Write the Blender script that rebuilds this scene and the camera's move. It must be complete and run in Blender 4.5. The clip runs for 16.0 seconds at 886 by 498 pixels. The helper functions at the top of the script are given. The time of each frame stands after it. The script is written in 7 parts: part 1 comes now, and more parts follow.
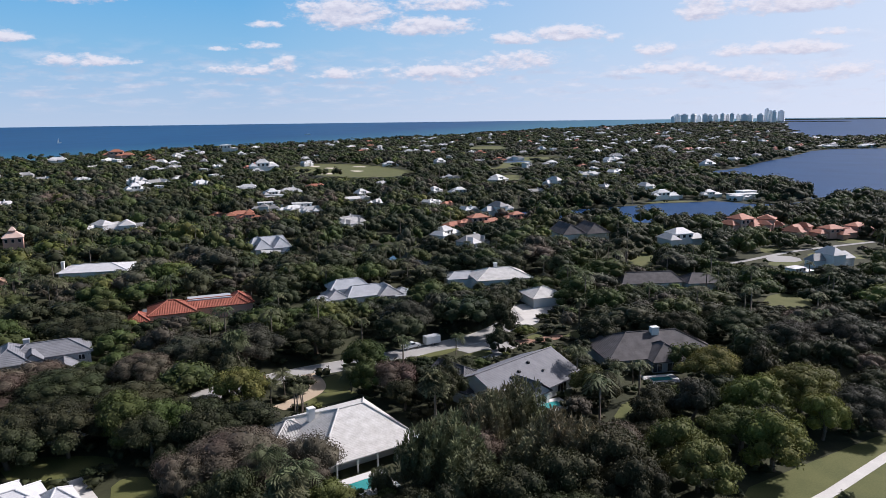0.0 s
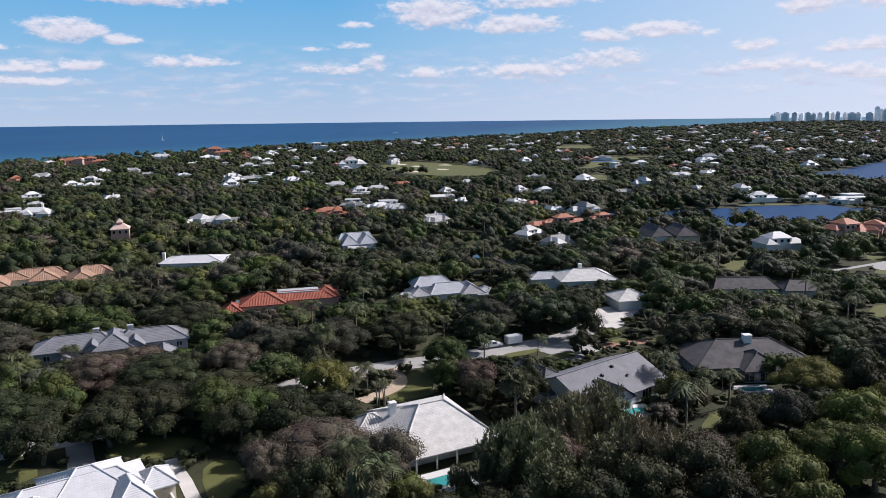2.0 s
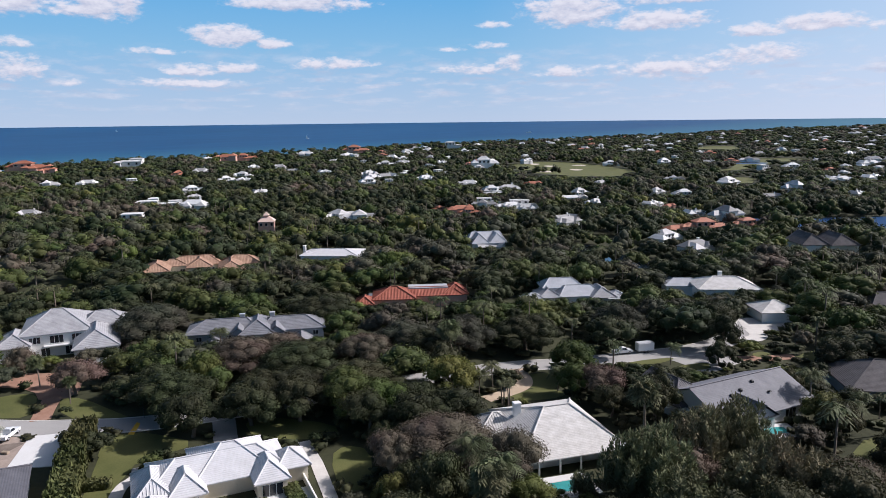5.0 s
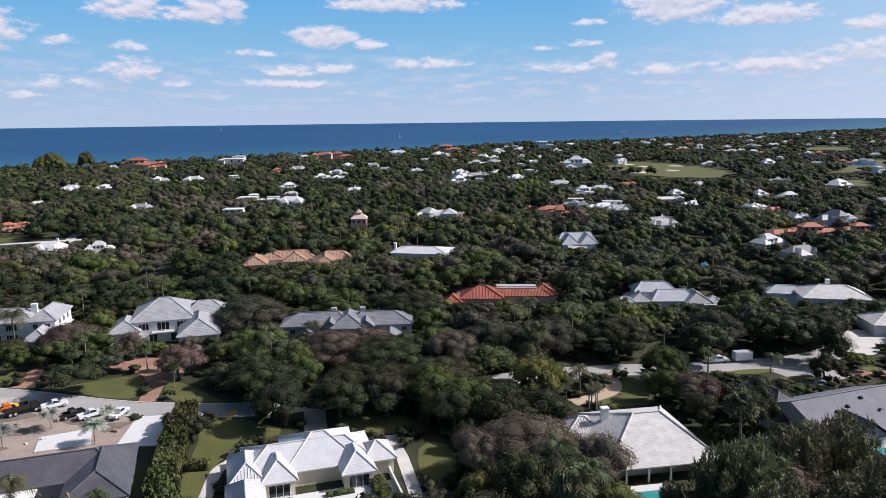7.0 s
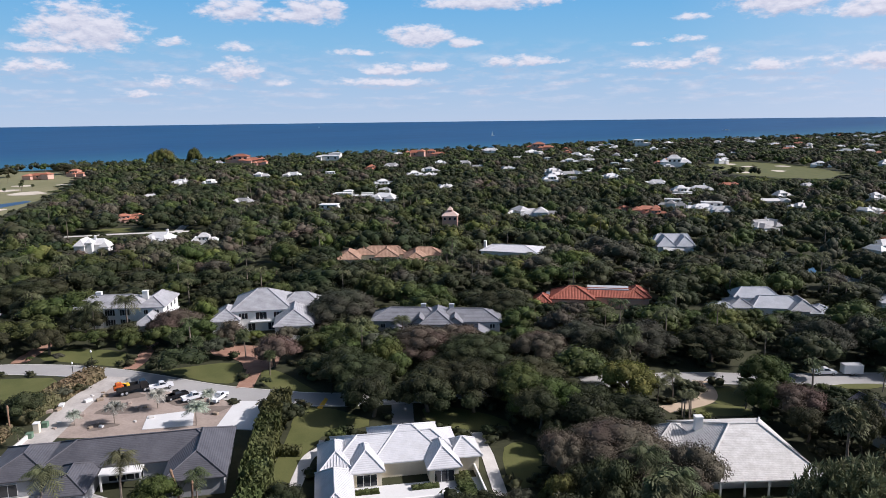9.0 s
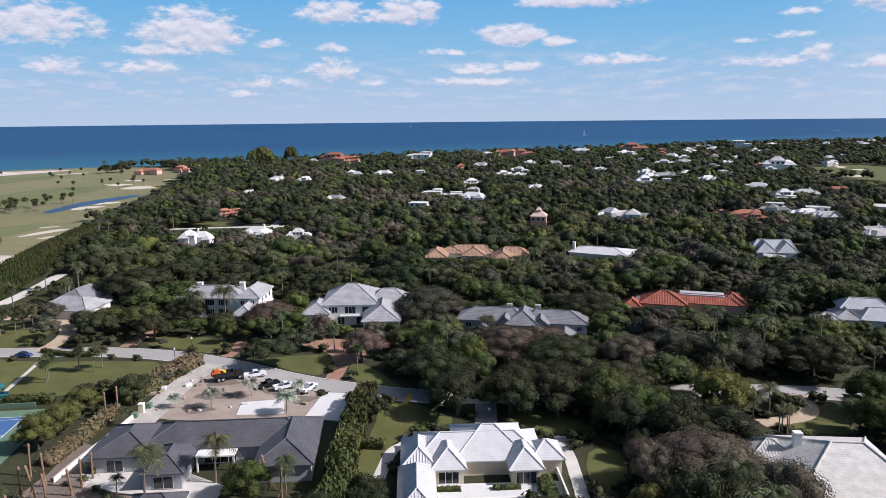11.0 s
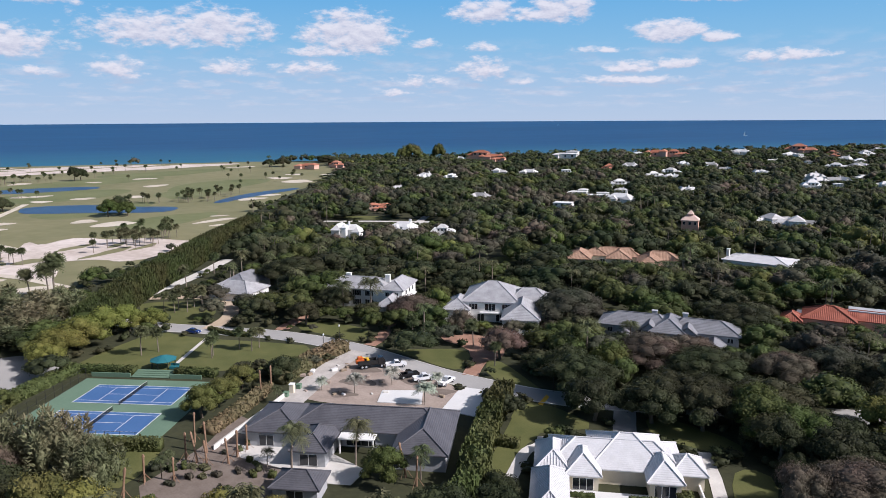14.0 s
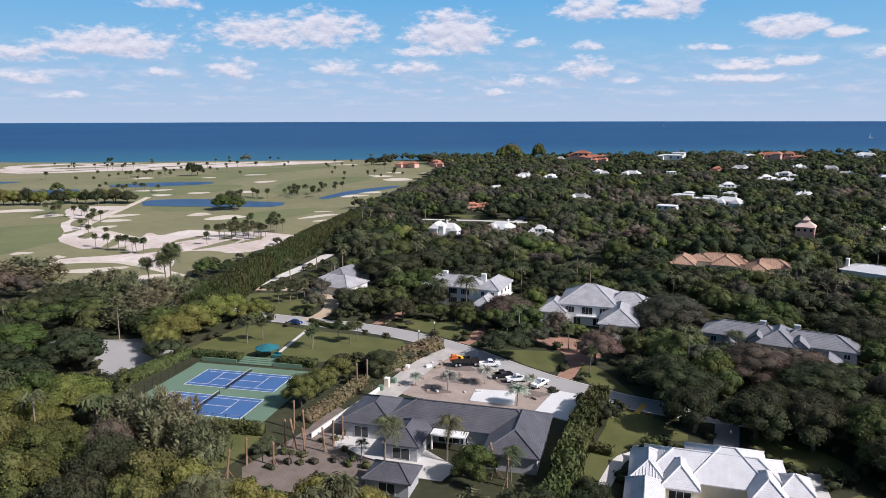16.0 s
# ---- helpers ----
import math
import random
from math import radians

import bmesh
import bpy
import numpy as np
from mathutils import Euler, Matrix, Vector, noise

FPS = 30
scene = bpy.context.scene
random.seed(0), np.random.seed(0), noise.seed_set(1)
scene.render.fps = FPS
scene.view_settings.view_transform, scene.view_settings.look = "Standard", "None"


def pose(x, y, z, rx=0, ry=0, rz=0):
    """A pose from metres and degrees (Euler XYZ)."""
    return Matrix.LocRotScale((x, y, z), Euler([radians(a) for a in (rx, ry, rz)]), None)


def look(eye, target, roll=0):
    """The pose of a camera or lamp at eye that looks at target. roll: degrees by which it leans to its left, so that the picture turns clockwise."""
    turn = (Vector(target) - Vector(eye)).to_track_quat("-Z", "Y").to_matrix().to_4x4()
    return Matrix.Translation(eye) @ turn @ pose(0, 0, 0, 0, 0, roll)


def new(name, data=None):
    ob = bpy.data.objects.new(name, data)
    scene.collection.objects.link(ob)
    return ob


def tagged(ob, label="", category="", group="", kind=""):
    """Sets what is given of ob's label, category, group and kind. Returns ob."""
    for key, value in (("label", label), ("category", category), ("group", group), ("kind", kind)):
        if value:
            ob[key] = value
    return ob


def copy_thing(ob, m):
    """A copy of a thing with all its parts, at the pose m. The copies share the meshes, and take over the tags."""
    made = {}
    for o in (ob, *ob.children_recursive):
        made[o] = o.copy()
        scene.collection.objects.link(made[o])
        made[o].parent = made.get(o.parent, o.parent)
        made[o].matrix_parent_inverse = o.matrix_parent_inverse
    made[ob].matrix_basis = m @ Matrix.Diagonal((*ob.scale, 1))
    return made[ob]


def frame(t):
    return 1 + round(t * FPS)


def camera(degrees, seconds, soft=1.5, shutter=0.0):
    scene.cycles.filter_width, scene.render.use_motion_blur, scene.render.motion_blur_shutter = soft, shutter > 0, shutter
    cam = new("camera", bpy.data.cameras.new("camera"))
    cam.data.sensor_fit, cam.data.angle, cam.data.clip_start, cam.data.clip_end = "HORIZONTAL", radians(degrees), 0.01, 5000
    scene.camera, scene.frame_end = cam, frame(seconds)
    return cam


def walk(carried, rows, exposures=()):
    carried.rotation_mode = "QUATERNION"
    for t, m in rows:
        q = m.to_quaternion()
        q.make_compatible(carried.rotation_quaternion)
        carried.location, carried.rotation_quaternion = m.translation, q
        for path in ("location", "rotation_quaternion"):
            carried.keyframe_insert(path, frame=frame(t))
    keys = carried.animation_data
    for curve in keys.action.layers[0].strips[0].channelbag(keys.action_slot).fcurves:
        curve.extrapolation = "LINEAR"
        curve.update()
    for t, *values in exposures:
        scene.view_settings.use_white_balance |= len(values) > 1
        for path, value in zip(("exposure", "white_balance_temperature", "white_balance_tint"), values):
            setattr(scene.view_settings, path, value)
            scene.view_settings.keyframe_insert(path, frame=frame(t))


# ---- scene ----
# The camera hangs at one spot, 64 m up, and turns slowly to its left.
EYE = 64.0
PATH = [
    (0.0, -10.386, -0.684, 2.053), (0.5, -10.387, -0.690, 3.716), (1.0, -10.399, -0.680, 5.374),
    (1.5, -10.415, -0.667, 7.129), (2.0, -10.411, -0.660, 8.898), (2.5, -10.400, -0.660, 10.701),
    (3.0, -10.375, -0.650, 12.457), (3.5, -10.362, -0.640, 14.192), (4.0, -10.358, -0.640, 15.941),
    (6.5, -10.304, -0.674, 24.951), (7.0, -10.312, -0.684, 26.788), (7.5, -10.336, -0.688, 28.631),
    (8.0, -10.362, -0.688, 30.448), (8.5, -10.380, -0.690, 32.311), (9.0, -10.396, -0.684, 34.158),
    (11.5, -10.366, -0.530, 43.137), (12.0, -10.372, -0.503, 45.029), (12.5, -10.370, -0.468, 47.006),
    (13.0, -10.364, -0.412, 48.982), (13.5, -10.374, -0.360, 50.958), (14.0, -10.394, -0.328, 52.924),
    (14.5, -10.404, -0.285, 54.807), (15.0, -10.402, -0.228, 56.833), (15.5, -10.394, -0.185, 58.838),
    (16.0, -10.394, -0.129, 60.859),
]
cam = camera(63.9, 16.0, soft=0.85)
walk(cam, [(t, pose(0, 0, EYE, 90 + tilt, 0, turn) @ pose(0, 0, 0, 0, 0, lean)) for t, tilt, lean, turn in PATH],
     exposures=((0.0, 0.0, 6270, 18), (16.0, 0.0, 6270, 18)))

# ---- sun, sky and clouds ----
SUN_AZ, SUN_EL = 57.0, 38.5        # clockwise from +y, above the horizon
lamp = bpy.data.lights.new("sun", "SUN")
lamp.energy, lamp.angle, lamp.color = 5.6, radians(0.5), (1.0, 0.955, 0.90)
sun = new("sun", lamp)
sx, sy = math.sin(radians(SUN_AZ)) * math.cos(radians(SUN_EL)), math.cos(radians(SUN_AZ)) * math.cos(radians(SUN_EL))
sun.matrix_world = look((sx * 500, sy * 500, math.sin(radians(SUN_EL)) * 500), (0, 0, 0))

# Cumulus clouds: azimuth (to the left of +y), elevation, half width, half height, in degrees, and how dense they are.
CLOUDS_SOUTH = [
    (-17.5, 7.6, 1.6, 0.9, 0.9), (-23.3, 7.6, 3.7, 0.7, 1), (-21.1, 4.6, 2.4, 0.5, 0.75), (-24.0, 4.6, 2.7, 0.5, 0.9), (-14.1, 4.9, 1.4, 0.5, 0.7),
    (-26.0, 5.6, 1.6, 0.3, 0.5), (-15.8, 3.5, 3.7, 0.5, 0.65), (-21.4, 2.9, 3.0, 0.6, 0.6), (-26.7, 2.9, 2.7, 0.7, 0.5), (-3.9, 4.4, 3.1, 0.7, 0.65),
    (-4.0, 6.0, 2.1, 0.5, 0.8), (-7.5, 6.3, 2.5, 0.6, 0.95), (-11.2, 5.9, 0.7, 0.4, 0.6), (1.4, 3.6, 2.9, 0.6, 0.6), (9.4, 8.0, 3.0, 1.1, 1.1),
]
CLOUDS_SOUTH_EAST = [
    (3.2, 7.0, 3.2, 0.7, 1), (1.8, 8.6, 3.7, 0.5, 0.8), (15.5, 7.1, 1.3, 0.3, 0.6), (15.8, 5.6, 1.4, 0.3, 0.5), (18.5, 5.3, 1.1, 0.2, 0.45),
    (14.0, 4.3, 1.1, 0.7, 0.6), (17.2, 3.8, 2.7, 0.5, 0.5), (9.9, 3.5, 2.1, 0.5, 0.75), (2.1, 3.6, 4.6, 0.8, 0.6), (35.7, 6.3, 2.4, 0.8, 1),
    (32.5, 5.8, 1.3, 0.4, 0.8), (45.1, 7.8, 2.8, 0.6, 0.8), (30.3, 8.8, 4.5, 0.7, 0.9), (28.4, 4.3, 3.2, 0.5, 0.6), (38.3, 3.8, 2.0, 0.5, 0.75),
]
CLOUDS_EAST = [
    (35.3, 4.0, 1.8, 0.4, 0.7), (41.0, 5.1, 2.3, 0.3, 0.4), (49.4, 8.0, 2.7, 0.9, 0.75), (43.9, 8.1, 2.1, 1.0, 1), (59.1, 6.1, 2.2, 1.3, 1),
    (49.7, 3.8, 2.2, 1.0, 0.5), (38.8, 2.9, 3.9, 0.4, 0.65), (49.7, 5.4, 1.3, 0.5, 0.4), (54.5, 5.7, 1.9, 0.4, 0.35), (46.6, 2.9, 0.8, 0.4, 0.5),
    (56.8, 2.0, 1.5, 0.3, 0.45), (54.5, 2.9, 2.2, 0.6, 0.35), (60.0, 6.4, 3.1, 1.5, 1.05), (61.8, 5.1, 2.8, 0.4, 0.7), (70.1, 6.7, 3.9, 1.4, 0.8),
]
CLOUDS_NORTH_EAST = [
    (68.8, 6.8, 2.0, 1.0, 0.7), (63.2, 3.9, 2.5, 0.6, 0.6), (69.0, 4.0, 1.9, 0.6, 0.6), (73.9, 6.4, 5.0, 1.3, 0.75), (84.8, 5.3, 3.9, 1.0, 1.05),
    (90.8, 4.5, 3.1, 0.8, 0.5), (77.0, 3.7, 1.9, 0.9, 0.55), (82.1, 3.4, 1.3, 0.4, 0.55), (68.8, 3.8, 1.7, 0.7, 0.55), (63.5, 4.0, 1.7, 0.5, 0.5),
    (90.6, 2.9, 2.5, 0.6, 0.35), (81.0, 8.4, 2.3, 0.8, 0.4), (88.4, 1.7, 1.5, 0.3, 0.4),
]
world = bpy.data.worlds.new("sky")
scene.world = world
world.use_nodes = True
wt = world.node_tree
wt.nodes.clear()


def wnode(kind):
    return wt.nodes.new(kind)


def wmath(op, a, b=None, c=None, clamp=False):
    n = wnode("ShaderNodeMath")
    n.operation, n.use_clamp = op, clamp
    for i, v in enumerate((a, b, c)):
        if v is None:
            continue
        if isinstance(v, (int, float)):
            n.inputs[i].default_value = v
        else:
            wt.links.new(v, n.inputs[i])
    return n.outputs[0]


sky = wnode("ShaderNodeTexSky")
sky.sky_type = "NISHITA"
sky.sun_disc, sky.sun_elevation, sky.sun_rotation = False, radians(SUN_EL), radians(SUN_AZ)
sky.altitude, sky.air_density, sky.dust_density, sky.ozone_density = 60, 1.0, 0.6, 1.6
coord = wnode("ShaderNodeTexCoord")
split = wnode("ShaderNodeSeparateXYZ")
wt.links.new(coord.outputs["Generated"], split.inputs[0])
az = wmath("DEGREES", wmath("ARCTAN2", wmath("MULTIPLY", split.outputs[0], -1.0), split.outputs[1]))
el = wmath("DEGREES", wmath("ARCSINE", split.outputs[2]))
plane = wnode("ShaderNodeCombineXYZ")
wt.links.new(az, plane.inputs[0])
wt.links.new(wmath("MULTIPLY", el, 2.2), plane.inputs[1])


def wnoise(scale, detail, shift=0.0, rough=0.55, over=0.0):
    m = wnode("ShaderNodeMapping")
    m.inputs["Location"].default_value = (shift * 7.3, shift + over, shift * 1.7)
    wt.links.new(plane.outputs[0], m.inputs[0])
    n = wnode("ShaderNodeTexNoise")
    n.inputs["Scale"].default_value, n.inputs["Detail"].default_value = scale, detail
    n.inputs["Roughness"].default_value = rough
    wt.links.new(m.outputs[0], n.inputs["Vector"])
    return n.outputs[0]


def wvec(op, a, b=None, c=None):
    n = wnode("ShaderNodeVectorMath")
    n.operation = op
    for i, v in enumerate((a, b, c)):
        if isinstance(v, tuple):
            n.inputs[i].default_value = v
        elif v is not None:
            wt.links.new(v, n.inputs[i])
    return n.outputs["Value"] if op == "DOT_PRODUCT" else n.outputs[0]


def cloud_field(up):
    """How deep a direction, raised by some degrees, lies inside the clouds: 1 in their hearts, below 0 outside."""
    here = wnode("ShaderNodeCombineXYZ")
    e = wmath("ADD", el, up) if up else el
    for i, v in enumerate((az, e, e)):
        wt.links.new(v, here.inputs[i])
    least = None
    for a0, e0, w, h, full in CLOUDS_SOUTH + CLOUDS_SOUTH_EAST + CLOUDS_EAST + CLOUDS_NORTH_EAST:
        s = (1 / (w * 1.08), 0.88 / h, 0.9 / h)             # the third axis counts below the middle only: flat bases
        v = wvec("MULTIPLY_ADD", here.outputs[0], s, (-a0 * s[0], -(e0 - 0.1 * h) * s[1], -(e0 - 0.1 * h) * s[2]))
        d = wvec("MINIMUM", v, (99.0, 99.0, 0.0))
        d = wmath("ADD", wvec("DOT_PRODUCT", d, d), 1.15 - full)
        least = d if least is None else wmath("SMOOTH_MIN", least, d, 0.25)
    return wmath("SUBTRACT", 1.0, wmath("MINIMUM", least, 2.6))


puff = wnoise(0.75, 7.0, 3.1, 0.62)
puff_over = wnoise(0.75, 4.0, 3.1, 0.62, 0.75)
fine = wnoise(2.2, 4.0, 9.0)
here_in = wmath("ADD", cloud_field(0.0), wmath("MULTIPLY", wmath("SUBTRACT", puff, 0.5), 4.6))
over_in = wmath("ADD", cloud_field(0.34), wmath("MULTIPLY", wmath("SUBTRACT", puff_over, 0.5), 4.6))
dense = wnode("ShaderNodeMapRange")
dense.interpolation_type = "SMOOTHSTEP"
dense.inputs["From Min"].default_value, dense.inputs["From Max"].default_value = -0.85, 0.65
wt.links.new(here_in, dense.inputs["Value"])
# thin banks low over the sea, in rows that shrink towards the horizon
bank = wnode("ShaderNodeCombineXYZ")
wt.links.new(wmath("MULTIPLY", az, 0.22), bank.inputs[0])
wt.links.new(wmath("MULTIPLY", wmath("POWER", wmath("MAXIMUM", el, 0.05), 0.55), 2.6), bank.inputs[1])
bn = wnode("ShaderNodeTexNoise")
bn.inputs["Scale"].default_value, bn.inputs["Detail"].default_value, bn.inputs["Roughness"].default_value = 1.7, 5.0, 0.55
wt.links.new(bank.outputs[0], bn.inputs["Vector"])
low_sky = wmath("SUBTRACT", 1.0, wmath("MULTIPLY", wmath("ABSOLUTE", wmath("SUBTRACT", el, 2.9)), 0.30), clamp=True)
bank_amount = wmath("MULTIPLY", wmath("MULTIPLY", wmath("SUBTRACT", bn.outputs[0], 0.47), 4.5, clamp=True), low_sky)
amount = wmath("MAXIMUM", wmath("MULTIPLY", dense.outputs[0], 0.88), wmath("MULTIPLY", bank_amount, 0.60))
above = wmath("MULTIPLY", wmath("SUBTRACT", el, 0.3), 1.2, clamp=True)
amount = wmath("MULTIPLY", amount, above)
toward = wmath("MULTIPLY", wmath("SUBTRACT", 74.0, wmath("ABSOLUTE", wmath("ADD", az, SUN_AZ))), 1 / 60, clamp=True)
shade = wmath("ADD", wmath("MULTIPLY", wmath("SUBTRACT", fine, 0.5), 0.45), wmath("ADD", 0.56, wmath("MULTIPLY", wmath("SUBTRACT", here_in, over_in), 0.50)), clamp=True)
tone = wnode("ShaderNodeMix")
tone.data_type = "RGBA"
tone.inputs[6].default_value = (6.0, 6.2, 7.3, 1)
tone.inputs[7].default_value = (9.1, 9.05, 9.4, 1)
wt.links.new(shade, tone.inputs[0])
mixed = wnode("ShaderNodeMix")
mixed.data_type = "RGBA"
wt.links.new(amount, mixed.inputs[0])
# the low sky: clear blue paling into haze over the horizon, and the open sky above it
haze = wnode("ShaderNodeValToRGB")
haze.color_ramp.elements[0].position, haze.color_ramp.elements[0].color = 0.0, (0.55, 0.70, 0.86, 1)
haze.color_ramp.elements[1].position, haze.color_ramp.elements[1].color = 1.0, (0.085, 0.365, 0.75, 1)
for at, tint in ((0.12, (0.45, 0.66, 0.865, 1)), (0.28, (0.28, 0.595, 0.86, 1)), (0.5, (0.145, 0.49, 0.85, 1))):
    haze.color_ramp.elements.new(at).color = tint
wt.links.new(wmath("MULTIPLY", el, 0.05, clamp=True), haze.inputs[0])
lift = wnode("ShaderNodeVectorMath")
lift.operation = "SCALE"
lift.inputs["Scale"].default_value = 9.5
wt.links.new(haze.outputs[0], lift.inputs[0])
clear = wnode("ShaderNodeMix")
clear.data_type = "RGBA"
wt.links.new(wmath("MULTIPLY", wmath("SUBTRACT", el, 12.0), 0.05, clamp=True), clear.inputs[0])
wt.links.new(lift.outputs[0], clear.inputs[6])
dim = wnode("ShaderNodeVectorMath")
dim.operation = "SCALE"
dim.inputs["Scale"].default_value = 0.48
wt.links.new(sky.outputs[0], dim.inputs[0])
wt.links.new(dim.outputs[0], clear.inputs[7])
bright = wnode("ShaderNodeMix")
bright.data_type = "RGBA"
bright.inputs[7].default_value = (8.8, 9.4, 10.4, 1)
wt.links.new(wmath("MULTIPLY", toward, 0.9), bright.inputs[0])
wt.links.new(clear.outputs[2], bright.inputs[6])
wt.links.new(bright.outputs[2], mixed.inputs[6])
wt.links.new(tone.outputs[2], mixed.inputs[7])
glow = wnode("ShaderNodeBackground")
glow.inputs["Strength"].default_value = 0.09
wt.links.new(mixed.outputs[2], glow.inputs["Color"])
wout = wnode("ShaderNodeOutputWorld")
wt.links.new(glow.outputs[0], wout.inputs["Surface"])

# ---- materials ----
def material(name, dark, light, scale=1.0, rough=0.8, bump=0.0, fine=12.0, metal=0.0, gloss=0.3, island=0.0, thing=0.0, soft=0.0, stretch=(1, 1, 1)):
    """A surface whose colour wanders between two tones at two scales. island, thing: how far single pieces and objects differ."""
    m = bpy.data.materials.new(name)
    m.use_nodes = True
    nt = m.node_tree
    p = nt.nodes["Principled BSDF"]
    p.inputs["Roughness"].default_value, p.inputs["Metallic"].default_value = rough, metal
    p.inputs["Specular IOR Level"].default_value = gloss
    geo = nt.nodes.new("ShaderNodeNewGeometry")
    turn = nt.nodes.new("ShaderNodeMapping")
    turn.inputs["Scale"].default_value = stretch
    nt.links.new(geo.outputs["Position"], turn.inputs[0])
    big, small = nt.nodes.new("ShaderNodeTexNoise"), nt.nodes.new("ShaderNodeTexNoise")
    for n, s, d in ((big, scale, 4.0), (small, scale * fine, 3.0)):
        n.inputs["Scale"].default_value, n.inputs["Detail"].default_value = s, d
        nt.links.new(turn.outputs[0], n.inputs["Vector"])

    def calc(op, a, b, clamp=False):
        n = nt.nodes.new("ShaderNodeMath")
        n.operation, n.use_clamp = op, clamp
        for i, v in enumerate((a, b)):
            if isinstance(v, (int, float)):
                n.inputs[i].default_value = v
            else:
                nt.links.new(v, n.inputs[i])
        return n.outputs[0]

    f = calc("ADD", calc("MULTIPLY", big.outputs[0], 1.5), calc("MULTIPLY", small.outputs[0], 0.9))
    f = calc("SUBTRACT", f, 0.7)
    if island:
        f = calc("ADD", f, calc("MULTIPLY", calc("SUBTRACT", geo.outputs["Random Per Island"], 0.5), island))
    if thing:
        info = nt.nodes.new("ShaderNodeObjectInfo")
        f = calc("ADD", f, calc("MULTIPLY", calc("SUBTRACT", info.outputs["Random"], 0.5), thing))
    f = calc("MAXIMUM", calc("MINIMUM", f, 1.0), 0.0)
    mix = nt.nodes.new("ShaderNodeMix")
    mix.data_type = "RGBA"
    mix.inputs[6].default_value, mix.inputs[7].default_value = (*dark, 1), (*light, 1)
    nt.links.new(f, mix.inputs[0])
    nt.links.new(mix.outputs[2], p.inputs["Base Color"])
    if bump:
        b = nt.nodes.new("ShaderNodeBump")
        b.inputs["Strength"].default_value, b.inputs["Distance"].default_value = min(1.0, bump), bump
        nt.links.new(small.outputs[0], b.inputs["Height"])
        nt.links.new(b.outputs[0], p.inputs["Normal"])
    if soft:
        t = nt.nodes.new("ShaderNodeBsdfTranslucent")
        nt.links.new(mix.outputs[2], t.inputs[0])
        s = nt.nodes.new("ShaderNodeMixShader")
        s.inputs[0].default_value = soft
        nt.links.new(p.outputs[0], s.inputs[1])
        nt.links.new(t.outputs[0], s.inputs[2])
        nt.links.new(s.outputs[0], nt.nodes["Material Output"].inputs[0])
    return m


def leaves(name, dark, light, thing=0.5, drift=1.0):
    """Foliage; whole stands drift between a browner and a greener cast."""
    m = material(name, dark, light, scale=0.16, fine=14.0, rough=0.65, gloss=0.13, island=0.8, thing=thing, soft=0.14, bump=0.35)
    nt = m.node_tree
    stand = nt.nodes.new("ShaderNodeTexNoise")
    stand.inputs["Scale"].default_value, stand.inputs["Detail"].default_value = 0.055, 2.0
    nt.links.new(nt.nodes["Geometry"].outputs["Position"], stand.inputs["Vector"])
    cast = nt.nodes.new("ShaderNodeValToRGB")
    for e, at, c in zip(cast.color_ramp.elements, (0.36, 0.64), ((1.10, 0.98, 0.96), (0.86, 1.02, 0.84))):
        e.position, e.color = at, tuple(1 + (v - 1) * drift for v in c) + (1,)
    nt.links.new(stand.outputs[0], cast.inputs[0])
    tint = nt.nodes.new("ShaderNodeMix")
    tint.data_type, tint.blend_type = "RGBA", "MULTIPLY"
    tint.inputs[0].default_value = 1.0
    source = nt.nodes["Mix"].outputs[2]
    targets_of = [k.to_socket for k in source.links]
    nt.links.new(source, tint.inputs[6])
    nt.links.new(cast.outputs[0], tint.inputs[7])
    for k in targets_of:
        nt.links.new(tint.outputs[2], k)
    return m


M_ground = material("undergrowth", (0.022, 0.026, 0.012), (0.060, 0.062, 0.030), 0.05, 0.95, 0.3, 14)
M_lawn = material("mown_lawn", (0.066, 0.080, 0.023), (0.138, 0.138, 0.048), 0.13, 0.9, 0.08, 25)
M_fairway = material("dry_fairway", (0.145, 0.150, 0.071), (0.238, 0.218, 0.120), 0.012, 0.95, 0.2, 9)
M_green = material("mown_green", (0.116, 0.136, 0.056), (0.179, 0.189, 0.089), 0.02, 0.95, 0.1, 9)
M_sand = material("bunker_sand", (0.48, 0.42, 0.34), (0.66, 0.60, 0.50), 0.05, 0.95, 0.1, 12)
M_waste = material("waste_sand", (0.410, 0.335, 0.281), (0.734, 0.659, 0.607), 0.03, 0.95, 0.2, 10)
M_dirt = material("bare_dirt", (0.250, 0.200, 0.168), (0.420, 0.345, 0.295), 0.18, 0.95, 0.1, 9)
M_track = material("dusty_track", (0.34, 0.31, 0.285), (0.54, 0.51, 0.475), 0.3, 0.95, 0.05, 7)
M_stem = material("fresh_palm_stem", (0.19, 0.115, 0.075), (0.32, 0.205, 0.135), 1.5, 0.9, 0.05, 8)
M_mulch = material("mulch_yard", (0.127, 0.101, 0.083), (0.230, 0.190, 0.161), 0.3, 0.95, 0.1, 9)
M_road = material("old_asphalt", (0.30, 0.295, 0.285), (0.40, 0.39, 0.375), 0.10, 0.9, 0.03, 30)
M_concrete = material("pale_concrete", (0.50, 0.48, 0.45), (0.66, 0.64, 0.60), 0.25, 0.85, 0.03, 15)
M_slab = material("white_slab", (0.594, 0.594, 0.585), (0.702, 0.702, 0.693), 0.2, 0.8, 0.02, 15)
M_brick = material("brick_paving", (0.25, 0.135, 0.095), (0.40, 0.245, 0.175), 0.3, 0.85, 0.05, 16)
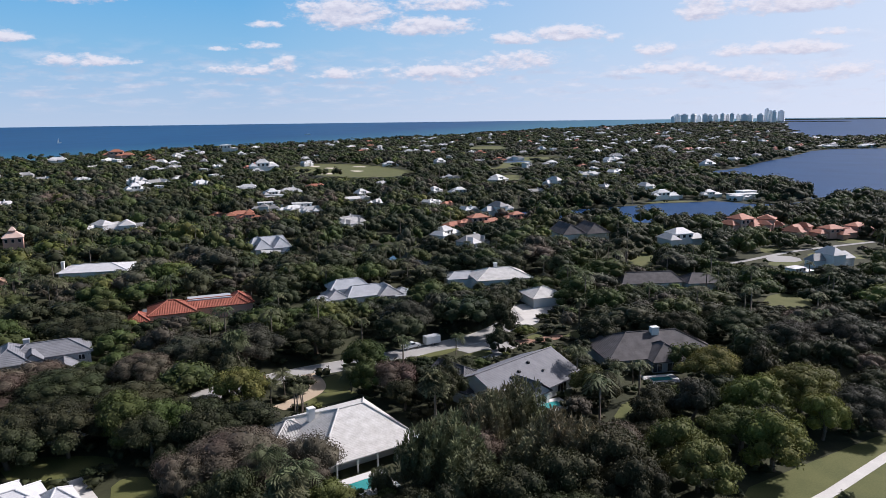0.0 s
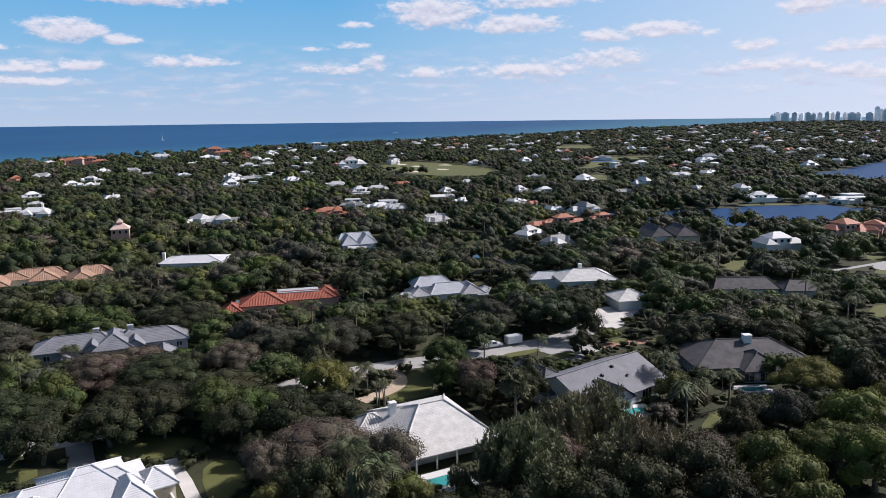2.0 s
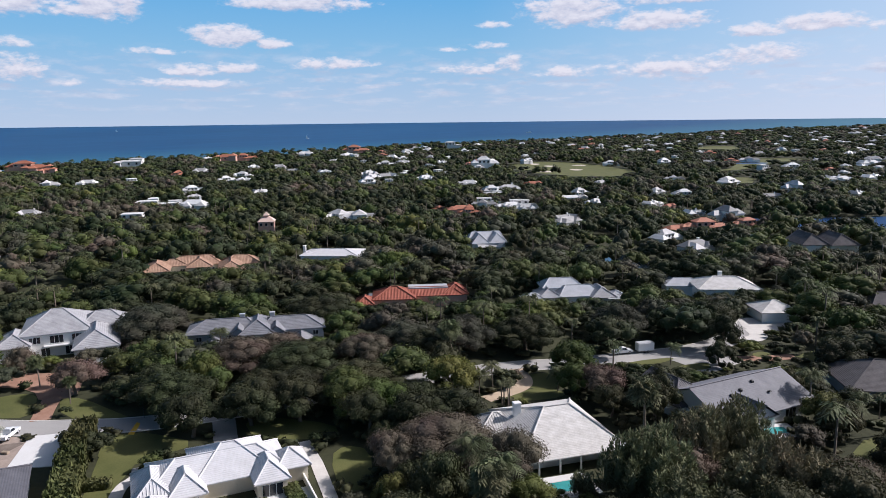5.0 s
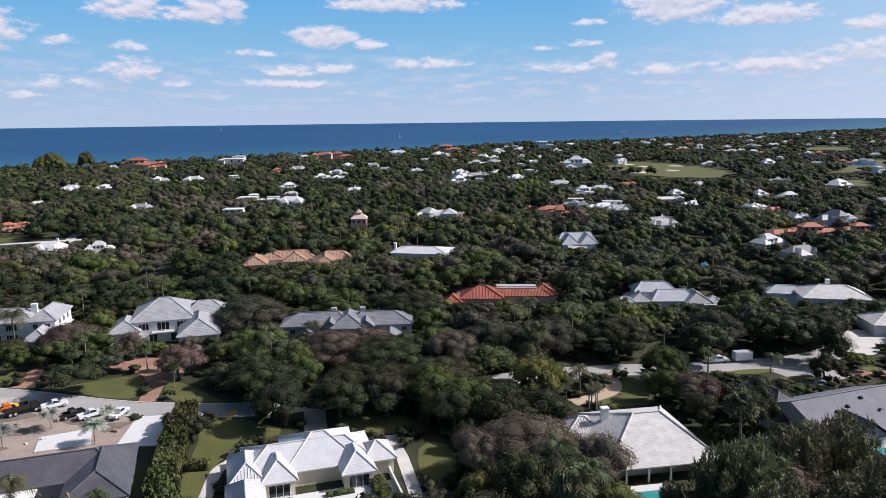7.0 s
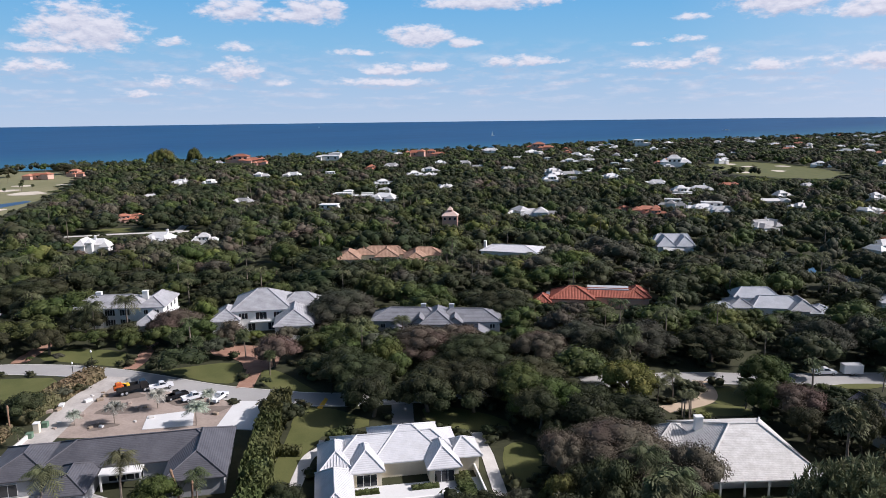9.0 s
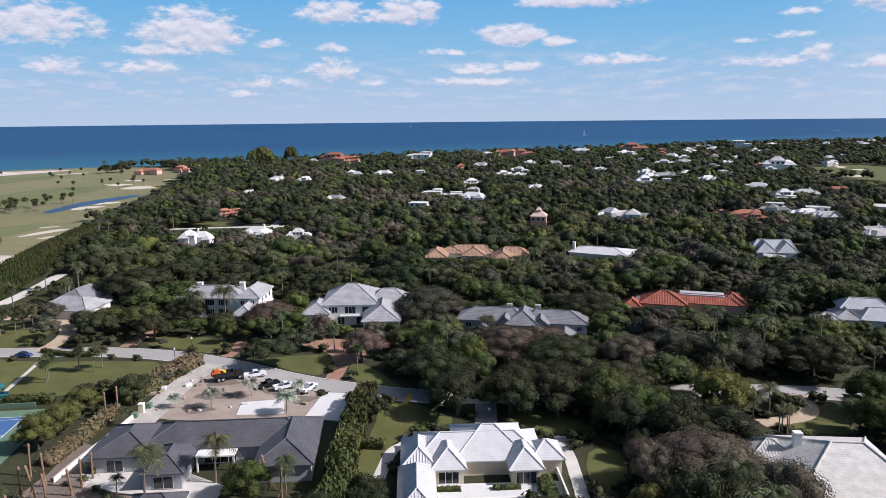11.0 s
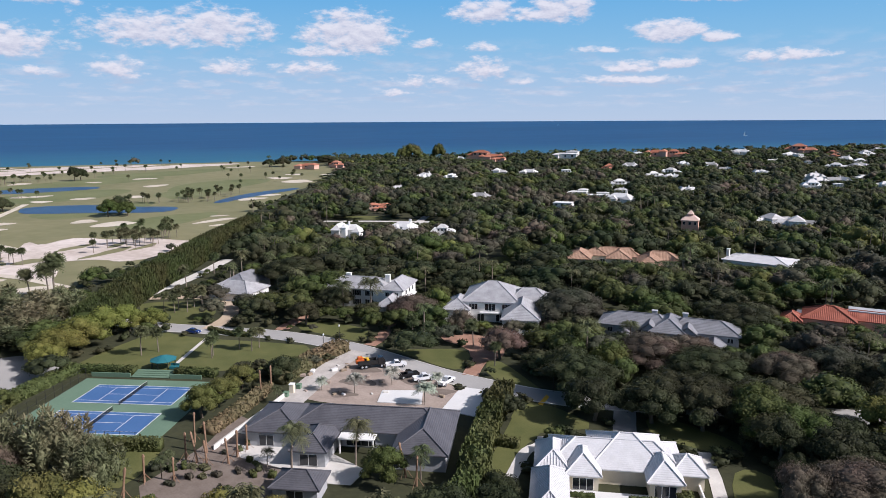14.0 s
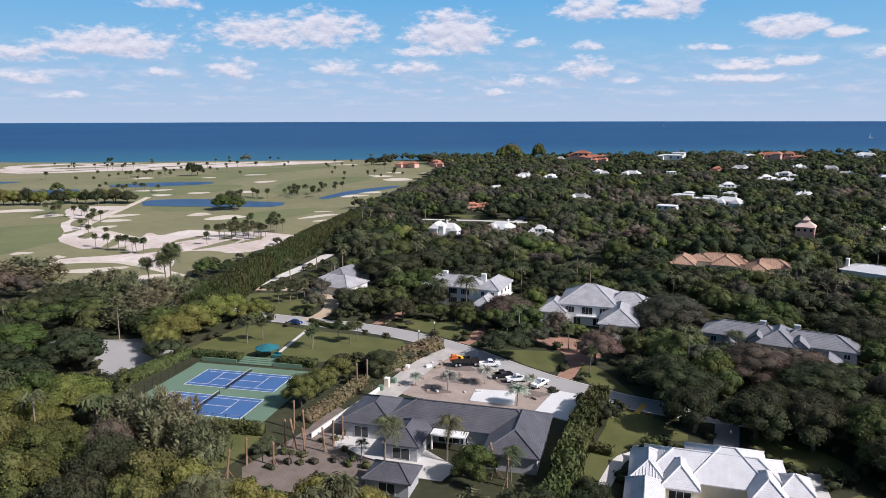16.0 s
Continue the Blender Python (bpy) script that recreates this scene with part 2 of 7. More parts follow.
M_shell = material("shell_drive", (0.40, 0.31, 0.22), (0.52, 0.42, 0.31), 0.25, 0.9, 0.03, 15)
M_paint = material("road_paint", (0.72, 0.40, 0.03), (0.80, 0.50, 0.06), 1.0, 0.7)
M_white = material("white_render", (0.70, 0.695, 0.67), (0.80, 0.79, 0.77), 0.5, 0.8, 0.01, 10, thing=0.3)
M_cream = material("cream_render", (0.62, 0.56, 0.44), (0.72, 0.66, 0.54), 0.5, 0.8, 0.01, 10)
M_greywall = material("grey_render", (0.34, 0.35, 0.37), (0.44, 0.45, 0.47), 0.5, 0.8, 0.01, 10)
M_pinkwall = material("pink_render", (0.56, 0.34, 0.27), (0.66, 0.42, 0.34), 0.5, 0.8, 0.01, 10)
M_roof_white = material("white_roof_tile", (0.50, 0.50, 0.51), (0.64, 0.64, 0.655), 0.5, 0.55, 0.02, 7, gloss=0.4)
M_roof_worn = material("weathered_white_roof", (0.42, 0.405, 0.38), (0.68, 0.665, 0.64), 0.55, 0.7, 0.02, 5, stretch=(1, 1, 2))
M_roof_grey = material("grey_slate_roof", (0.15, 0.152, 0.165), (0.255, 0.26, 0.28), 0.4, 0.6, 0.03, 6)
M_roof_pale = material("pale_grey_roof", (0.33, 0.345, 0.37), (0.48, 0.495, 0.52), 0.4, 0.55, 0.03, 6)
M_roof_mid = material("grey_blue_roof", (0.105, 0.108, 0.124), (0.175, 0.178, 0.197), 0.4, 0.6, 0.03, 6)
M_roof_slate = material("worn_slate_roof", (0.25, 0.25, 0.26), (0.43, 0.43, 0.445), 0.4, 0.6, 0.03, 6)
M_roof_dark = material("charcoal_and_shaded_roof", (0.066, 0.066, 0.076), (0.122, 0.122, 0.137), 0.35, 0.55, 0.03, 7)
M_roof_umber = material("umber_shingle_roof", (0.054, 0.050, 0.052), (0.125, 0.116, 0.120), 0.5, 0.8, 0.03, 6)
M_roof_red = material("red_clay_roof", (0.221, 0.060, 0.038), (0.405, 0.138, 0.090), 0.5, 0.7, 0.04, 6)
M_roof_tan = material("tan_clay_roof", (0.26, 0.155, 0.105), (0.44, 0.285, 0.200), 0.4, 0.75, 0.04, 6)
M_roof_far = material("far_roof", (0.25, 0.25, 0.25), (0.62, 0.61, 0.60), 0.02, 0.7, thing=1.6)
M_roof_far_white = material("far_white_roof", (0.44, 0.435, 0.43), (0.76, 0.755, 0.74), 0.15, 0.6, fine=9, thing=0.9)
M_roof_far_red = material("far_red_roof", (0.30, 0.11, 0.065), (0.46, 0.20, 0.13), 0.05, 0.7, thing=0.8)
M_roof_pink = material("pink_tile_roof", (0.52, 0.37, 0.31), (0.66, 0.50, 0.43), 0.1, 0.7)
M_trim = material("white_trim", (0.74, 0.74, 0.73), (0.80, 0.80, 0.79), 1.0, 0.5)
M_glass = material("window_glass", (0.012, 0.015, 0.020), (0.030, 0.036, 0.045), 0.4, 0.06, gloss=0.6)
M_bark = material("bark", (0.085, 0.066, 0.050), (0.17, 0.14, 0.11), 1.5, 0.9, 0.05, 8)
M_palmbark = material("palm_bark", (0.15, 0.12, 0.095), (0.26, 0.22, 0.18), 1.5, 0.9, 0.05, 8)
M_oak = leaves("oak_leaves", (0.022, 0.025, 0.014), (0.064, 0.068, 0.036))
M_bright = leaves("fig_leaves", (0.056, 0.062, 0.020), (0.148, 0.150, 0.053))
M_yellow = leaves("yellowing_leaves", (0.076, 0.084, 0.023), (0.196, 0.194, 0.060))
M_brown = leaves("bare_twigs", (0.079, 0.057, 0.049), (0.158, 0.119, 0.101))
M_grey = leaves("dusty_leaves", (0.036, 0.036, 0.028), (0.082, 0.080, 0.061))
M_pine = leaves("pine_needles", (0.096, 0.094, 0.056), (0.222, 0.208, 0.134))
M_palm = leaves("palm_fronds", (0.042, 0.048, 0.026), (0.135, 0.146, 0.080))
M_silver = leaves("silver_fronds", (0.189, 0.203, 0.181), (0.446, 0.459, 0.424))
M_hedge = leaves("hedge_leaves", (0.047, 0.058, 0.022), (0.117, 0.131, 0.055), 0.2)
M_tallhedge = leaves("tall_hedge_leaves", (0.030, 0.036, 0.014), (0.080, 0.088, 0.036), 0.2)
M_dry = leaves("seagrape_hedge", (0.110, 0.095, 0.054), (0.245, 0.190, 0.123), 0.2)
M_dome = leaves("dense_green_leaves", (0.030, 0.043, 0.013), (0.090, 0.116, 0.038))
M_woods = leaves("mixed_canopy", (0.023, 0.027, 0.014), (0.064, 0.070, 0.038))
M_woods_deep = leaves("deep_canopy", (0.013, 0.018, 0.009), (0.038, 0.048, 0.024))
M_woods_fresh = leaves("fresh_canopy", (0.036, 0.047, 0.015), (0.094, 0.114, 0.042))
M_woods_lime = leaves("light_canopy", (0.060, 0.072, 0.019), (0.145, 0.162, 0.052))
M_woods_dull = leaves("dull_canopy", (0.036, 0.036, 0.027), (0.084, 0.081, 0.062))
M_woods_bare = leaves("bare_canopy", (0.058, 0.048, 0.037), (0.120, 0.101, 0.080))
M_water = material("lagoon_water", (0.010, 0.043, 0.118), (0.020, 0.068, 0.170), 0.02, 0.5, 0.25, 40, gloss=0.06)
M_pond = material("pond_water", (0.030, 0.065, 0.130), (0.045, 0.090, 0.170), 0.03, 0.4, 0.02, 20, gloss=0.2)
M_pool = material("pool_water", (0.030, 0.252, 0.252), (0.060, 0.330, 0.324), 0.4, 0.08, 0.01, 10, gloss=0.5)
M_canal = material("canal_water", (0.008, 0.014, 0.020), (0.014, 0.022, 0.030), 0.05, 0.10, 0.02, 20, gloss=0.5)
M_sea = material("sea_water", (0.012, 0.054, 0.140), (0.020, 0.084, 0.190), 0.0016, 0.5, 0.0, 8, gloss=0.12, stretch=(1, 0.35, 1))
# the water pales to teal over the shallows along the coast
st = M_sea.node_tree
depth = st.nodes.new("ShaderNodeVectorMath")
depth.operation = "DOT_PRODUCT"
depth.inputs[1].default_value = (-0.915, 0.405, 0)
st.links.new(st.nodes["Geometry"].outputs["Position"], depth.inputs[0])
ease = st.nodes.new("ShaderNodeMapRange")
ease.inputs["From Min"].default_value, ease.inputs["From Max"].default_value = 1060, 1750
st.links.new(depth.outputs["Value"], ease.inputs["Value"])
shoal = st.nodes.new("ShaderNodeMix")
shoal.data_type = "RGBA"
shoal.inputs[6].default_value = (0.032, 0.135, 0.200, 1)
st.links.new(ease.outputs[0], shoal.inputs[0])
st.links.new(st.nodes["Principled BSDF"].inputs["Base Color"].links[0].from_socket, shoal.inputs[7])
st.links.new(shoal.outputs[2], st.nodes["Principled BSDF"].inputs["Base Color"])
M_court = material("green_court", (0.105, 0.180, 0.122), (0.145, 0.225, 0.158), 0.1, 0.85, 0.01, 20)
M_blue = material("blue_court", (0.046, 0.118, 0.275), (0.064, 0.150, 0.330), 0.1, 0.85, 0.01, 20)
M_line = material("court_line", (0.74, 0.75, 0.76), (0.80, 0.80, 0.80), 1.0, 0.8)
M_teal = material("teal_canvas", (0.014, 0.115, 0.140), (0.024, 0.165, 0.195), 0.8, 0.8, 0.01)
M_metal = material("dark_metal", (0.03, 0.03, 0.032), (0.06, 0.06, 0.06), 2.0, 0.5, metal=0.6)
# Tower colour is paled to stand in for haze over the distance.
M_tower = material("haze_paled_facade", (0.80, 0.80, 0.81), (0.90, 0.90, 0.91), 0.02, 0.6, thing=0.4)
M_car = material("white_car_paint", (0.70, 0.71, 0.72), (0.76, 0.77, 0.78), 0.5, 0.25, gloss=0.5)
M_carblack = material("black_car_paint", (0.010, 0.010, 0.012), (0.02, 0.02, 0.022), 0.5, 0.2, gloss=0.5)
M_carblue = material("blue_car_paint", (0.02, 0.04, 0.14), (0.03, 0.06, 0.20), 0.5, 0.2, gloss=0.5)
M_carred = material("red_car_paint", (0.45, 0.015, 0.02), (0.55, 0.02, 0.03), 0.5, 0.3, gloss=0.5)
M_orange = material("orange_paint", (0.46, 0.085, 0.02), (0.56, 0.13, 0.03), 0.8, 0.5)
M_yellowp = material("yellow_machine_paint", (0.70, 0.42, 0.02), (0.78, 0.50, 0.04), 0.8, 0.5)
M_tyre = material("tyre_rubber", (0.012, 0.012, 0.012), (0.03, 0.03, 0.03), 2.0, 0.9)
M_net = material("net_mesh", (0.010, 0.010, 0.010), (0.021, 0.021, 0.021), 2.0, 0.9)
M_wood = material("weathered_wood", (0.22, 0.17, 0.12), (0.36, 0.29, 0.22), 1.0, 0.85, 0.03)

# ---- builders ----
from mathutils.geometry import tessellate_polygon


def mesh_of(name, verts, faces, mat):
    me = bpy.data.meshes.new(name)
    me.from_pydata([tuple(v) for v in verts], [], faces)
    me.materials.append(mat)
    me.update()
    return me


def part(name, shape, mat, parent, label=""):
    """Links one mesh, given as (verts, faces) or as mesh data, under a thing or a part."""
    me = shape if isinstance(shape, bpy.types.Mesh) else mesh_of(name, *shape, mat)
    ob = new(name, me)
    ob.parent = parent
    if label:
        ob["label"] = label
    return ob


def base(name, x, y, z, turn, label, category, group="", kind=""):
    """The empty that carries a thing's parts."""
    e = new(name)
    e.empty_display_size = 0.2
    e.matrix_world = pose(x, y, z, 0, 0, turn)
    return tagged(e, label, category, group, kind)


def join(shapes):
    verts, faces = [], []
    for v, f in shapes:
        n = len(verts)
        verts += [tuple(p) for p in v]
        faces += [tuple(i + n for i in q) for q in f]
    return verts, faces


def box(x0, x1, y0, y1, z0, z1):
    v = [(x0, y0, z0), (x1, y0, z0), (x1, y1, z0), (x0, y1, z0), (x0, y0, z1), (x1, y0, z1), (x1, y1, z1), (x0, y1, z1)]
    return v, [(3, 2, 1, 0), (4, 5, 6, 7), (0, 1, 5, 4), (1, 2, 6, 5), (2, 3, 7, 6), (3, 0, 4, 7)]


def chamfered(x0, x1, y0, y1, z0, z1, c):
    """A box with its upright and top edges cut."""
    rings = []
    for z, d in ((z0, 0), (z1 - c, 0), (z1, c)):
        a0, a1, b0, b1 = x0 + d, x1 - d, y0 + d, y1 - d
        rings.append([(a0 + c, b0, z), (a1 - c, b0, z), (a1, b0 + c, z), (a1, b1 - c, z), (a1 - c, b1, z), (a0 + c, b1, z), (a0, b1 - c, z), (a0, b0 + c, z)])
    return loft(rings)


def loft(rings, cap=True):
    n = len(rings[0])
    v = [p for r in rings for p in r]
    f = [(k * n + i, k * n + (i + 1) % n, (k + 1) * n + (i + 1) % n, (k + 1) * n + i) for k in range(len(rings) - 1) for i in range(n)]
    if cap:
        f += [tuple(range(n))[::-1], tuple(range((len(rings) - 1) * n, len(rings) * n))]
    return v, f


def tube(points, radii, sides=7):
    """A tapered limb along points."""
    rings = []
    for k, p in enumerate(points):
        a, b = Vector(points[max(k - 1, 0)]), Vector(points[min(k + 1, len(points) - 1)])
        d = (b - a).normalized()
        s = d.cross(Vector((0.31, 0.95, 0.1))).normalized()
        q = d.cross(s)
        rings.append([tuple(Vector(p) + radii[k] * (math.cos(i * math.tau / sides) * s + math.sin(i * math.tau / sides) * q)) for i in range(sides)])
    return loft(rings)


def moved(shape, x=0.0, y=0.0, z=0.0, turn=0.0, size=1.0):
    c, s = math.cos(radians(turn)), math.sin(radians(turn))
    return [(x + size * (c * a - s * b), y + size * (s * a + c * b), z + size * h) for a, b, h in shape[0]], shape[1]


def sheet(name, outline, z, mat, label, category="ground", thick=0.0):
    """A flat patch of ground with that outline, as structure."""
    flat = [Vector((x, y, 0)) for x, y in outline]
    from_poly = tessellate([flat])
    ob = new(name, mesh_of(name, [(x, y, z) for x, y in outline], from_poly, mat))
    up = ob.data.polygons[0].normal.z if len(ob.data.polygons) else 1
    if up < 0:
        ob.data.flip_normals()
    if thick:
        n = len(outline)
        v = [(x, y, z) for x, y in outline] + [(x, y, z - thick) for x, y in outline]
        ob.data = mesh_of(name, v, [f if up > 0 else f[::-1] for f in from_poly] + [(i, (i + 1) % n, n + (i + 1) % n, n + i) for i in range(n)], mat)
    return tagged(ob, label, category, "", "structure")


def tessellate(loops):
    return [tuple(t) for t in tessellate_polygon(loops)]


def smooth_loop(points, times=2):
    """Rounds an outline by cutting its corners."""
    pts = [tuple(p) for p in points]
    for _ in range(times):
        out = []
        for i, (x, y) in enumerate(pts):
            u, v = pts[(i + 1) % len(pts)]
            out += [(0.75 * x + 0.25 * u, 0.75 * y + 0.25 * v), (0.25 * x + 0.75 * u, 0.25 * y + 0.75 * v)]
        pts = out
    return pts


def ragged(points, amount, step, seed, closed=True):
    """An outline or a line with an uneven edge."""
    out = []
    for i, (x, y) in enumerate(points if closed else points[:-1]):
        u, v = points[(i + 1) % len(points)]
        n = max(1, int(math.hypot(u - x, v - y) / step))
        for k in range(n):
            p = Vector((x + (u - x) * k / n, y + (v - y) * k / n, seed))
            d = noise.noise_vector(p * (0.6 / step)) * amount
            out.append((p.x + d.x, p.y + d.y))
    return out


def ellipse(x, y, a, b, turn=0.0, n=18, wobble=0.12):
    c, s, out = math.cos(radians(turn)), math.sin(radians(turn)), []
    for i in range(n):
        w = i * math.tau / n
        r = 1 + wobble * math.sin(2.3 * w + x) + wobble * math.sin(3 * w + y)
        p, q = a * r * math.cos(w), b * r * math.sin(w)
        out.append((x + c * p - s * q, y + s * p + c * q))
    return out


def ribbon(line, width):
    """The outline of a strip along a line; width may be one number or one per point."""
    left, right = [], []
    for i, (x, y) in enumerate(line):
        a, b = line[max(i - 1, 0)], line[min(i + 1, len(line) - 1)]
        d = Vector((b[0] - a[0], b[1] - a[1])).normalized()
        w = (width if isinstance(width, (int, float)) else width[i]) / 2
        left.append((x - d.y * w, y + d.x * w))
        right.append((x + d.y * w, y - d.x * w))
    return left + right[::-1]


def smooth_line(line, times=2):
    for _ in range(times):
        out = [line[0]]
        for (x, y), (u, v) in zip(line, line[1:]):
            out += [(0.75 * x + 0.25 * u, 0.75 * y + 0.25 * v), (0.25 * x + 0.75 * u, 0.25 * y + 0.75 * v)]
        line = out + [line[-1]]
    return line


def inside(px, py, outline):
    px, py = np.asarray(px), np.asarray(py)
    hit = np.zeros(px.shape, bool)
    for (x0, y0), (x1, y1) in zip(outline, outline[1:] + outline[:1]):
        if y0 != y1:
            hit ^= ((y0 > py) != (y1 > py)) & (px < (x1 - x0) * (py - y0) / (y1 - y0) + x0)
    return hit


# ---- roofs and houses ----
def roof_faces(L, W, e, rise, h0, h1):
    """The slopes of a roof over an L x W eaves outline; h0, h1: how far the hips reach in (0: a gable)."""
    a, b, r0, r1 = L / 2, W / 2, (-L / 2 + h0, 0, e + rise), (L / 2 - h1, 0, e + rise)
    A, B, C, D = (-a, -b, e), (a, -b, e), (a, b, e), (-a, b, e)
    out = [[A, B, r1, r0], [C, D, r0, r1]]
    out += [[B, C, r1]] if h1 else []
    out += [[D, A, r0]] if h0 else []
    return out


def clipped(face, s, up):
    """How far the line at s along a face's eave runs up the slope (up) or, at height s, along it."""
    A, B = Vector(face[0]), Vector(face[1])
    u = (B - A).normalized()
    n = u.cross(Vector(face[2]) - A).normalized()
    v = n.cross(u)
    pts = [((Vector(p) - A).dot(u), (Vector(p) - A).dot(v)) for p in face]
    if not up:
        pts = [(q, p) for p, q in pts]
    cuts = []
    for (p, q), (r, t) in zip(pts, pts[1:] + pts[:1]):
        if (p - s) * (r - s) < 0:
            cuts.append(q + (t - q) * (s - p) / (r - p))
    return A, u, v, n, (min(cuts), max(cuts)) if len(cuts) > 1 else None


def ribs(faces, step, width, height, up=True):
    """Raised seams down the slopes, or tile courses along them."""
    shapes = []
    for face in faces:
        A, B = Vector(face[0]), Vector(face[1])
        top = max((Vector(p) - A).cross((B - A).normalized()).length for p in face)
        reach = (B - A).length if up else top
        s = step / 2
        while s < reach:
            o, u, v, n, span = clipped(face, s, up)
            if span and span[1] - span[0] > step:
                lo, hi = span[0] - 0.02, span[1] - 0.05
                along, across = (v, u) if up else (u, v)
                c = o + across * s
                w = width / 2
                p = [c + along * lo - across * w, c + along * lo + across * w, c + along * hi + across * w, c + along * hi - across * w]
                q = [x + n * height for x in (c + along * lo - across * w * 0.5, c + along * lo + across * w * 0.5, c + along * hi + across * w * 0.5, c + along * hi - across * w * 0.5)]
                shapes.append(([tuple(x) for x in p + q], [(4, 5, 6, 7), (0, 1, 5, 4), (1, 2, 6, 5), (2, 3, 7, 6), (3, 0, 4, 7)]))
            s += step
    return join(shapes) if shapes else None


def caps(faces, width, height):
    """Ridge and hip caps."""
    edges = {}
    for f in faces:
        for p, q in zip(f, f[1:] + f[:1]):
            edges.setdefault(tuple(sorted((p, q))), []).append(f)
    shapes = []
    for (p, q), fs in edges.items():
        if len(fs) > 1 and (Vector(q) - Vector(p)).length > 0.3:
            shapes.append(tube([tuple(Vector(p) + Vector((0, 0, height * 0.3))), tuple(Vector(q) + Vector((0, 0, height * 0.3)))], [width / 2, width / 2], 6))
    return join(shapes) if shapes else None


HOUSES = []        # footprints (x, y, half length, half width, turn, lowest height to keep in view) for the planting
OVER = 0.6


def wing(parent, cx, cy, L, W, turn, eave, rise, h0, h1, wall, roof, seam=None, course=None, cap=None, base_z=0.0, over=OVER):
    """One block of a house under its own roof, in the house's own axes."""
    o = over
    body = box(-L / 2 + o, L / 2 - o, -W / 2 + o, W / 2 - o, base_z, eave - 0.02)
    if not h0 or not h1:
        body = list(body[0]), list(body[1])
        for h, x in ((h0, -L / 2 + o), (h1, L / 2 - o)):
            if not h:
                k = len(body[0])
                up = rise * (W / 2 - o) / (W / 2) - 0.05
                body[0].extend([(x, -W / 2 + o, eave), (x, W / 2 - o, eave), (x, 0, eave + up)])
                body[1].append((k, k + 1, k + 2))
    part("wall", moved(body, cx, cy, 0, turn), wall, parent)
    faces = roof_faces(L, W, eave, rise, h0, h1)
    d, a, b = 0.22, L / 2, W / 2
    shapes = [(f, [tuple(range(len(f)))]) for f in faces]
    rim = [(-a, -b), (a, -b), (a, b), (-a, b)]
    shapes.append(([(x, y, eave) for x, y in rim] + [(x, y, eave - d) for x, y in rim], [(1, 0, 4, 5), (2, 1, 5, 6), (3, 2, 6, 7), (0, 3, 7, 4), (7, 6, 5, 4)]))
    top = part("roof", moved(join(shapes), cx, cy, 0, turn), roof, parent)
    for spec, up, name in ((seam, True, "seam"), (course, False, "tile_course")):
        if spec:
            shape = ribs(faces, *spec, up)
            if shape:
                tagged(part(name, moved(shape, cx, cy, 0, turn), roof, top), kind="stuff")
    if cap:
        shape = caps(faces, cap, cap)
        if shape:
            part("ridge_cap", moved(shape, cx, cy, 0, turn), roof, top)
    return top


def window(parent, x, y, z, w, h, face, panes=2, frame_mat=None):
    """A framed window on a wall that looks along the given angle in the house's axes; x, y is its middle on the wall."""
    t = 0.09
    f = part("window", moved(chamfered(-w / 2, w / 2, -0.07, 0.02, 0, h, 0.012), x, y, z, face), frame_mat or M_trim, parent)
    for i in range(panes):
        p, q = -w / 2 + w * i / panes + t * 0.6, -w / 2 + w * (i + 1) / panes - t * 0.6
        part("pane", moved(box(p, q, -0.078, -0.066, t * 0.8, h - t * 0.8), x, y, z, face), M_glass, f)
    return f


def chimney(parent, x, y, z0, z1, w, d, mat):
    c = part("chimney", join([box(x - w / 2, x + w / 2, y - d / 2, y + d / 2, z0, z1)]), mat, parent)
    part("chimney_cap", chamfered(x - w / 2 - 0.12, x + w / 2 + 0.12, y - d / 2 - 0.12, y + d / 2 + 0.12, z1, z1 + 0.25, 0.05), mat, c)
    return c


def footprint(x, y, a, b, turn, low=2.0):
    HOUSES.append((x, y, a, b, turn, low))

# ---- sea, land, water ----
OPEN = []          # outlines that stay free of trees
SEEN = []          # outlines kept in the camera's view by low growth before them


def patch(name, outline, z, mat, label, category="ground", keep=True, thick=0.0, seen=True):
    if keep:
        OPEN.append(outline)
        if seen:
            SEEN.append(outline)
    return sheet(name, outline, z, mat, label, category, thick)


RISE_R, RISE_Z = (2200, 2800, 3300, 3900, 4400, 4900), (-0.8, 3.0, 9.0, 19.5, 30.5, 43.9)


def lift(x, y):
    """How much the far land is raised, with the sea, to fit the camera's horizon."""
    return max(0.0, float(np.interp(math.hypot(x, y), RISE_R, RISE_Z)) + 1.2)


# The sea: rings out to the horizon, rim raised to fit the camera's view.
rings = []
for r, z in ((300, -1.2), (900, -1.2), (1500, -1.2), *zip(RISE_R, RISE_Z)):
    rings.append([(r * math.cos(i * math.tau / 120), r * math.sin(i * math.tau / 120), z) for i in range(120)])
sv, sf = loft(rings, cap=False)
sv.append((0, 0, -1.2))
sf += [(i, (i + 1) % 120, len(sv) - 1) for i in range(120)]
sea = new("sea", mesh_of("sea", sv, sf, M_sea))
for p in sea.data.polygons:
    p.use_smooth = True
tagged(sea, "deep blue ocean reaching out to the horizon", "sea", "", "structure")

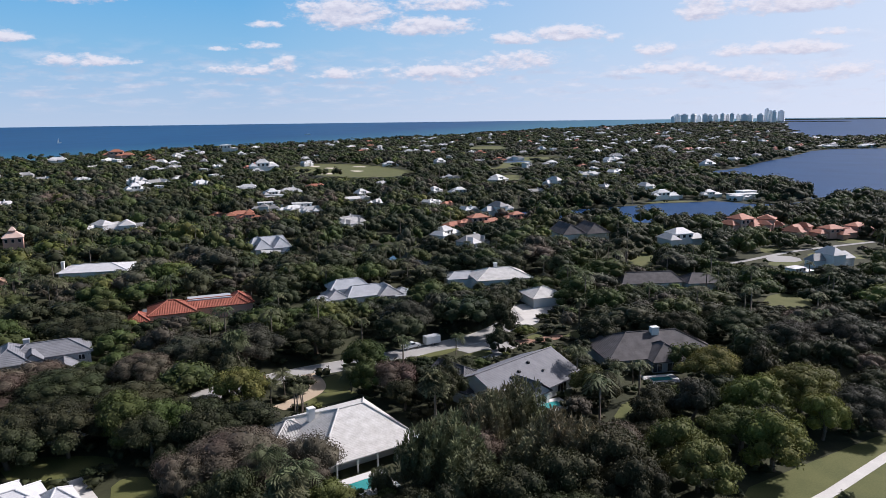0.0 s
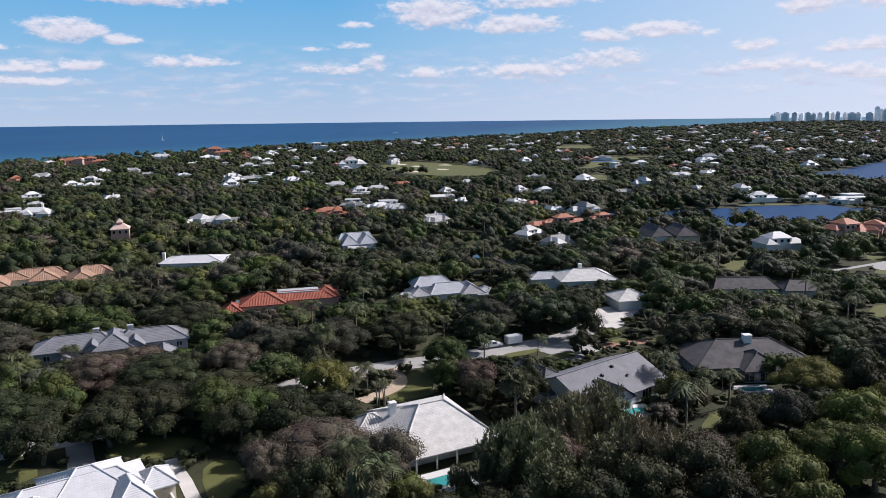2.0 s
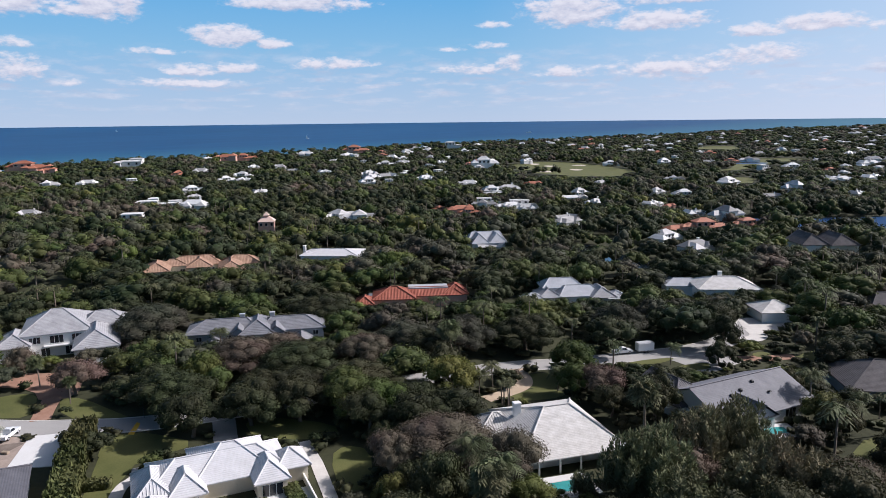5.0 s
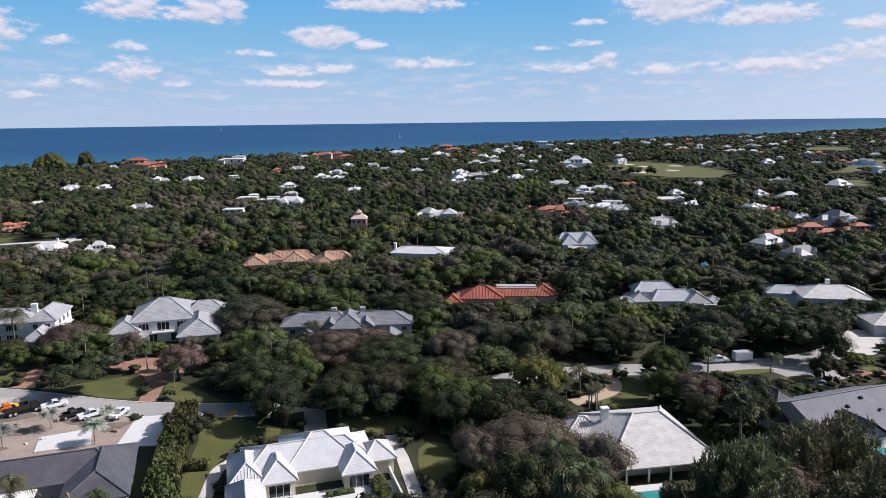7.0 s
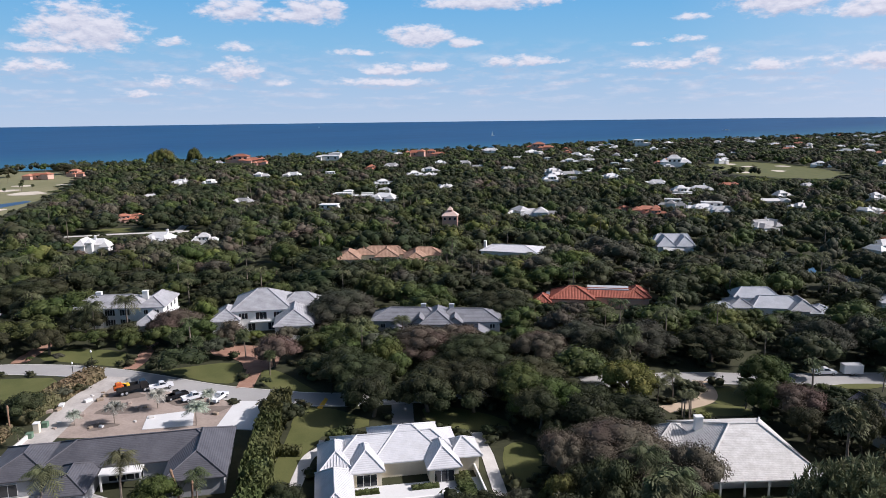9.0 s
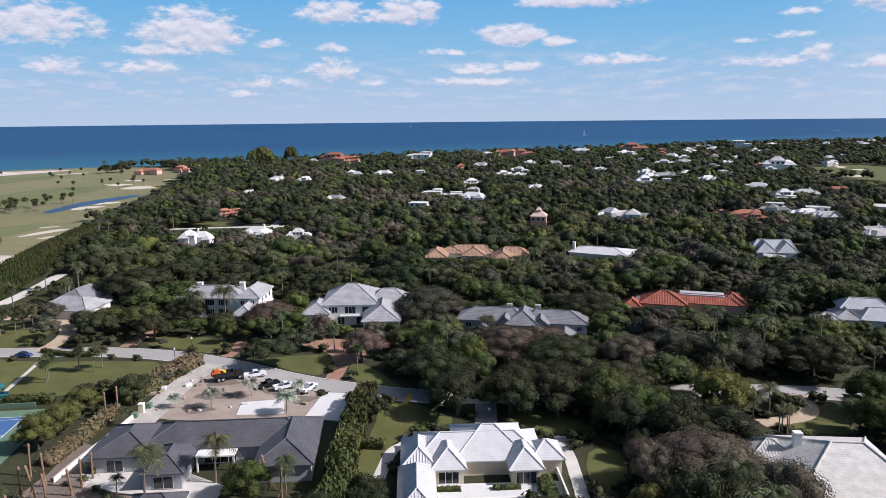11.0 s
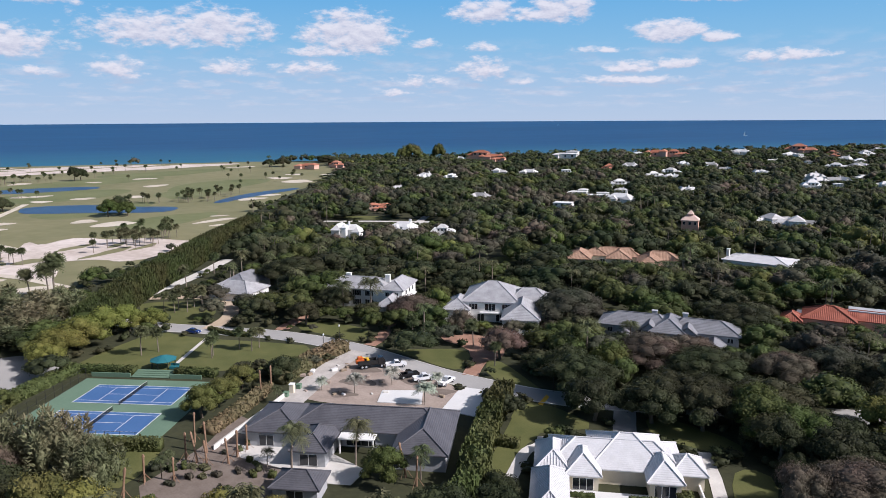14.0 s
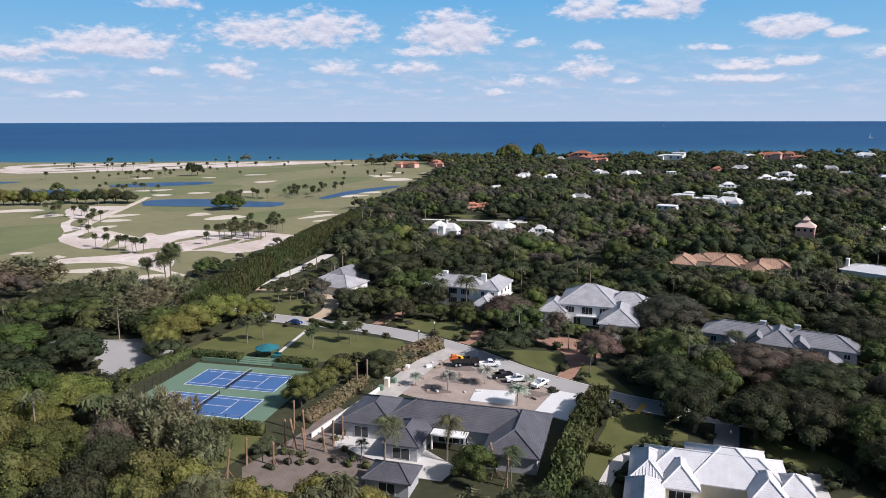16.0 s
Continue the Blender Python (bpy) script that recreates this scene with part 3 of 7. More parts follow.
SHORE = [(-1330, -400), (-1275, -59), (-1206, 53), (-1147, 207), (-1100, 330), (-1050, 456), (-985, 560), (-925, 680), (-880, 826), (-830, 980),
         (-770, 1130), (-715, 1350), (-640, 1580), (-480, 1853), (-235, 2330), (-55, 2590), (171, 3005), (306, 3190), (445, 3305), (590, 3404), (762, 3595), (904, 3721), (1063, 3887)]
coast = ragged(SHORE, 7, 40, 3.0, False) + [(1400, 3950), (1538, 3513), (1394, 3210), (1181, 2670), (1004, 2212), (915, 1960), (990, 1912), (1114, 1955), (1600, 2100), (2600, 2000), (3200, -600), (1200, -1400), (-700, -1300)]
land = [(x, y) for x, y in coast]
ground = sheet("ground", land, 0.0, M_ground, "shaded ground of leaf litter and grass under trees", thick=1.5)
# the far spit of land beyond the lagoon
fv, ff = [], []
for k, r in enumerate((2150, 2400, 2600, 2800, 3000, 3300, 3600, 3900, 4080)):
    a0 = math.atan2(*[np.interp(r, [math.hypot(*p) for p in SHORE[12:]], [p[i] for p in SHORE[12:]]) for i in (0, 1)])
    a1 = np.interp(r, (2150, 2430, 2920, 3500, 3835, 4080), [math.atan2(x, y) for x, y in ((915, 1934), (1004, 2212), (1181, 2670), (1394, 3210), (1538, 3513), (1640, 3740))])
    fv += [(r * math.sin(a0 + (a1 - a0) * i / 8), r * math.cos(a0 + (a1 - a0) * i / 8), lift(0, r) + 0.4) for i in range(9)]
    ff += [(9 * k + i - 9, 9 * k + i - 8, 9 * k + i + 1, 9 * k + i) for i in range(8)] if k else []
tagged(new("ground_spit", mesh_of("ground_spit", fv, [f[::-1] for f in ff], M_ground)), "far wooded spit of land between sea and bay", "ground", "", "structure")
# the bay beside the spit
bv, bf = [], []
for k, r in enumerate((2160, 2430, 2920, 3500, 3835, 4200, 4600)):
    a0 = np.interp(r, (2150, 2430, 2920, 3500, 3835, 4080), [math.atan2(x, y) for x, y in ((900, 1934), (990, 2212), (1165, 2670), (1380, 3210), (1520, 3513), (1600, 3760))])
    bv += [(r * math.sin(a0 + (0.72 - a0) * i / 8), r * math.cos(a0 + (0.72 - a0) * i / 8), lift(0, r) + 0.15) for i in range(9)]
    bf += [(9 * k + i, 9 * k + i + 1, 9 * k + i - 8, 9 * k + i - 9) for i in range(8)] if k else []
tagged(new("water_bay", mesh_of("water_bay", bv, bf, M_water)), "far blue bay beyond the wooded shore", "water", "", "structure")
# low wooded land along the horizon beyond the bay
for a0, a1, r, top, depth, text in ((-31.0, -22.6, 4560, 4.5, 90, "low wooded shore along the horizon"), (-27.6, -21.6, 4180, 3.2, 60, "low wooded island in the bay")):
    ring = []
    for i in range(61):
        a = radians(a0 + (a1 - a0) * i / 60)
        h = (top + 2.2 * noise.noise(Vector((a * 160, r, 0)))) * min(1.0, i / 8, (60 - i) / 8) + 0.3
        z = lift(0, r)
        ring.append([(-q * math.sin(a), q * math.cos(a), z + dz) for q, dz in ((r - depth / 2, -1.5), (r - depth / 2 + 4, h * 0.8), (r, h), (r + depth / 2, -1.0))])
    tagged(new("backdrop_shore", mesh_of("backdrop_shore", *loft(ring), M_woods)), text, "shore", "", "structure")

LAGOON = [(267, 831), (321, 870), (408, 1003), (498, 1119), (645, 1347), (780, 1363), (1300, 1380), (1500, 700), (900, 300), (420, 470),
          (319, 552), (273, 518), (245, 500), (222, 470), (188, 462), (152, 432), (112, 433), (81, 439), (40, 441), (26, 460), (30, 486), (68, 495), (126, 520),
          (140, 533), (172, 536), (189, 545), (209, 519), (237, 526), (262, 544), (277, 590), (281, 660), (266, 725), (250, 765)]
patch("water_lagoon", smooth_loop(LAGOON, 1), 0.12, M_water, "dark blue lagoon water ruffled by the wind", "water", seen=False)
SEEN.append([(290, 620), (270, 800), (408, 1003), (645, 1347), (780, 1363), (420, 640)])
SEEN.append([(130, 470), (140, 525), (190, 530), (180, 480)])
patch("water_canal", ribbon(smooth_line([(-56, 356), (-36, 335), (-18, 309), (-4, 296)]), 17), 0.10, M_canal, "narrow dark canal between gardens", "water", seen=False)

# ---- golf course ----
GOLF = [(-300, 45), (-335, 78), (-411, 145), (-507, 213), (-595, 284), (-727, 385), (-850, 462), (-960, 500), (-1050, 456), (-1100, 330), (-1147, 207),
        (-1206, 53), (-1275, -59), (-1330, -400), (-900, -420), (-520, -190), (-330, -60), (-285, 10)]
patch("golf_course", ragged(GOLF, 3, 12, 1.0), 0.05, M_fairway, "dry olive-green golf fairways", "golf course")
patch("golf_course_rough", ragged(smooth_loop([(-1007, -48), (-1139, -53), (-1191, -24), (-1191, 52), (-1140, 124), (-1110, 198), (-1092, 278), (-1060, 357), (-1024, 415), (-1000, 346), (-982, 251), (-990, 141), (-985, 74), (-982, 12)]), 9, 22, 7.0), 0.09, M_waste, "pale sandy dune strip behind the beach", "sand", False)
for x, y, a, b, turn in ((-1075, 60, 12, 60, 8), (-1120, 110, 14, 46, 20), (-1050, 180, 10, 70, 18), (-1130, 10, 20, 40, 10), (-1060, 290, 9, 50, 22), (-1020, 20, 8, 40, 5), (-1165, 60, 8, 50, 12)):
    patch("golf_course_dune", ragged(ellipse(x, y, a, b, turn, 24), 4, 14, x * 0.1), 0.13, M_fairway, "grassy swale in the dune strip", "grass", False)
patch("sand_waste", ragged(smooth_loop([(-433, 1), (-452, 6), (-496, 5), (-515, 11), (-577, 8), (-591, 23), (-585, 48), (-567, 52), (-518, 33), (-486, 21), (-469, 18), (-421, 37), (-403, 43), (-388, 32), (-393, 14), (-403, 8)], 1), 3, 8, 5.0),
      0.10, M_waste, "pinkish sandy waste area along a cart path", "sand")
patch("sand_waste", ragged(smooth_loop([(-405, 40), (-429, 46), (-433, 52), (-418, 53), (-432, 69), (-427, 79), (-413, 86), (-410, 100), (-399, 110), (-380, 121), (-364, 107), (-351, 93), (-344, 83), (-347, 74), (-355, 69), (-364, 58),
     (-359, 49), (-323, 46), (-315, 42), (-332, 34), (-351, 22), (-357, 7), (-359, -6), (-366, -6), (-371, 6), (-369, 25), (-370, 33), (-388, 31)], 1), 2.5, 7, 6.0), 0.105, M_waste, "pale sandy waste area with scattered palms", "sand")
for x, y, a, b, turn in ((-400, 66, 3.5, 12, 30), (-374, 76, 4, 16, 35), (-380, 95, 3, 10, 40), (-404, 27, 3, 16, 75), (-372, 43, 6, 9, 20), (-440, 17, 3, 13, 80), (-500, 16, 5, 20, 80), (-545, 30, 4, 16, 70), (-460, 10, 2.5, 9, 60), (-394, 84, 2.5, 9, 50)):
    patch("golf_green", ragged(ellipse(x, y, a, b, turn, 16), 1.5, 4, x * 0.3), 0.125, M_fairway, "grassy island in the sandy waste", "grass", False)
for line, w in (([(-636, 73), (-581, 54), (-527, 34), (-494, 21), (-474, 18), (-452, 27), (-423, 38), (-398, 44)], 5.0), ([(-360, -12), (-358, 10), (-348, 28), (-322, 39), (-303, 46)], 4.0)):
    patch("golf_path", ribbon(smooth_line(line), w), 0.14, M_sand, "winding pale sand cart path", "path", False)
BUNKERS_NEAR = ((-586, -20, 10, 16), (-544, -1, 8, 10), (-396, -14, 3.5, 5), (-376, 0, 4, 5), (-335, 14, 5.5, 13), (-308, 35, 5, 9), (-521, 43, 6, 11), (-497, 36, 7, 9), (-470, 29, 5, 7), (-501, 89, 7, 9), (-477, 101, 9, 15),
                (-473, 167, 3, 6), (-430, 151, 4, 5), (-452, 157, 4, 18))
BUNKERS_FAR = ((-697, 76, 8, 8), (-694, 91, 8, 9), (-647, 85, 8, 8), (-650, 116, 9, 9), (-639, 154, 10, 9), (-559, 225, 8, 14), (-579, 246, 8, 14), (-734, 198, 8, 16), (-831, 212, 9, 12), (-740, 332, 14, 12), (-689, 329, 16, 18),
               (-846, 94, 10, 12), (-817, 158, 7, 8), (-750, 399, 10, 9), (-778, 368, 10, 10), (-951, 372, 10, 18))
for x, y, a, b in BUNKERS_NEAR + BUNKERS_FAR:
    patch("sand_bunker", ellipse(x, y, a, b, 12 + 20 * math.sin(x)), 0.15, M_sand, "pale sand bunker in the fairway", "bunker", False)
for i, (x, y, a, b, turn) in enumerate(((-560, 10, 30, 26, 10), (-450, -20, 40, 60, 50), (-560, 105, 26, 50, 40), (-690, 110, 40, 60, 20), (-820, 150, 40, 90, 15), (-700, 250, 40, 70, 40), (-640, 205, 24, 50, 40), (-470, 130, 18, 50, 35), (-900, 260, 40, 80, 20))):
    patch("golf_green", ellipse(x, y, a, b, turn, 26), 0.07 + 0.002 * i, M_green, "smooth mown green among the fairways", "grass", False)
PONDS = ([(-580, 60), (-617, 69), (-599, 115), (-566, 132), (-548, 158), (-532, 160), (-514, 143), (-544, 104), (-566, 67)],
         [(-776, 48), (-784, 90), (-767, 152), (-736, 148), (-732, 104), (-737, 60)],
         [(-752, -60), (-751, -15), (-750, 25), (-714, 27), (-708, -10), (-716, -60)],
         [(-880, -60), (-866, -16), (-846, -36), (-852, -70)],
         [(-552, 188), (-592, 225), (-613, 261), (-626, 302), (-606, 290), (-584, 249), (-562, 215), (-546, 198)])
for outline in PONDS:
    patch("water_pond", smooth_loop(outline), 0.17, M_pond, "blue golf course pond", "water")

# the second course, far off among the houses
patch("far_fairway", smooth_loop([(-246, 940), (-232, 1070), (-150, 1040), (-90, 935), (-60, 872), (-84, 790), (-160, 812)]), 0.06, M_lawn, "distant mown fairway among houses", "grass")
for x, y in ((-215, 1000), (-185, 960), (-150, 985), (-140, 900), (-170, 860)):
    patch("sand_bunker", ellipse(x, y, 8, 12, 30), 0.10, M_sand, "pale sand bunker in the far fairway", "bunker", False)
patch("far_fairway", smooth_loop([(20, 905), (46, 960), (60, 1165), (115, 1200), (175, 1185), (110, 1100), (70, 950)]), 0.06, M_lawn, "distant mown fairway beside a pond", "grass")
patch("water_pond", smooth_loop([(50, 1040), (56, 1075), (98, 1090), (92, 1055)]), 0.1, M_pond, "small far pond", "water")

# the strip along the tall boundary hedge
OPEN.append(ribbon([(-222, 34.5), (-266, 60), (-302, 88), (-345, 118), (-395, 160)], 17))
SEEN.append(ribbon([(-226, 32), (-268, 56), (-304, 82), (-345, 112)], 3))

# ---- streets, drives and lawns ----
STREET = [(-300, 20), (-250, 44), (-226, 58), (-216.3, 67), (-208.6, 73.4), (-199, 81.8), (-187.6, 89), (-175.8, 94.3), (-163, 98), (-143.2, 101.5), (-132.8, 104.2), (-123, 108), (-112.5, 112.4), (-100, 121), (-86, 135), (-72, 149), (-57, 162), (-43, 173.5), (-28, 181), (-12, 192), (2, 201), (11, 213), (17, 226), (20, 240)]
patch("road", ribbon(smooth_line(STREET), 7.4), 0.06, M_road, "pale worn asphalt street winding between gardens", "road", seen=False)
SEEN.append(ribbon(smooth_line(STREET[3:12]), 6.0))
SEEN.append(ribbon([(-52, 166.5), (-43, 173.5), (-28, 181), (-12, 192)], 6.0))
for side in (-1, 1):
    edge = smooth_line(STREET)
    left = ribbon(edge, 7.7)[: len(edge)] if side > 0 else ribbon(edge, 7.7)[len(edge):]
    strip = ribbon(left, 0.3)
    sheet("kerb", strip, 0.12, M_concrete, "low pale concrete kerb along the street", "kerb", thick=0.12)
patch("road_loop", smooth_loop([(-2, 203), (4, 206), (14, 196), (19, 203), (12, 191), (5, 182), (1, 188), (-6, 193)]), 0.07, M_road, "asphalt turning place by the street", "road")
for x, y, a, b, turn in ((2.6, 187.5, 5.2, 2.2, 40), (19.6, 203, 2.6, 2.0, 60), (-8, 188.5, 7, 1.6, 34)):
    patch("lawn_island", ellipse(x, y, a, b, turn), 0.13, M_lawn, "small kerbed lawn island in the turning place", "lawn")
sheet("road_marking", [(-111.6, 114.6), (-110.3, 114.2), (-107.5, 109.2), (-108.8, 108.9)], 0.075, M_paint, "yellow painted crossing stripe on the street", "marking")
LAWNS_A = (
    ([(-207, 33), (-222, 57), (-207, 64), (-190, 79.5), (-177, 89), (-165, 76), (-169, 70), (-173, 63), (-187, 38), (-197, 29)], "mown park lawn beside the tennis courts"),
    ([(-258.9, 59.2), (-259.3, 66.5), (-252.4, 76.7), (-238.7, 80.8), (-229.4, 78.1), (-222.2, 70.4), (-225.1, 63.5), (-230.8, 60.8)], "round lawn island inside a drive"),
    ([(-199.5, 91.1), (-202.2, 100.4), (-184.9, 109.7), (-176.4, 105.8), (-173.0, 100.7), (-184.2, 96.8)], "front lawn along the street"),
    ([(-162, 103.5), (-155, 114), (-151, 119), (-146, 119.7), (-141.2, 115.1), (-136.6, 109), (-143.1, 106.2), (-152.2, 105.6)], "front lawn with palm shadows"),
    ([(-140.4, 120.7), (-133.3, 121.5), (-120.1, 117.5), (-114.5, 116), (-119, 113.5), (-129.2, 111.1)], "front lawn by the street"),
    ([(-111, 105), (-103, 94), (-96, 84), (-84, 66), (-78, 66), (-88, 80), (-95, 91), (-97, 98), (-104, 109), (-109, 109)], "long side lawn beside a leafy screen"),
    ([(-113, 107), (-108.2, 110), (-103.9, 111.1), (-92, 110.5), (-96, 101.4), (-98.2, 98), (-105.3, 96.8)], "shaded lawn under oaks beside the street"),
)
LAWNS_B = (
    ([(-90, 122.5), (-85.1, 126), (-70.1, 127.2), (-66.5, 122.3), (-71.3, 118.5), (-82.5, 115.5)], "shaded lawn behind a white villa"),
    ([(-64, 113.5), (-63.4, 118.7), (-57.7, 118.7), (-50.9, 105.4), (-55, 101)], "shaded garden lawn beside the path"),
    ([(-39, 168), (-31, 173), (-27, 162), (-36, 159)], "small front lawn by the street"),
    ([(30, 143), (36, 156), (41, 153), (35, 143)], "sunny back lawn between trees"),
    ([(25, 201), (37, 215), (40, 213), (35, 201)], "front lawn near a curved drive"),
    ([(42, 112), (69, 129), (86, 139), (130, 160), (150, 160), (80, 118), (60, 104), (50, 100)], "grass verge along the path"),
    ([(-18, 186.5), (-4, 192), (-6, 188), (-16, 183)], "clipped verge along the street"),
)
LAWNS_C = (
    ([(-152, 30), (-144, 25.5), (-139, 35), (-131, 30), (-126, 22), (-140, 16)], "worn grass behind the courts"),
    ([(-40, 148), (-24, 158), (-30, 162), (-46, 152)], "shaded front garden grass"),
    ([(100, 239), (110, 256), (122, 252), (119, 239), (105, 230)], "open lawn below a tall dark hedge"),
    ([(67, 296), (78, 338), (88, 338), (81, 299)], "bright garden lawn between trees"),
    ([(138, 334), (144, 350), (154, 349), (146, 334)], "garden lawn behind a clipped hedge"),
    ([(129, 305), (134, 314), (152, 318), (140, 302)], "lawn before a low white house"),
    ([(156, 328), (162, 334), (184, 327), (178, 317), (156, 319)], "roadside lawn near the lagoon"),
)
LAWNS_D = (
    ([(186, 364), (195, 375), (204, 366), (196, 356)], "villa lawn"),
    ([(-242, 207), (-247, 218), (-240, 224), (-230, 216)], "sunny lawn in a far garden"),
    ([(-154, 177), (-155, 186), (-150, 188), (-147, 181)], "front lawn glimpsed behind trees"),
    ([(-403, 224), (-418, 233), (-398, 257), (-381, 249)], "verge beside the pale lane"),
    ([(24, 729), (37, 817), (63, 814), (50, 727)], "bright lawn by a far villa"),
    ([(-9, 1478), (17, 1684), (95, 1662), (72, 1459)], "distant green lawn"),
    ([(128, 529), (142, 546), (172, 548), (176, 541), (142, 536)], "waterside lawn"),
)
for i, (outline, text) in enumerate(LAWNS_A + LAWNS_B + LAWNS_C + LAWNS_D):
    patch("lawn", smooth_loop(outline, 1), 0.03 + 0.002 * i, M_lawn, text, "lawn")
PAVED_A = (
    ("path", ribbon(smooth_line([(-246, 52), (-262, 57), (-273, 68), (-284, 82.5), (-296, 95), (-320, 116)]), 5.5), M_concrete, "pale service road beside a tall hedge"),
    ("driveway", ribbon(smooth_line([(-214, 70), (-222.3, 80.2), (-235.8, 86), (-249.9, 85.5), (-258, 80.4), (-266, 66.6)]), 5.0), M_shell, "tan shell drive curving round a lawn"),
    ("parking_lot", smooth_loop([(-228, -6), (-231, 0), (-222, 15), (-221, 20), (-216, 27), (-206, 28), (-194, 23), (-193, 17), (-180, 10), (-180, 4), (-184, 4), (-198, 8), (-205, 6), (-210, 8), (-217, 10), (-221, 0)], 1), M_road, "pale car park ringed by trees"),
    ("footpath", ribbon([(-186, 51), (-207, 68)], 1.1), M_concrete, "straight concrete footpath across the lawn"),
    ("driveway", ribbon(smooth_line([(-199, 87.5), (-203, 92), (-207, 98), (-212.6, 104.3)]), 4.4), M_brick, "red brick driveway"),
    ("driveway", ribbon(smooth_line([(-169, 101), (-171, 105), (-175.5, 110), (-184, 118)]), 3.8), M_brick, "red brick driveway under trees"),
    ("driveway", ribbon(smooth_line([(-132.5, 108.5), (-137, 114), (-142, 121), (-151.3, 127)]), 4.2), M_brick, "red brick drive with an old gate"),
)
PAVED_B = (
    ("driveway", smooth_loop([(-141, 116), (-136, 122), (-146, 134), (-158, 132), (-166, 128), (-162, 120), (-150, 122)], 1), M_brick, "brick forecourt before a white house"),
    ("driveway", ribbon(smooth_line([(-96, 123.5), (-93, 120), (-88, 113.5), (-82, 107)]), 4.8), M_road, "grey concrete drive in tree shade"),
    ("path", ribbon(smooth_line([(-96, 98), (-93.6, 95), (-94, 91), (-90, 85), (-84, 76)]), 2.4), M_concrete, "pale side path round a white house"),
    ("path", ribbon([(-72, 117.5), (-65, 110.2), (-56.7, 100.2), (-51, 93)], 2.4), M_concrete, "narrow pale path along the house"),
    ("driveway", ribbon(smooth_line([(-41, 172), (-37, 165), (-36.5, 160), (-40, 154), (-43, 150)]), 4.0), M_shell, "curved pale drive to a white house"),
    ("driveway", smooth_loop([(15, 240), (17, 226), (24, 224), (31, 236), (27, 243)], 1), M_concrete, "pale garage forecourt"),
    ("driveway", ribbon(smooth_line([(16, 215), (21, 220), (19, 228)]), 5.0), M_concrete, "pale curved drive"),
)
PAVED_C = (
    ("driveway", ribbon(smooth_line([(12, 197), (20, 200), (28, 204)]), 4.0), M_brick, "short brick drive"),
    ("footpath", ribbon([(50, 106), (62, 114.5), (79, 128), (110, 151)], 2.0), M_concrete, "concrete footpath along the verge"),
    ("road_corner", [(60, 104), (78, 119), (130, 155), (160, 150), (90, 100), (70, 90)], M_road, "asphalt road beyond the verge"),
    ("road_lane", ribbon(smooth_line([(-404, 210), (-395, 221), (-385, 233), (-372, 247), (-357, 262)]), 5.0), M_concrete, "pale lane between far gardens"),
    ("driveway", ribbon(smooth_line([(-354, 248), (-370, 262), (-386, 280), (-399, 300)]), 5.0), M_concrete, "pale drive between far gardens"),
    ("driveway", ribbon(smooth_line([(-108, 150), (-99, 152), (-90, 146)]), 6.0), M_slab, "sunlit white drive behind an old tree"),
    ("driveway", ribbon(smooth_line([(108, 304), (136, 324), (152, 336), (173, 347), (206, 362)]), 2.8), M_road, "far pale street between lawns"),
)
PAVED_D = (
    ("driveway", smooth_loop([(131, 313), (139, 328), (151, 324), (147, 311)], 1), M_road, "asphalt turning place between lawns"),
)
for i, (name, outline, mat, text) in enumerate(PAVED_A + PAVED_B + PAVED_C + PAVED_D):
    patch(name, outline, 0.08 + 0.003 * i, mat, text, name.split("_")[0])

# ---- the building plot ----
patch("bare_plot", smooth_loop([(-150, 68), (-160, 80), (-164, 93), (-158, 95.5), (-140, 98.5), (-127, 101.5), (-114, 92), (-122, 86), (-133, 76), (-144, 68)], 1), 0.05, M_dirt, "bare sandy building plot", "ground")
OPEN.append([(-158, 54), (-154, 70), (-112, 102), (-84, 72), (-90, 40), (-122, 16), (-140, 28)])
for x, y, a, b, turn in ((-146, 84, 5, 2.6, 30), (-137, 95, 6, 2.2, 20), (-128, 96, 3.5, 2, 60), (-152, 90, 4, 2.4, 40), (-141, 77, 3.5, 1.8, 50)):
    patch("soil_patch", ragged(ellipse(x, y, a, b, turn), 0.5, 1.2, int(-x)), 0.062, M_mulch, "darker brown soil patch on the plot", "ground")
patch("track", ribbon(smooth_line([(-166, 96), (-162.5, 88), (-155.5, 78), (-147, 68), (-140, 59), (-134.5, 50)]), 6.5), 0.15, M_track, "dusty pale construction track", "track")
patch("slab", [(-132.1, 80.6), (-137.5, 85.5), (-131.4, 93.1), (-124.7, 87.8)], 0.17, M_slab, "fresh white concrete slab", "slab", thick=0.15)
patch("slab", [(-119.5, 89.5), (-127.5, 101.6), (-121.6, 105.6), (-111.9, 93.3)], 0.17, M_slab, "fresh white concrete driveway", "slab", thick=0.15)
patch("yard", smooth_loop([(-148, 52), (-138, 46), (-131, 36), (-124, 24), (-112, 32), (-104, 44), (-112, 50), (-122, 50), (-132, 56)], 1), 0.05, M_mulch, "bare mulched back yard", "ground")
patch("terrace", [(-131, 47), (-123, 55), (-117, 60), (-106, 62), (-103, 57), (-108, 52), (-116, 50), (-126, 45)], 0.12, M_concrete, "white terrace round a drained pool", "terrace", thick=0.1)

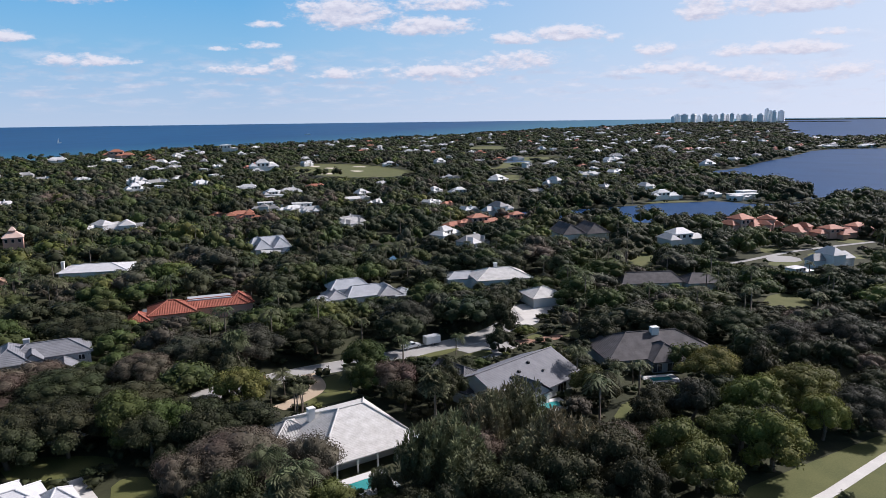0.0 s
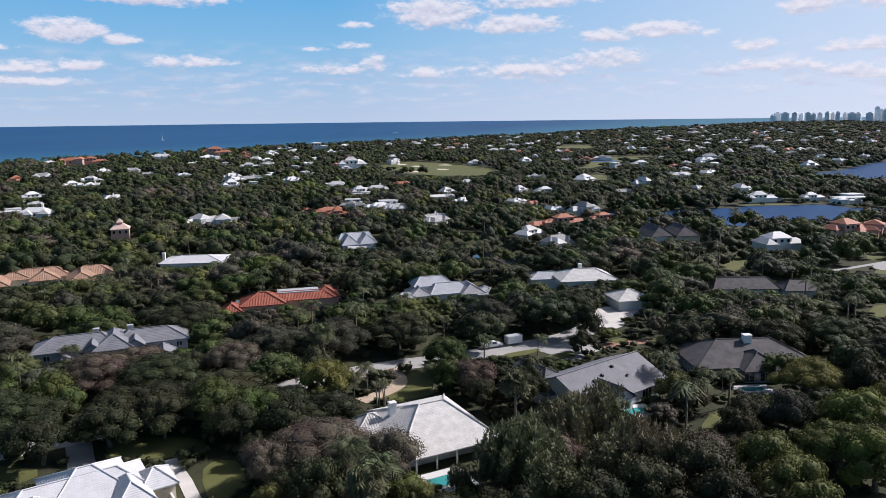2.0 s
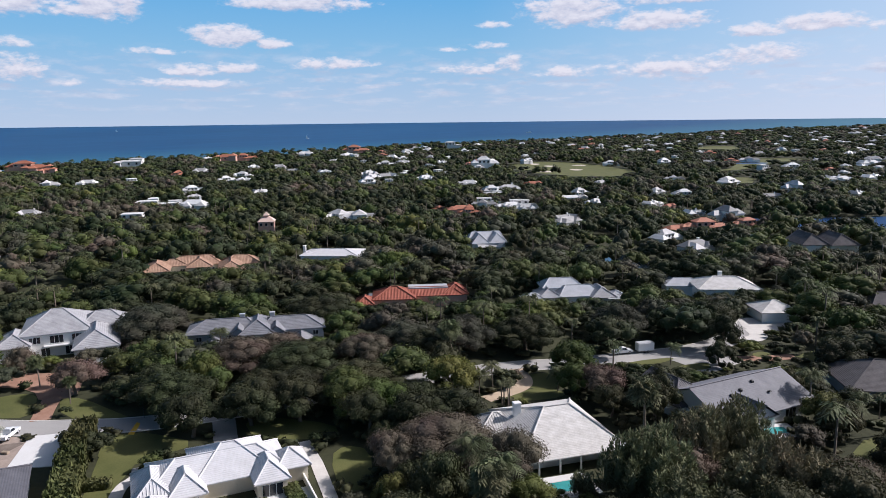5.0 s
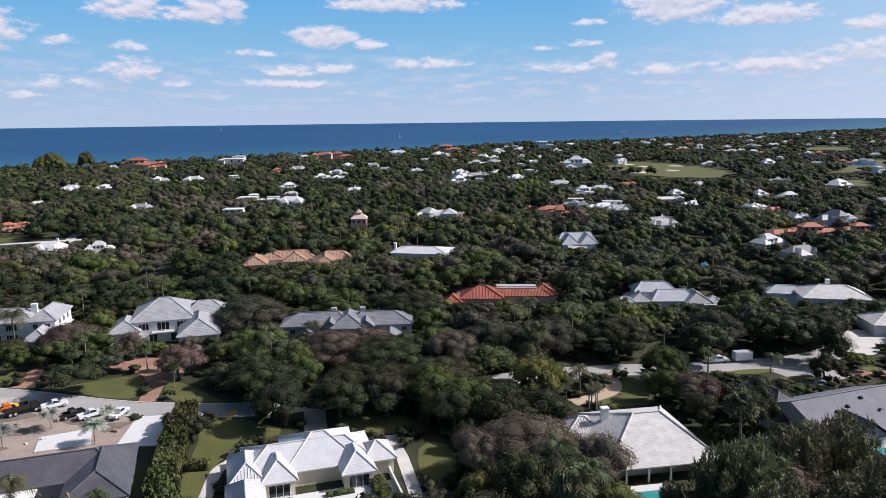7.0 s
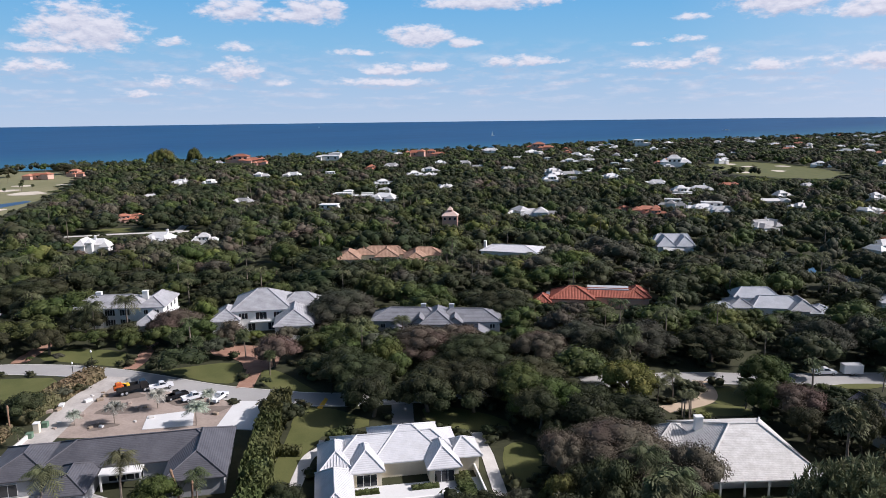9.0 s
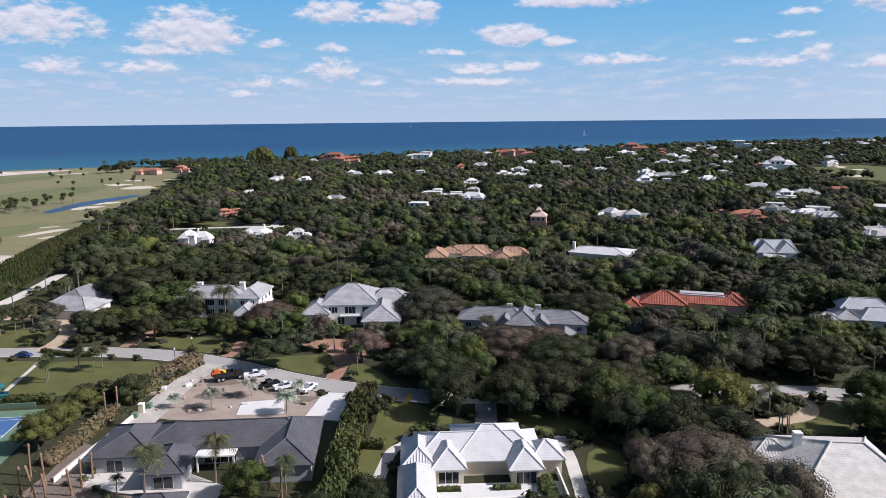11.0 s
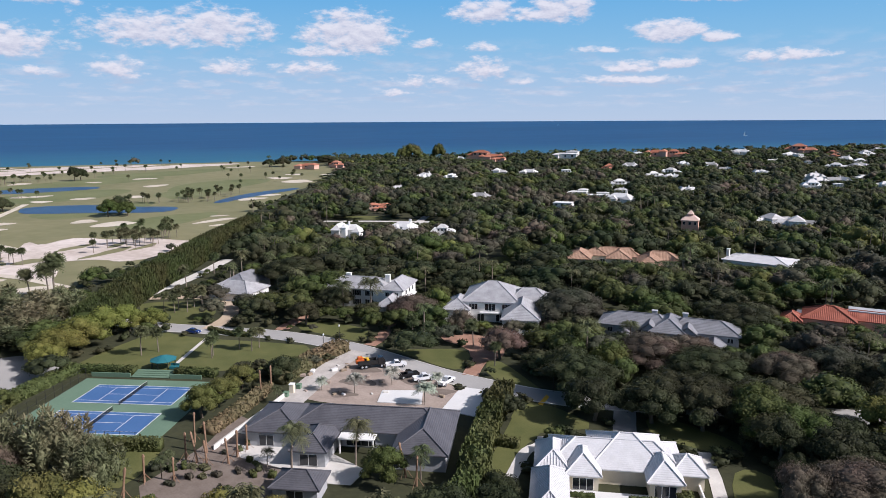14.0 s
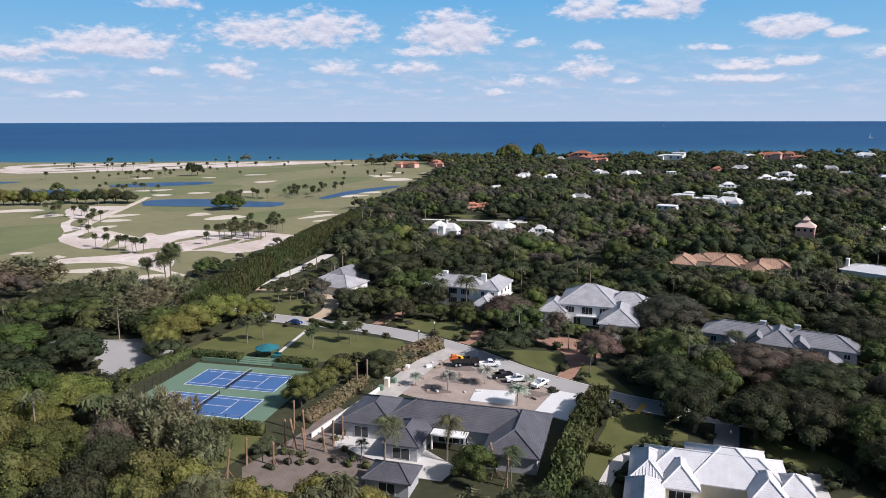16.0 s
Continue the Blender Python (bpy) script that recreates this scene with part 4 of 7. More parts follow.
# ---- tennis courts ----
COURT_TURN = 47.5
court = base("tennis_courts", -171.5, 37.5, 0, COURT_TURN, "two blue hard tennis courts in a green surround", "tennis court", "", "structure")
part("surround", box(-17.5, 17.5, -25.5, 9.5, 0.04, 0.10), M_court, court, "green acrylic surround")
for cy in (0.0, -15.6):
    part("playing_surface", box(-11.885, 11.885, cy - 5.485, cy + 5.485, 0.10, 0.115), M_blue, court, "blue acrylic playing surface")
    for x0, x1, y0, y1 in ((-11.95, 11.95, 5.40, 5.55), (-11.95, 11.95, -5.55, -5.40), (-11.95, -11.8, -5.4, 5.4), (11.8, 11.95, -5.4, 5.4), (-11.8, 11.8, 4.05, 4.17),
                           (-11.8, 11.8, -4.17, -4.05), (-6.46, -6.34, -4.05, 4.05), (6.34, 6.46, -4.05, 4.05), (-6.34, 6.34, -0.06, 0.06)):
        part("line", box(x0, x1, cy + y0, cy + y1, 0.115, 0.122), M_line, court)
OPEN.append([(-202, 28), (-176, 66), (-150, 44), (-140, 34), (-132, 40), (-124, 26), (-140, 14), (-166, 2)])
SEEN.append([(-188, 30), (-168, 56), (-150, 42), (-172, 20)])
for cy in (0.0, -15.6):
    net = base("tennis_net", *(court.matrix_world @ Vector((0, cy, 0.122))), COURT_TURN, "dark tennis net with a white band across the court", "net", "tennis nets")
    part("mesh", join([box(-0.012, 0.012, -6.3 + 0.15 * k, -6.265 + 0.15 * k, 0.05, 0.92) for k in range(84)] + [box(-0.014, 0.014, -6.3, 6.3, z, z + 0.03) for z in (0.05, 0.2, 0.35, 0.5, 0.65, 0.8)]), M_net, net)
    part("band", box(-0.035, 0.035, -6.3, 6.3, 0.92, 0.97), M_line, net)
    for y in (-6.4, 6.4):
        part("post", tube([(0, y, 0), (0, y, 1.08)], [0.05, 0.05]), M_metal, net)

# ---- the houses along the street ----
SEAM, COURSE = (0.55, 0.16, 0.09), (0.42, 0.30, 0.03)
U1 = 43.8
h = base("house", -75, 97, 0, U1, "white single-storey villa with ribbed white tile roofs", "house")
WH = (M_cream, M_roof_white)
wing(h, -1.5, 3.45, 24.0, 12.5, 0, 3.1, 2.8, 5, 5, *WH, course=COURSE, cap=0.3)
wing(h, 0.75, 4.85, 14.0, 15.5, 0, 3.1, 3.55, 5.8, 5.8, *WH, course=COURSE, cap=0.3)
wing(h, 6.45, -1.8, 10.0, 6.4, 90, 3.1, 2.5, 3.6, 3.2, *WH, course=COURSE, cap=0.3)
wing(h, 10.9, 0.5, 6.4, 7.4, 0, 3.05, 2.3, 3.1, 3.1, *WH, course=COURSE, cap=0.3)
wing(h, -7.3, -1.0, 9.8, 6.5, 90, 3.1, 2.5, 3.6, 3.2, *WH, course=COURSE, cap=0.3)
wing(h, -12.6, 1.0, 11.5, 6.6, 90, 3.05, 2.4, 3.3, 3.3, *WH, seam=SEAM, cap=0.3)
wing(h, -13.0, -11.5, 15.0, 6.6, 90, 2.9, 2.4, 3.3, 3.3, *WH, seam=SEAM, cap=0.3)
for x, y, z in ((0.4, 5.6, 6.2), (-5.6, 4.6, 5.2), (10.6, 1.2, 4.9)):
    part("roof_vent", tube([(x, y, z), (x, y, z + 0.5)], [0.12, 0.12], 6), M_metal, h)
for x, y, w, n in ((0.1, -2.22, 5.2, 4), (-7.3, -5.32, 3.6, 3), (6.45, -6.22, 3.6, 3)):
    window(h, x, y, 0.25, w, 2.25, 0, n)
terrace = base("terrace", -75, 97, 0, U1, "white paved terrace in front of the villa", "terrace", "", "structure")
part("paving", box(-9.5, 12.5, -17.0, -5.4, 0.0, 0.16), M_slab, terrace)
part("low_wall", box(12.5, 12.8, -15.0, -2.0, 0.0, 1.3), M_white, terrace)
part("planter_wall", box(-4.6, 11.0, -11.6, -11.2, 0.16, 0.75), M_white, terrace)
footprint(-75, 97, 16, 9, U1, 0.0)
footprint(-74, 86, 12, 6, U1, 0.0)

h = base("house", -23.4, 133.3, 0, 36, "white villa with a broad weathered white hip roof", "house")
wing(h, -2.0, 0, 22.0, 25.0, 0, 3.2, 4.6, 10, 6.5, M_white, M_roof_worn, course=(0.4, 0.3, 0.022), cap=0.35, over=3.4)
for k in range(5):
    part("porch_post", box(-9.4 + 4.2 * k, -9.1 + 4.2 * k, -12.1, -11.8, 0, 3.0), M_white, h)
wing(h, -12.0, 5.0, 10.0, 10.0, 0, 3.2, 2.6, 5, 4, M_white, M_roof_worn, seam=SEAM, cap=0.3)
chimney(h, -7.5, 3.0, 5.0, 8.0, 1.4, 1.1, M_white)
footprint(-23.4, 133.3, 13, 13, 36, 1.0)

h = base("house", 11, 162, 0, 45.6, "single-storey house with a broad grey tile gable roof", "house")
wing(h, 0, 0, 28, 20, 0, 3.0, 4.3, 0, 0, M_white, M_roof_mid, course=(0.45, 0.3, 0.022), cap=0.3)
# Left wings get the dark roof colour for their slopes in shade.
wing(h, -8, 11.5, 13, 9, 90, 3.0, 2.4, 4, 0, M_white, M_roof_dark, seam=SEAM, cap=0.3)
wing(h, -4, -7, 9, 8, 90, 3.0, 2.6, 0, 0, M_white, M_roof_mid, cap=0.3)
wing(h, -12, 5, 8, 9, 0, 3.1, 2.0, 4, 0, M_white, M_roof_dark, seam=SEAM, cap=0.3)
for x in (6.0, 10.5):
    window(h, x, -9.42, 0.4, 3.2, 2.1, 0, 3)
for x, y in ((-2.5, -3.4), (2.5, -2.0), (-6.0, -4.2), (4.0, -5.5)):
    part("roof_vent", chamfered(x - 0.35, x + 0.35, y - 0.35, y + 0.35, 5.2, 3.0 + 4.3 * (10 + y) / 10 + 0.45, 0.08), M_metal, h)
footprint(11, 162, 15, 12, 45.6, 2.2)

h = base("house", 49, 186, 0, 12, "low house with a broad dark umber shingle hip roof", "house")
wing(h, 0, 0, 32, 20, 0, 3.0, 4.2, 9, 9, M_greywall, M_roof_umber, course=(0.4, 0.3, 0.022), cap=0.3)
wing(h, 0, -7, 12, 11, 90, 3.0, 3.2, 5, 5, M_greywall, M_roof_umber, cap=0.3)
chimney(h, 0.5, -1.0, 5.0, 8.4, 2.0, 1.6, M_white)
for x in (-4.0, 0.0, 4.0):
    window(h, x, -12.42, 0.3, 2.6, 2.2, 0, 2)
footprint(49, 186, 16, 11, 12, 1.5)

U2 = 45.5
h = base("house", -118, 69, 0, U2, "new single-storey house with charcoal tile roofs", "house")
NEW = (M_greywall, M_roof_dark)
wing(h, -17.2, 0.4, 14.5, 12.0, 90, 3.4, 2.5, 5.6, 5.6, *NEW, course=COURSE, cap=0.3)
wing(h, 1.5, 1.4, 33.0, 12.5, 0, 3.5, 2.8, 6.0, 6.0, *NEW, course=COURSE, cap=0.3)
wing(h, 13.2, -2.8, 20.5, 11.0, 90, 3.45, 2.7, 5.4, 5.4, *NEW, course=COURSE, cap=0.3)
wing(h, -7.6, -8.2, 11.5, 7.5, 90, 3.3, 2.0, 3.7, 3.7, *NEW, course=COURSE, cap=0.25)
part("canopy", chamfered(-3.6, 3.6, -7.6, -3.4, 3.0, 3.3, 0.06), M_white, h, "flat white terrace canopy")
for x in (-3.3, 3.3):
    part("canopy_post", box(x - 0.15, x + 0.15, -7.4, -7.1, 0, 3.0), M_white, h)
for x, y, w, n in ((0.2, -4.28, 6.0, 4), (-7.6, -13.4, 3.4, 2), (-18.5, -6.3, 3.0, 2), (9.5, -12.5, 2.4, 2)):
    window(h, x, y, 0.3, w, 2.3, 0, n)
for y in (-9.0, -5.5, -1.5, 2.5):
    window(h, 18.12, y, 0.9, 1.6, 1.5, 90, 2)
footprint(-118, 69, 19, 9, U2, 1.0)

h = base("house", -116, 169, 0, 30.7, "two-storey grey-roofed house with pale chimneys", "house")
GR = (M_greywall, M_roof_grey)
wing(h, -10, 0, 20.6, 11, 0, 6.0, 2.7, 5.5, 4, *GR, course=(0.6, 0.3, 0.04), cap=0.3)
wing(h, 8.8, 0.3, 19.0, 11, 0, 5.8, 2.6, 4, 5.5, *GR, course=(0.6, 0.3, 0.04), cap=0.3)
wing(h, -0.6, -1.5, 15, 10, 90, 6.0, 3.0, 4.5, 4.5, *GR, course=(0.6, 0.3, 0.04), cap=0.3)
for x in (-5.6, 4.6):
    wing(h, x, -3.6, 8, 5.0, 90, 6.0, 1.9, 0, 3, *GR, cap=0.3)
wing(h, -12.5, -7.5, 9, 7, 90, 3.4, 2.2, 0, 3, *GR, cap=0.3)
wing(h, 11.5, -8.0, 9, 7, 90, 3.4, 2.2, 0, 3, *GR, cap=0.3)
for x in (-16.5, -8.5, 7.5, 15.5):
    window(h, x, -4.95, 3.8, 1.5, 1.4, 0, 2)
for x in (-5.0, 3.4):
    chimney(h, x, 1.0, 7.0, 9.4, 1.4, 1.1, M_greywall)
footprint(-116, 169, 20, 8, 30.7, 4.8)

h = base("house", -165.5, 143.6, 0, 43.3, "large two-storey white house under grey hip roofs", "house")
WA = (M_white, M_roof_slate)
wing(h, 0, 10.2, 18.5, 20.5, 0, 6.6, 4.6, 7.8, 7.8, *WA, course=(0.6, 0.3, 0.04), cap=0.3)
wing(h, 10.3, -2, 20, 12, 90, 4.5, 3.6, 5, 5, *WA, course=(0.6, 0.3, 0.04), cap=0.3)
wing(h, -10.5, 4, 14, 9, 90, 4.5, 2.8, 4, 4, *WA, course=(0.6, 0.3, 0.04), cap=0.3)
wing(h, 12, 10, 14, 12, 0, 6.0, 3.4, 5, 5, *WA, course=(0.6, 0.3, 0.04), cap=0.3)
for x in (-5.4, 5.2):
    window(h, x, 0.53, 4.0, 2.8, 1.9, 0, 3)
window(h, 0, 0.53, 3.6, 3.4, 2.4, 0, 3)
part("balcony", join([box(-3.2, 3.2, -1.2, 0.5, 3.2, 3.4), box(-3.2, 3.2, -1.2, -1.1, 4.1, 4.2)] + [box(-3.2 + 0.4 * k, -3.12 + 0.4 * k, -1.18, -1.12, 3.4, 4.1) for k in range(17)]), M_trim, h, "white balcony with railings")
for x in (8.0, 12.6):
    window(h, x, -11.5, 1.0, 1.6, 1.8, 0, 2)
for y in (-8, -4, 0):
    window(h, 15.75, y, 1.2, 1.5, 1.7, 90, 2)
for x in (-3.0, 3.0):
    window(h, x, 0.53, 0.2, 2.2, 2.4, 0, 2)
footprint(-165, 147, 16, 12, 43.3, 2.6)

h = base("house", -205, 129, 0, 39, "two-storey white house with grey roofs and dark shutters", "house")
wing(h, -9.5, 2, 24, 13.4, 0, 6.5, 2.8, 6, 6, *WA, course=(0.6, 0.3, 0.04), cap=0.3)
wing(h, 4.2, 3.7, 17.4, 8.8, 90, 6.5, 2.6, 4, 4, *WA, course=(0.6, 0.3, 0.04), cap=0.3)
wing(h, 5, -9, 9.5, 7.5, 90, 3.0, 2.6, 3, 0, *WA, cap=0.3)
for x in (-17.5, -13.0, -8.5, -4.0):
    for z in (4.0, 0.8):
        window(h, x, -4.12, z, 1.6, 1.9, 0, 2)
        for s in (-1.15, 1.15):
            part("shutter", box(x + s - 0.28, x + s + 0.28, -4.2, -4.12, z, z + 1.9), M_metal, h)
for x in (2.6, 6.0):
    window(h, x, -4.42, 4.2, 1.3, 1.5, 0, 2)
for y in (0, 4, 8):
    window(h, 8.02, y, 4.2, 1.5, 1.6, 90, 2)
part("balcony", box(8.0, 9.6, 1.0, 8.0, 3.1, 3.4), M_trim, h, "white side balcony")
for x in (-14.0, 0.5):
    chimney(h, x, 3.0, 7.5, 10.0, 1.7, 1.2, M_white)
footprint(-207, 131, 16, 9, 39, 2.2)

h = base("house", -249, 93, 0, 34, "low grey-roofed house at the end of a drive", "house")
wing(h, 0, 0, 19, 15, 0, 3.0, 3.2, 6, 6, M_white, M_roof_slate, course=(0.6, 0.3, 0.04), cap=0.3)
wing(h, -5, 13, 18, 12, 90, 3.0, 3.4, 5, 5, M_white, M_roof_grey, cap=0.3)
footprint(-251, 97, 12, 14, 34, 2.5)

h = base("house", -92, 222, 0, 24, "house with bright red clay tile roofs", "house")
RD = (M_pinkwall, M_roof_red)
TILE = (0.5, 0.3, 0.07)
wing(h, -4.5, 1.0, 15, 13, 0, 4.0, 3.0, 6.4, 6.4, *RD, seam=TILE, cap=0.45)
wing(h, 8, 3.5, 23, 10, 0, 4.0, 1.9, 4, 4, *RD, seam=TILE, cap=0.45)
part("flat_roof", chamfered(0.5, 14.5, 2.6, 8.0, 5.2, 6.0, 0.1), M_roof_pale, h, "long grey flat roof set between the red slopes")
wing(h, 17, 5, 11, 9, 90, 4.0, 2.7, 4.4, 4.4, *RD, seam=TILE, cap=0.45)
wing(h, -14.5, -4, 9, 6.5, 90, 3.2, 2.0, 3.2, 3.2, *RD, seam=TILE, cap=0.4)
part("flat_roof", chamfered(-13.5, -8.5, -0.5, 5.0, 3.5, 3.9, 0.08), M_roof_mid, h, "blue-grey flat roof beside the red slopes")
for x in (-7.0, -4.5):
    window(h, x, -4.92, 1.2, 1.4, 1.8, 0, 2)
footprint(-92, 222, 20, 10, 24, 4.4)

h = base("house", -197, 247, 0, 36, "wide house with tan clay tile roofs", "house")
for x, y, L, W, t in ((-18, 0, 17, 11, 90), (-4, 9, 24, 14, 0), (-1, 4, 16, 11, 90), (12, -5, 20, 11, 90), (16, 4, 16, 12, 0), (-12, 10, 15, 12, 90)):
    wing(h, x, y, L, W, t, 3.6, 2.8, 5, 5, M_cream, M_roof_tan, seam=(0.6, 0.3, 0.06), cap=0.4)
for x in (-8, -3, 4):
    window(h, x, -1.0, 0.4, 2.0, 2.4, 0, 2)
footprint(-197, 247, 23, 12, 36, 4.0)

h = base("house", -156, 288, 0, 14, "flat white-roofed house among palms", "house")
wing(h, 0, 0, 27, 18, 0, 4.0, 1.8, 8, 8, M_white, M_roof_white, cap=0.3)
chimney(h, -13.4, 0, 0, 7.0, 1.2, 1.2, M_white)
footprint(-156, 288, 14, 9, 14, 3.2)

h = base("house", 8, 265, 0, 15, "white house with a pale hip roof", "house")
wing(h, 4, 0, 22, 16, 0, 5.0, 3.0, 7, 7, M_white, M_roof_worn, cap=0.3)
wing(h, -9, 6, 14, 9, 0, 4.0, 2.0, 4, 4, M_white, M_roof_pale, cap=0.3)
chimney(h, 3, 2, 6, 9.2, 1.2, 1.2, M_white)
footprint(8, 265, 16, 9, 15, 4.6)
h = base("garage", 26, 243, 0, 20, "white garage with a pale pyramid roof", "garage")
wing(h, 0, 0, 13, 12, 0, 3.4, 2.6, 6, 6, M_white, M_roof_worn, cap=0.3)
footprint(26, 243, 7, 7, 20, 0.5)
h = base("house", -38, 243, 0, 25, "low house under pale grey overlapping roofs", "house")
for x, y, L, W, t, e, r, roof in ((2, 1, 16, 11, 0, 3.6, 2.8, M_roof_pale), (-3, 6, 15, 9, 0, 5.4, 2.6, M_roof_pale), (9, -1, 13, 9, 90, 3.6, 2.8, M_roof_slate), (-9, 1, 11, 8, 90, 3.4, 2.4, M_roof_slate), (-15, -3, 8, 7, 0, 3.2, 1.8, M_roof_pale), (14, -4, 8, 8, 90, 3.2, 2.0, M_roof_pale)):
    wing(h, x, y, L, W, t, e, r, 3.5, 3.5, M_white, roof, cap=0.3)
footprint(-38, 243, 18, 9, 25, 4.6)
h = base("house", -98, 338, 0, 30, "house with steep pale grey gabled roofs", "house")
for x, y, L, W, t in ((0, 0, 20, 12, 0), (-4, -3, 16, 9, 90), (5, -4, 14, 9, 90)):
    wing(h, x, y, L, W, t, 4.4, 4.2, 4, 2, M_white, M_roof_pale, cap=0.3)
footprint(-98, 338, 13, 10, 30, 4.0)

h = base("house", 58, 377, 0, 20, "dark-roofed house with steep brown gables", "house")
wing(h, -6, 0, 18, 13, 90, 4.2, 4.6, 4, 0, M_white, M_roof_umber, cap=0.4)
wing(h, 7, -2, 18, 14, 90, 4.2, 4.6, 4, 2, M_cream, M_roof_umber, cap=0.4)
footprint(58, 377, 14, 9, 20, 3.0)
h = base("house", 74, 266, 0, 8, "long low house with dark slate roofs", "house")
wing(h, -6, 0, 24, 11, 0, 3.0, 3.2, 3, 3, M_white, M_roof_umber, cap=0.3)
wing(h, 13, -3, 14, 11, 0, 3.0, 2.8, 4, 4, M_white, M_roof_umber, cap=0.3)
footprint(76, 265, 18, 7, 8, 3.0)

h = base("pavilion", -105.5, 48.5, 0, U2, "small garden pavilion with a charcoal hip roof", "pavilion")
wing(h, 0, 0, 9, 7, 0, 2.9, 1.9, 3.2, 3.2, M_greywall, M_roof_dark, course=COURSE, cap=0.25)
window(h, 0, -2.92, 0.3, 3.0, 2.1, 0, 2)
footprint(-105.5, 48.5, 5, 4, U2, 1.5)

# ---- houses further off, among the trees ----
def far_house(kind, roof, wall, form):
    """A house of its kind at the origin, to be copied about; form: which of several plans."""
    words = {"white": "white house with a bright pale roof among trees", "grey": "pale house with a grey roof among trees",
             "red": "house with red clay roofs among trees", "pink": "pink-washed house with pale tile roofs", "flat": "long flat-roofed white house among trees"}
    e = base("house", 0, 0, -500, 0, words[kind], "house", "houses among the trees")
    blocks = {"white": (((0, 0, 16, 9, 0, 4.6, 2.6, 4, 4), (6, -4, 11, 7, 90, 4.0, 2.4, 3, 0), (-8, 3, 9, 8, 0, 3.4, 2.0, 3, 3), (-3, -4, 8, 6, 90, 3.6, 2.2, 2.5, 0)),
                        ((0, 0, 12, 9, 0, 6.4, 2.6, 4, 4), (9, -1, 10, 8, 0, 3.6, 2.2, 0, 3.5), (-8, -2, 12, 7, 90, 4.2, 2.4, 3, 3)),
                        ((-5, 0, 14, 8, 90, 4.4, 2.8, 3.5, 0), (5, 2, 14, 8, 0, 4.2, 2.6, 0, 3.5), (1, -3, 6, 5, 90, 5.6, 2.0, 2.5, 2.5), (11, -2, 9, 7, 90, 3.6, 2.2, 3, 0))),
              "grey": (((0, 0, 20, 10, 0, 4.2, 3.2, 5, 5), (-5, -4, 12, 8, 90, 4.0, 2.8, 4, 0), (6, -3, 9, 7, 90, 4.0, 2.6, 3, 0)),
                       ((0, 0, 13, 9, 90, 6.0, 2.8, 4, 4), (8, 1, 12, 8, 0, 3.8, 2.6, 0, 3.5), (-7, 2, 10, 7, 0, 3.6, 2.4, 3, 0)),
                       ((-6, 0, 15, 8, 0, 3.6, 2.8, 0, 0), (5, -2, 13, 8, 90, 3.8, 2.8, 0, 3), (9, 5, 9, 7, 0, 3.4, 2.2, 3, 3))),
              "red": (((0, 0, 16, 10, 0, 4.4, 2.4, 4.5, 4.5), (-7, -3, 12, 8, 90, 4.0, 2.2, 4, 4), (7, -2, 10, 7, 90, 5.6, 2.0, 3.5, 3.5)),
                      ((0, 0, 11, 9, 0, 6.6, 2.2, 4, 4), (8, -2, 10, 7, 0, 3.6, 2.0, 0, 3), (-7, 1, 9, 7, 90, 4.0, 2.0, 3, 3), (2, -5, 6, 5, 90, 3.2, 1.8, 2, 0))),
              "pink": (((0, 0, 13, 11, 0, 6.4, 2.8, 5, 5), (0, 0, 4.5, 4.5, 0, 9.4, 1.6, 2, 2)),),
              "flat": (((0, 0, 22, 10, 0, 4.0, 0.7, 5, 5), (5, 4, 12, 9, 0, 5.6, 0.6, 4, 4), (-9, -4, 8, 7, 90, 3.4, 0.8, 3, 3)),
                       ((0, 0, 14, 10, 0, 6.4, 0.6, 4, 4), (10, -2, 10, 9, 0, 3.6, 0.5, 3, 3)))}[kind]
    blocks = blocks[form % len(blocks)]
    for b in blocks:
        wing(e, *b, wall, roof)
    L, W, eave = blocks[0][2], blocks[0][3], blocks[0][5]
    if blocks[0][4] == 0:
        for x in (-L * 0.3, 0, L * 0.3):
            window(e, x, -W / 2 + OVER, eave - 2.3, 1.7, 1.6, 0, 1)
    if kind in ("white", "grey") and form != 1:
        chimney(e, L * 0.2, W * 0.2, eave, eave + 3.6, 1.2, 1.0, wall)
    return e


FAR = {}
LOOKS = {"white": (M_roof_far_white, M_white), "grey": (M_roof_far, M_white), "red": (M_roof_far_red, M_pinkwall), "pink": (M_roof_pink, M_pinkwall), "flat": (M_roof_far_white, M_white)}
vary = random.Random(77)


def settle(kind, x, y, turn, size, low=5.2):
    form = vary.randrange(3) if kind in ("white", "grey") else vary.randrange(2) if kind in ("red", "flat") else 0
    first = (kind, form) not in FAR
    if first:
        FAR[kind, form] = far_house(kind, *LOOKS[kind], form)
    h = FAR[kind, form] if first else copy_thing(FAR[kind, form], pose(0, 0, 0))
    h.matrix_basis = pose(x, y, lift(x, y), 0, 0, turn) @ Matrix.Diagonal((size * vary.uniform(0.75, 1.2), size * vary.uniform(0.8, 1.15), size * vary.uniform(0.85, 1.15), 1))
    r = {"white": 10, "grey": 10, "red": 11, "pink": 7, "flat": 12}[kind] * size
    HOUSES.append((x, y, r, r * 0.65, turn, low * size))


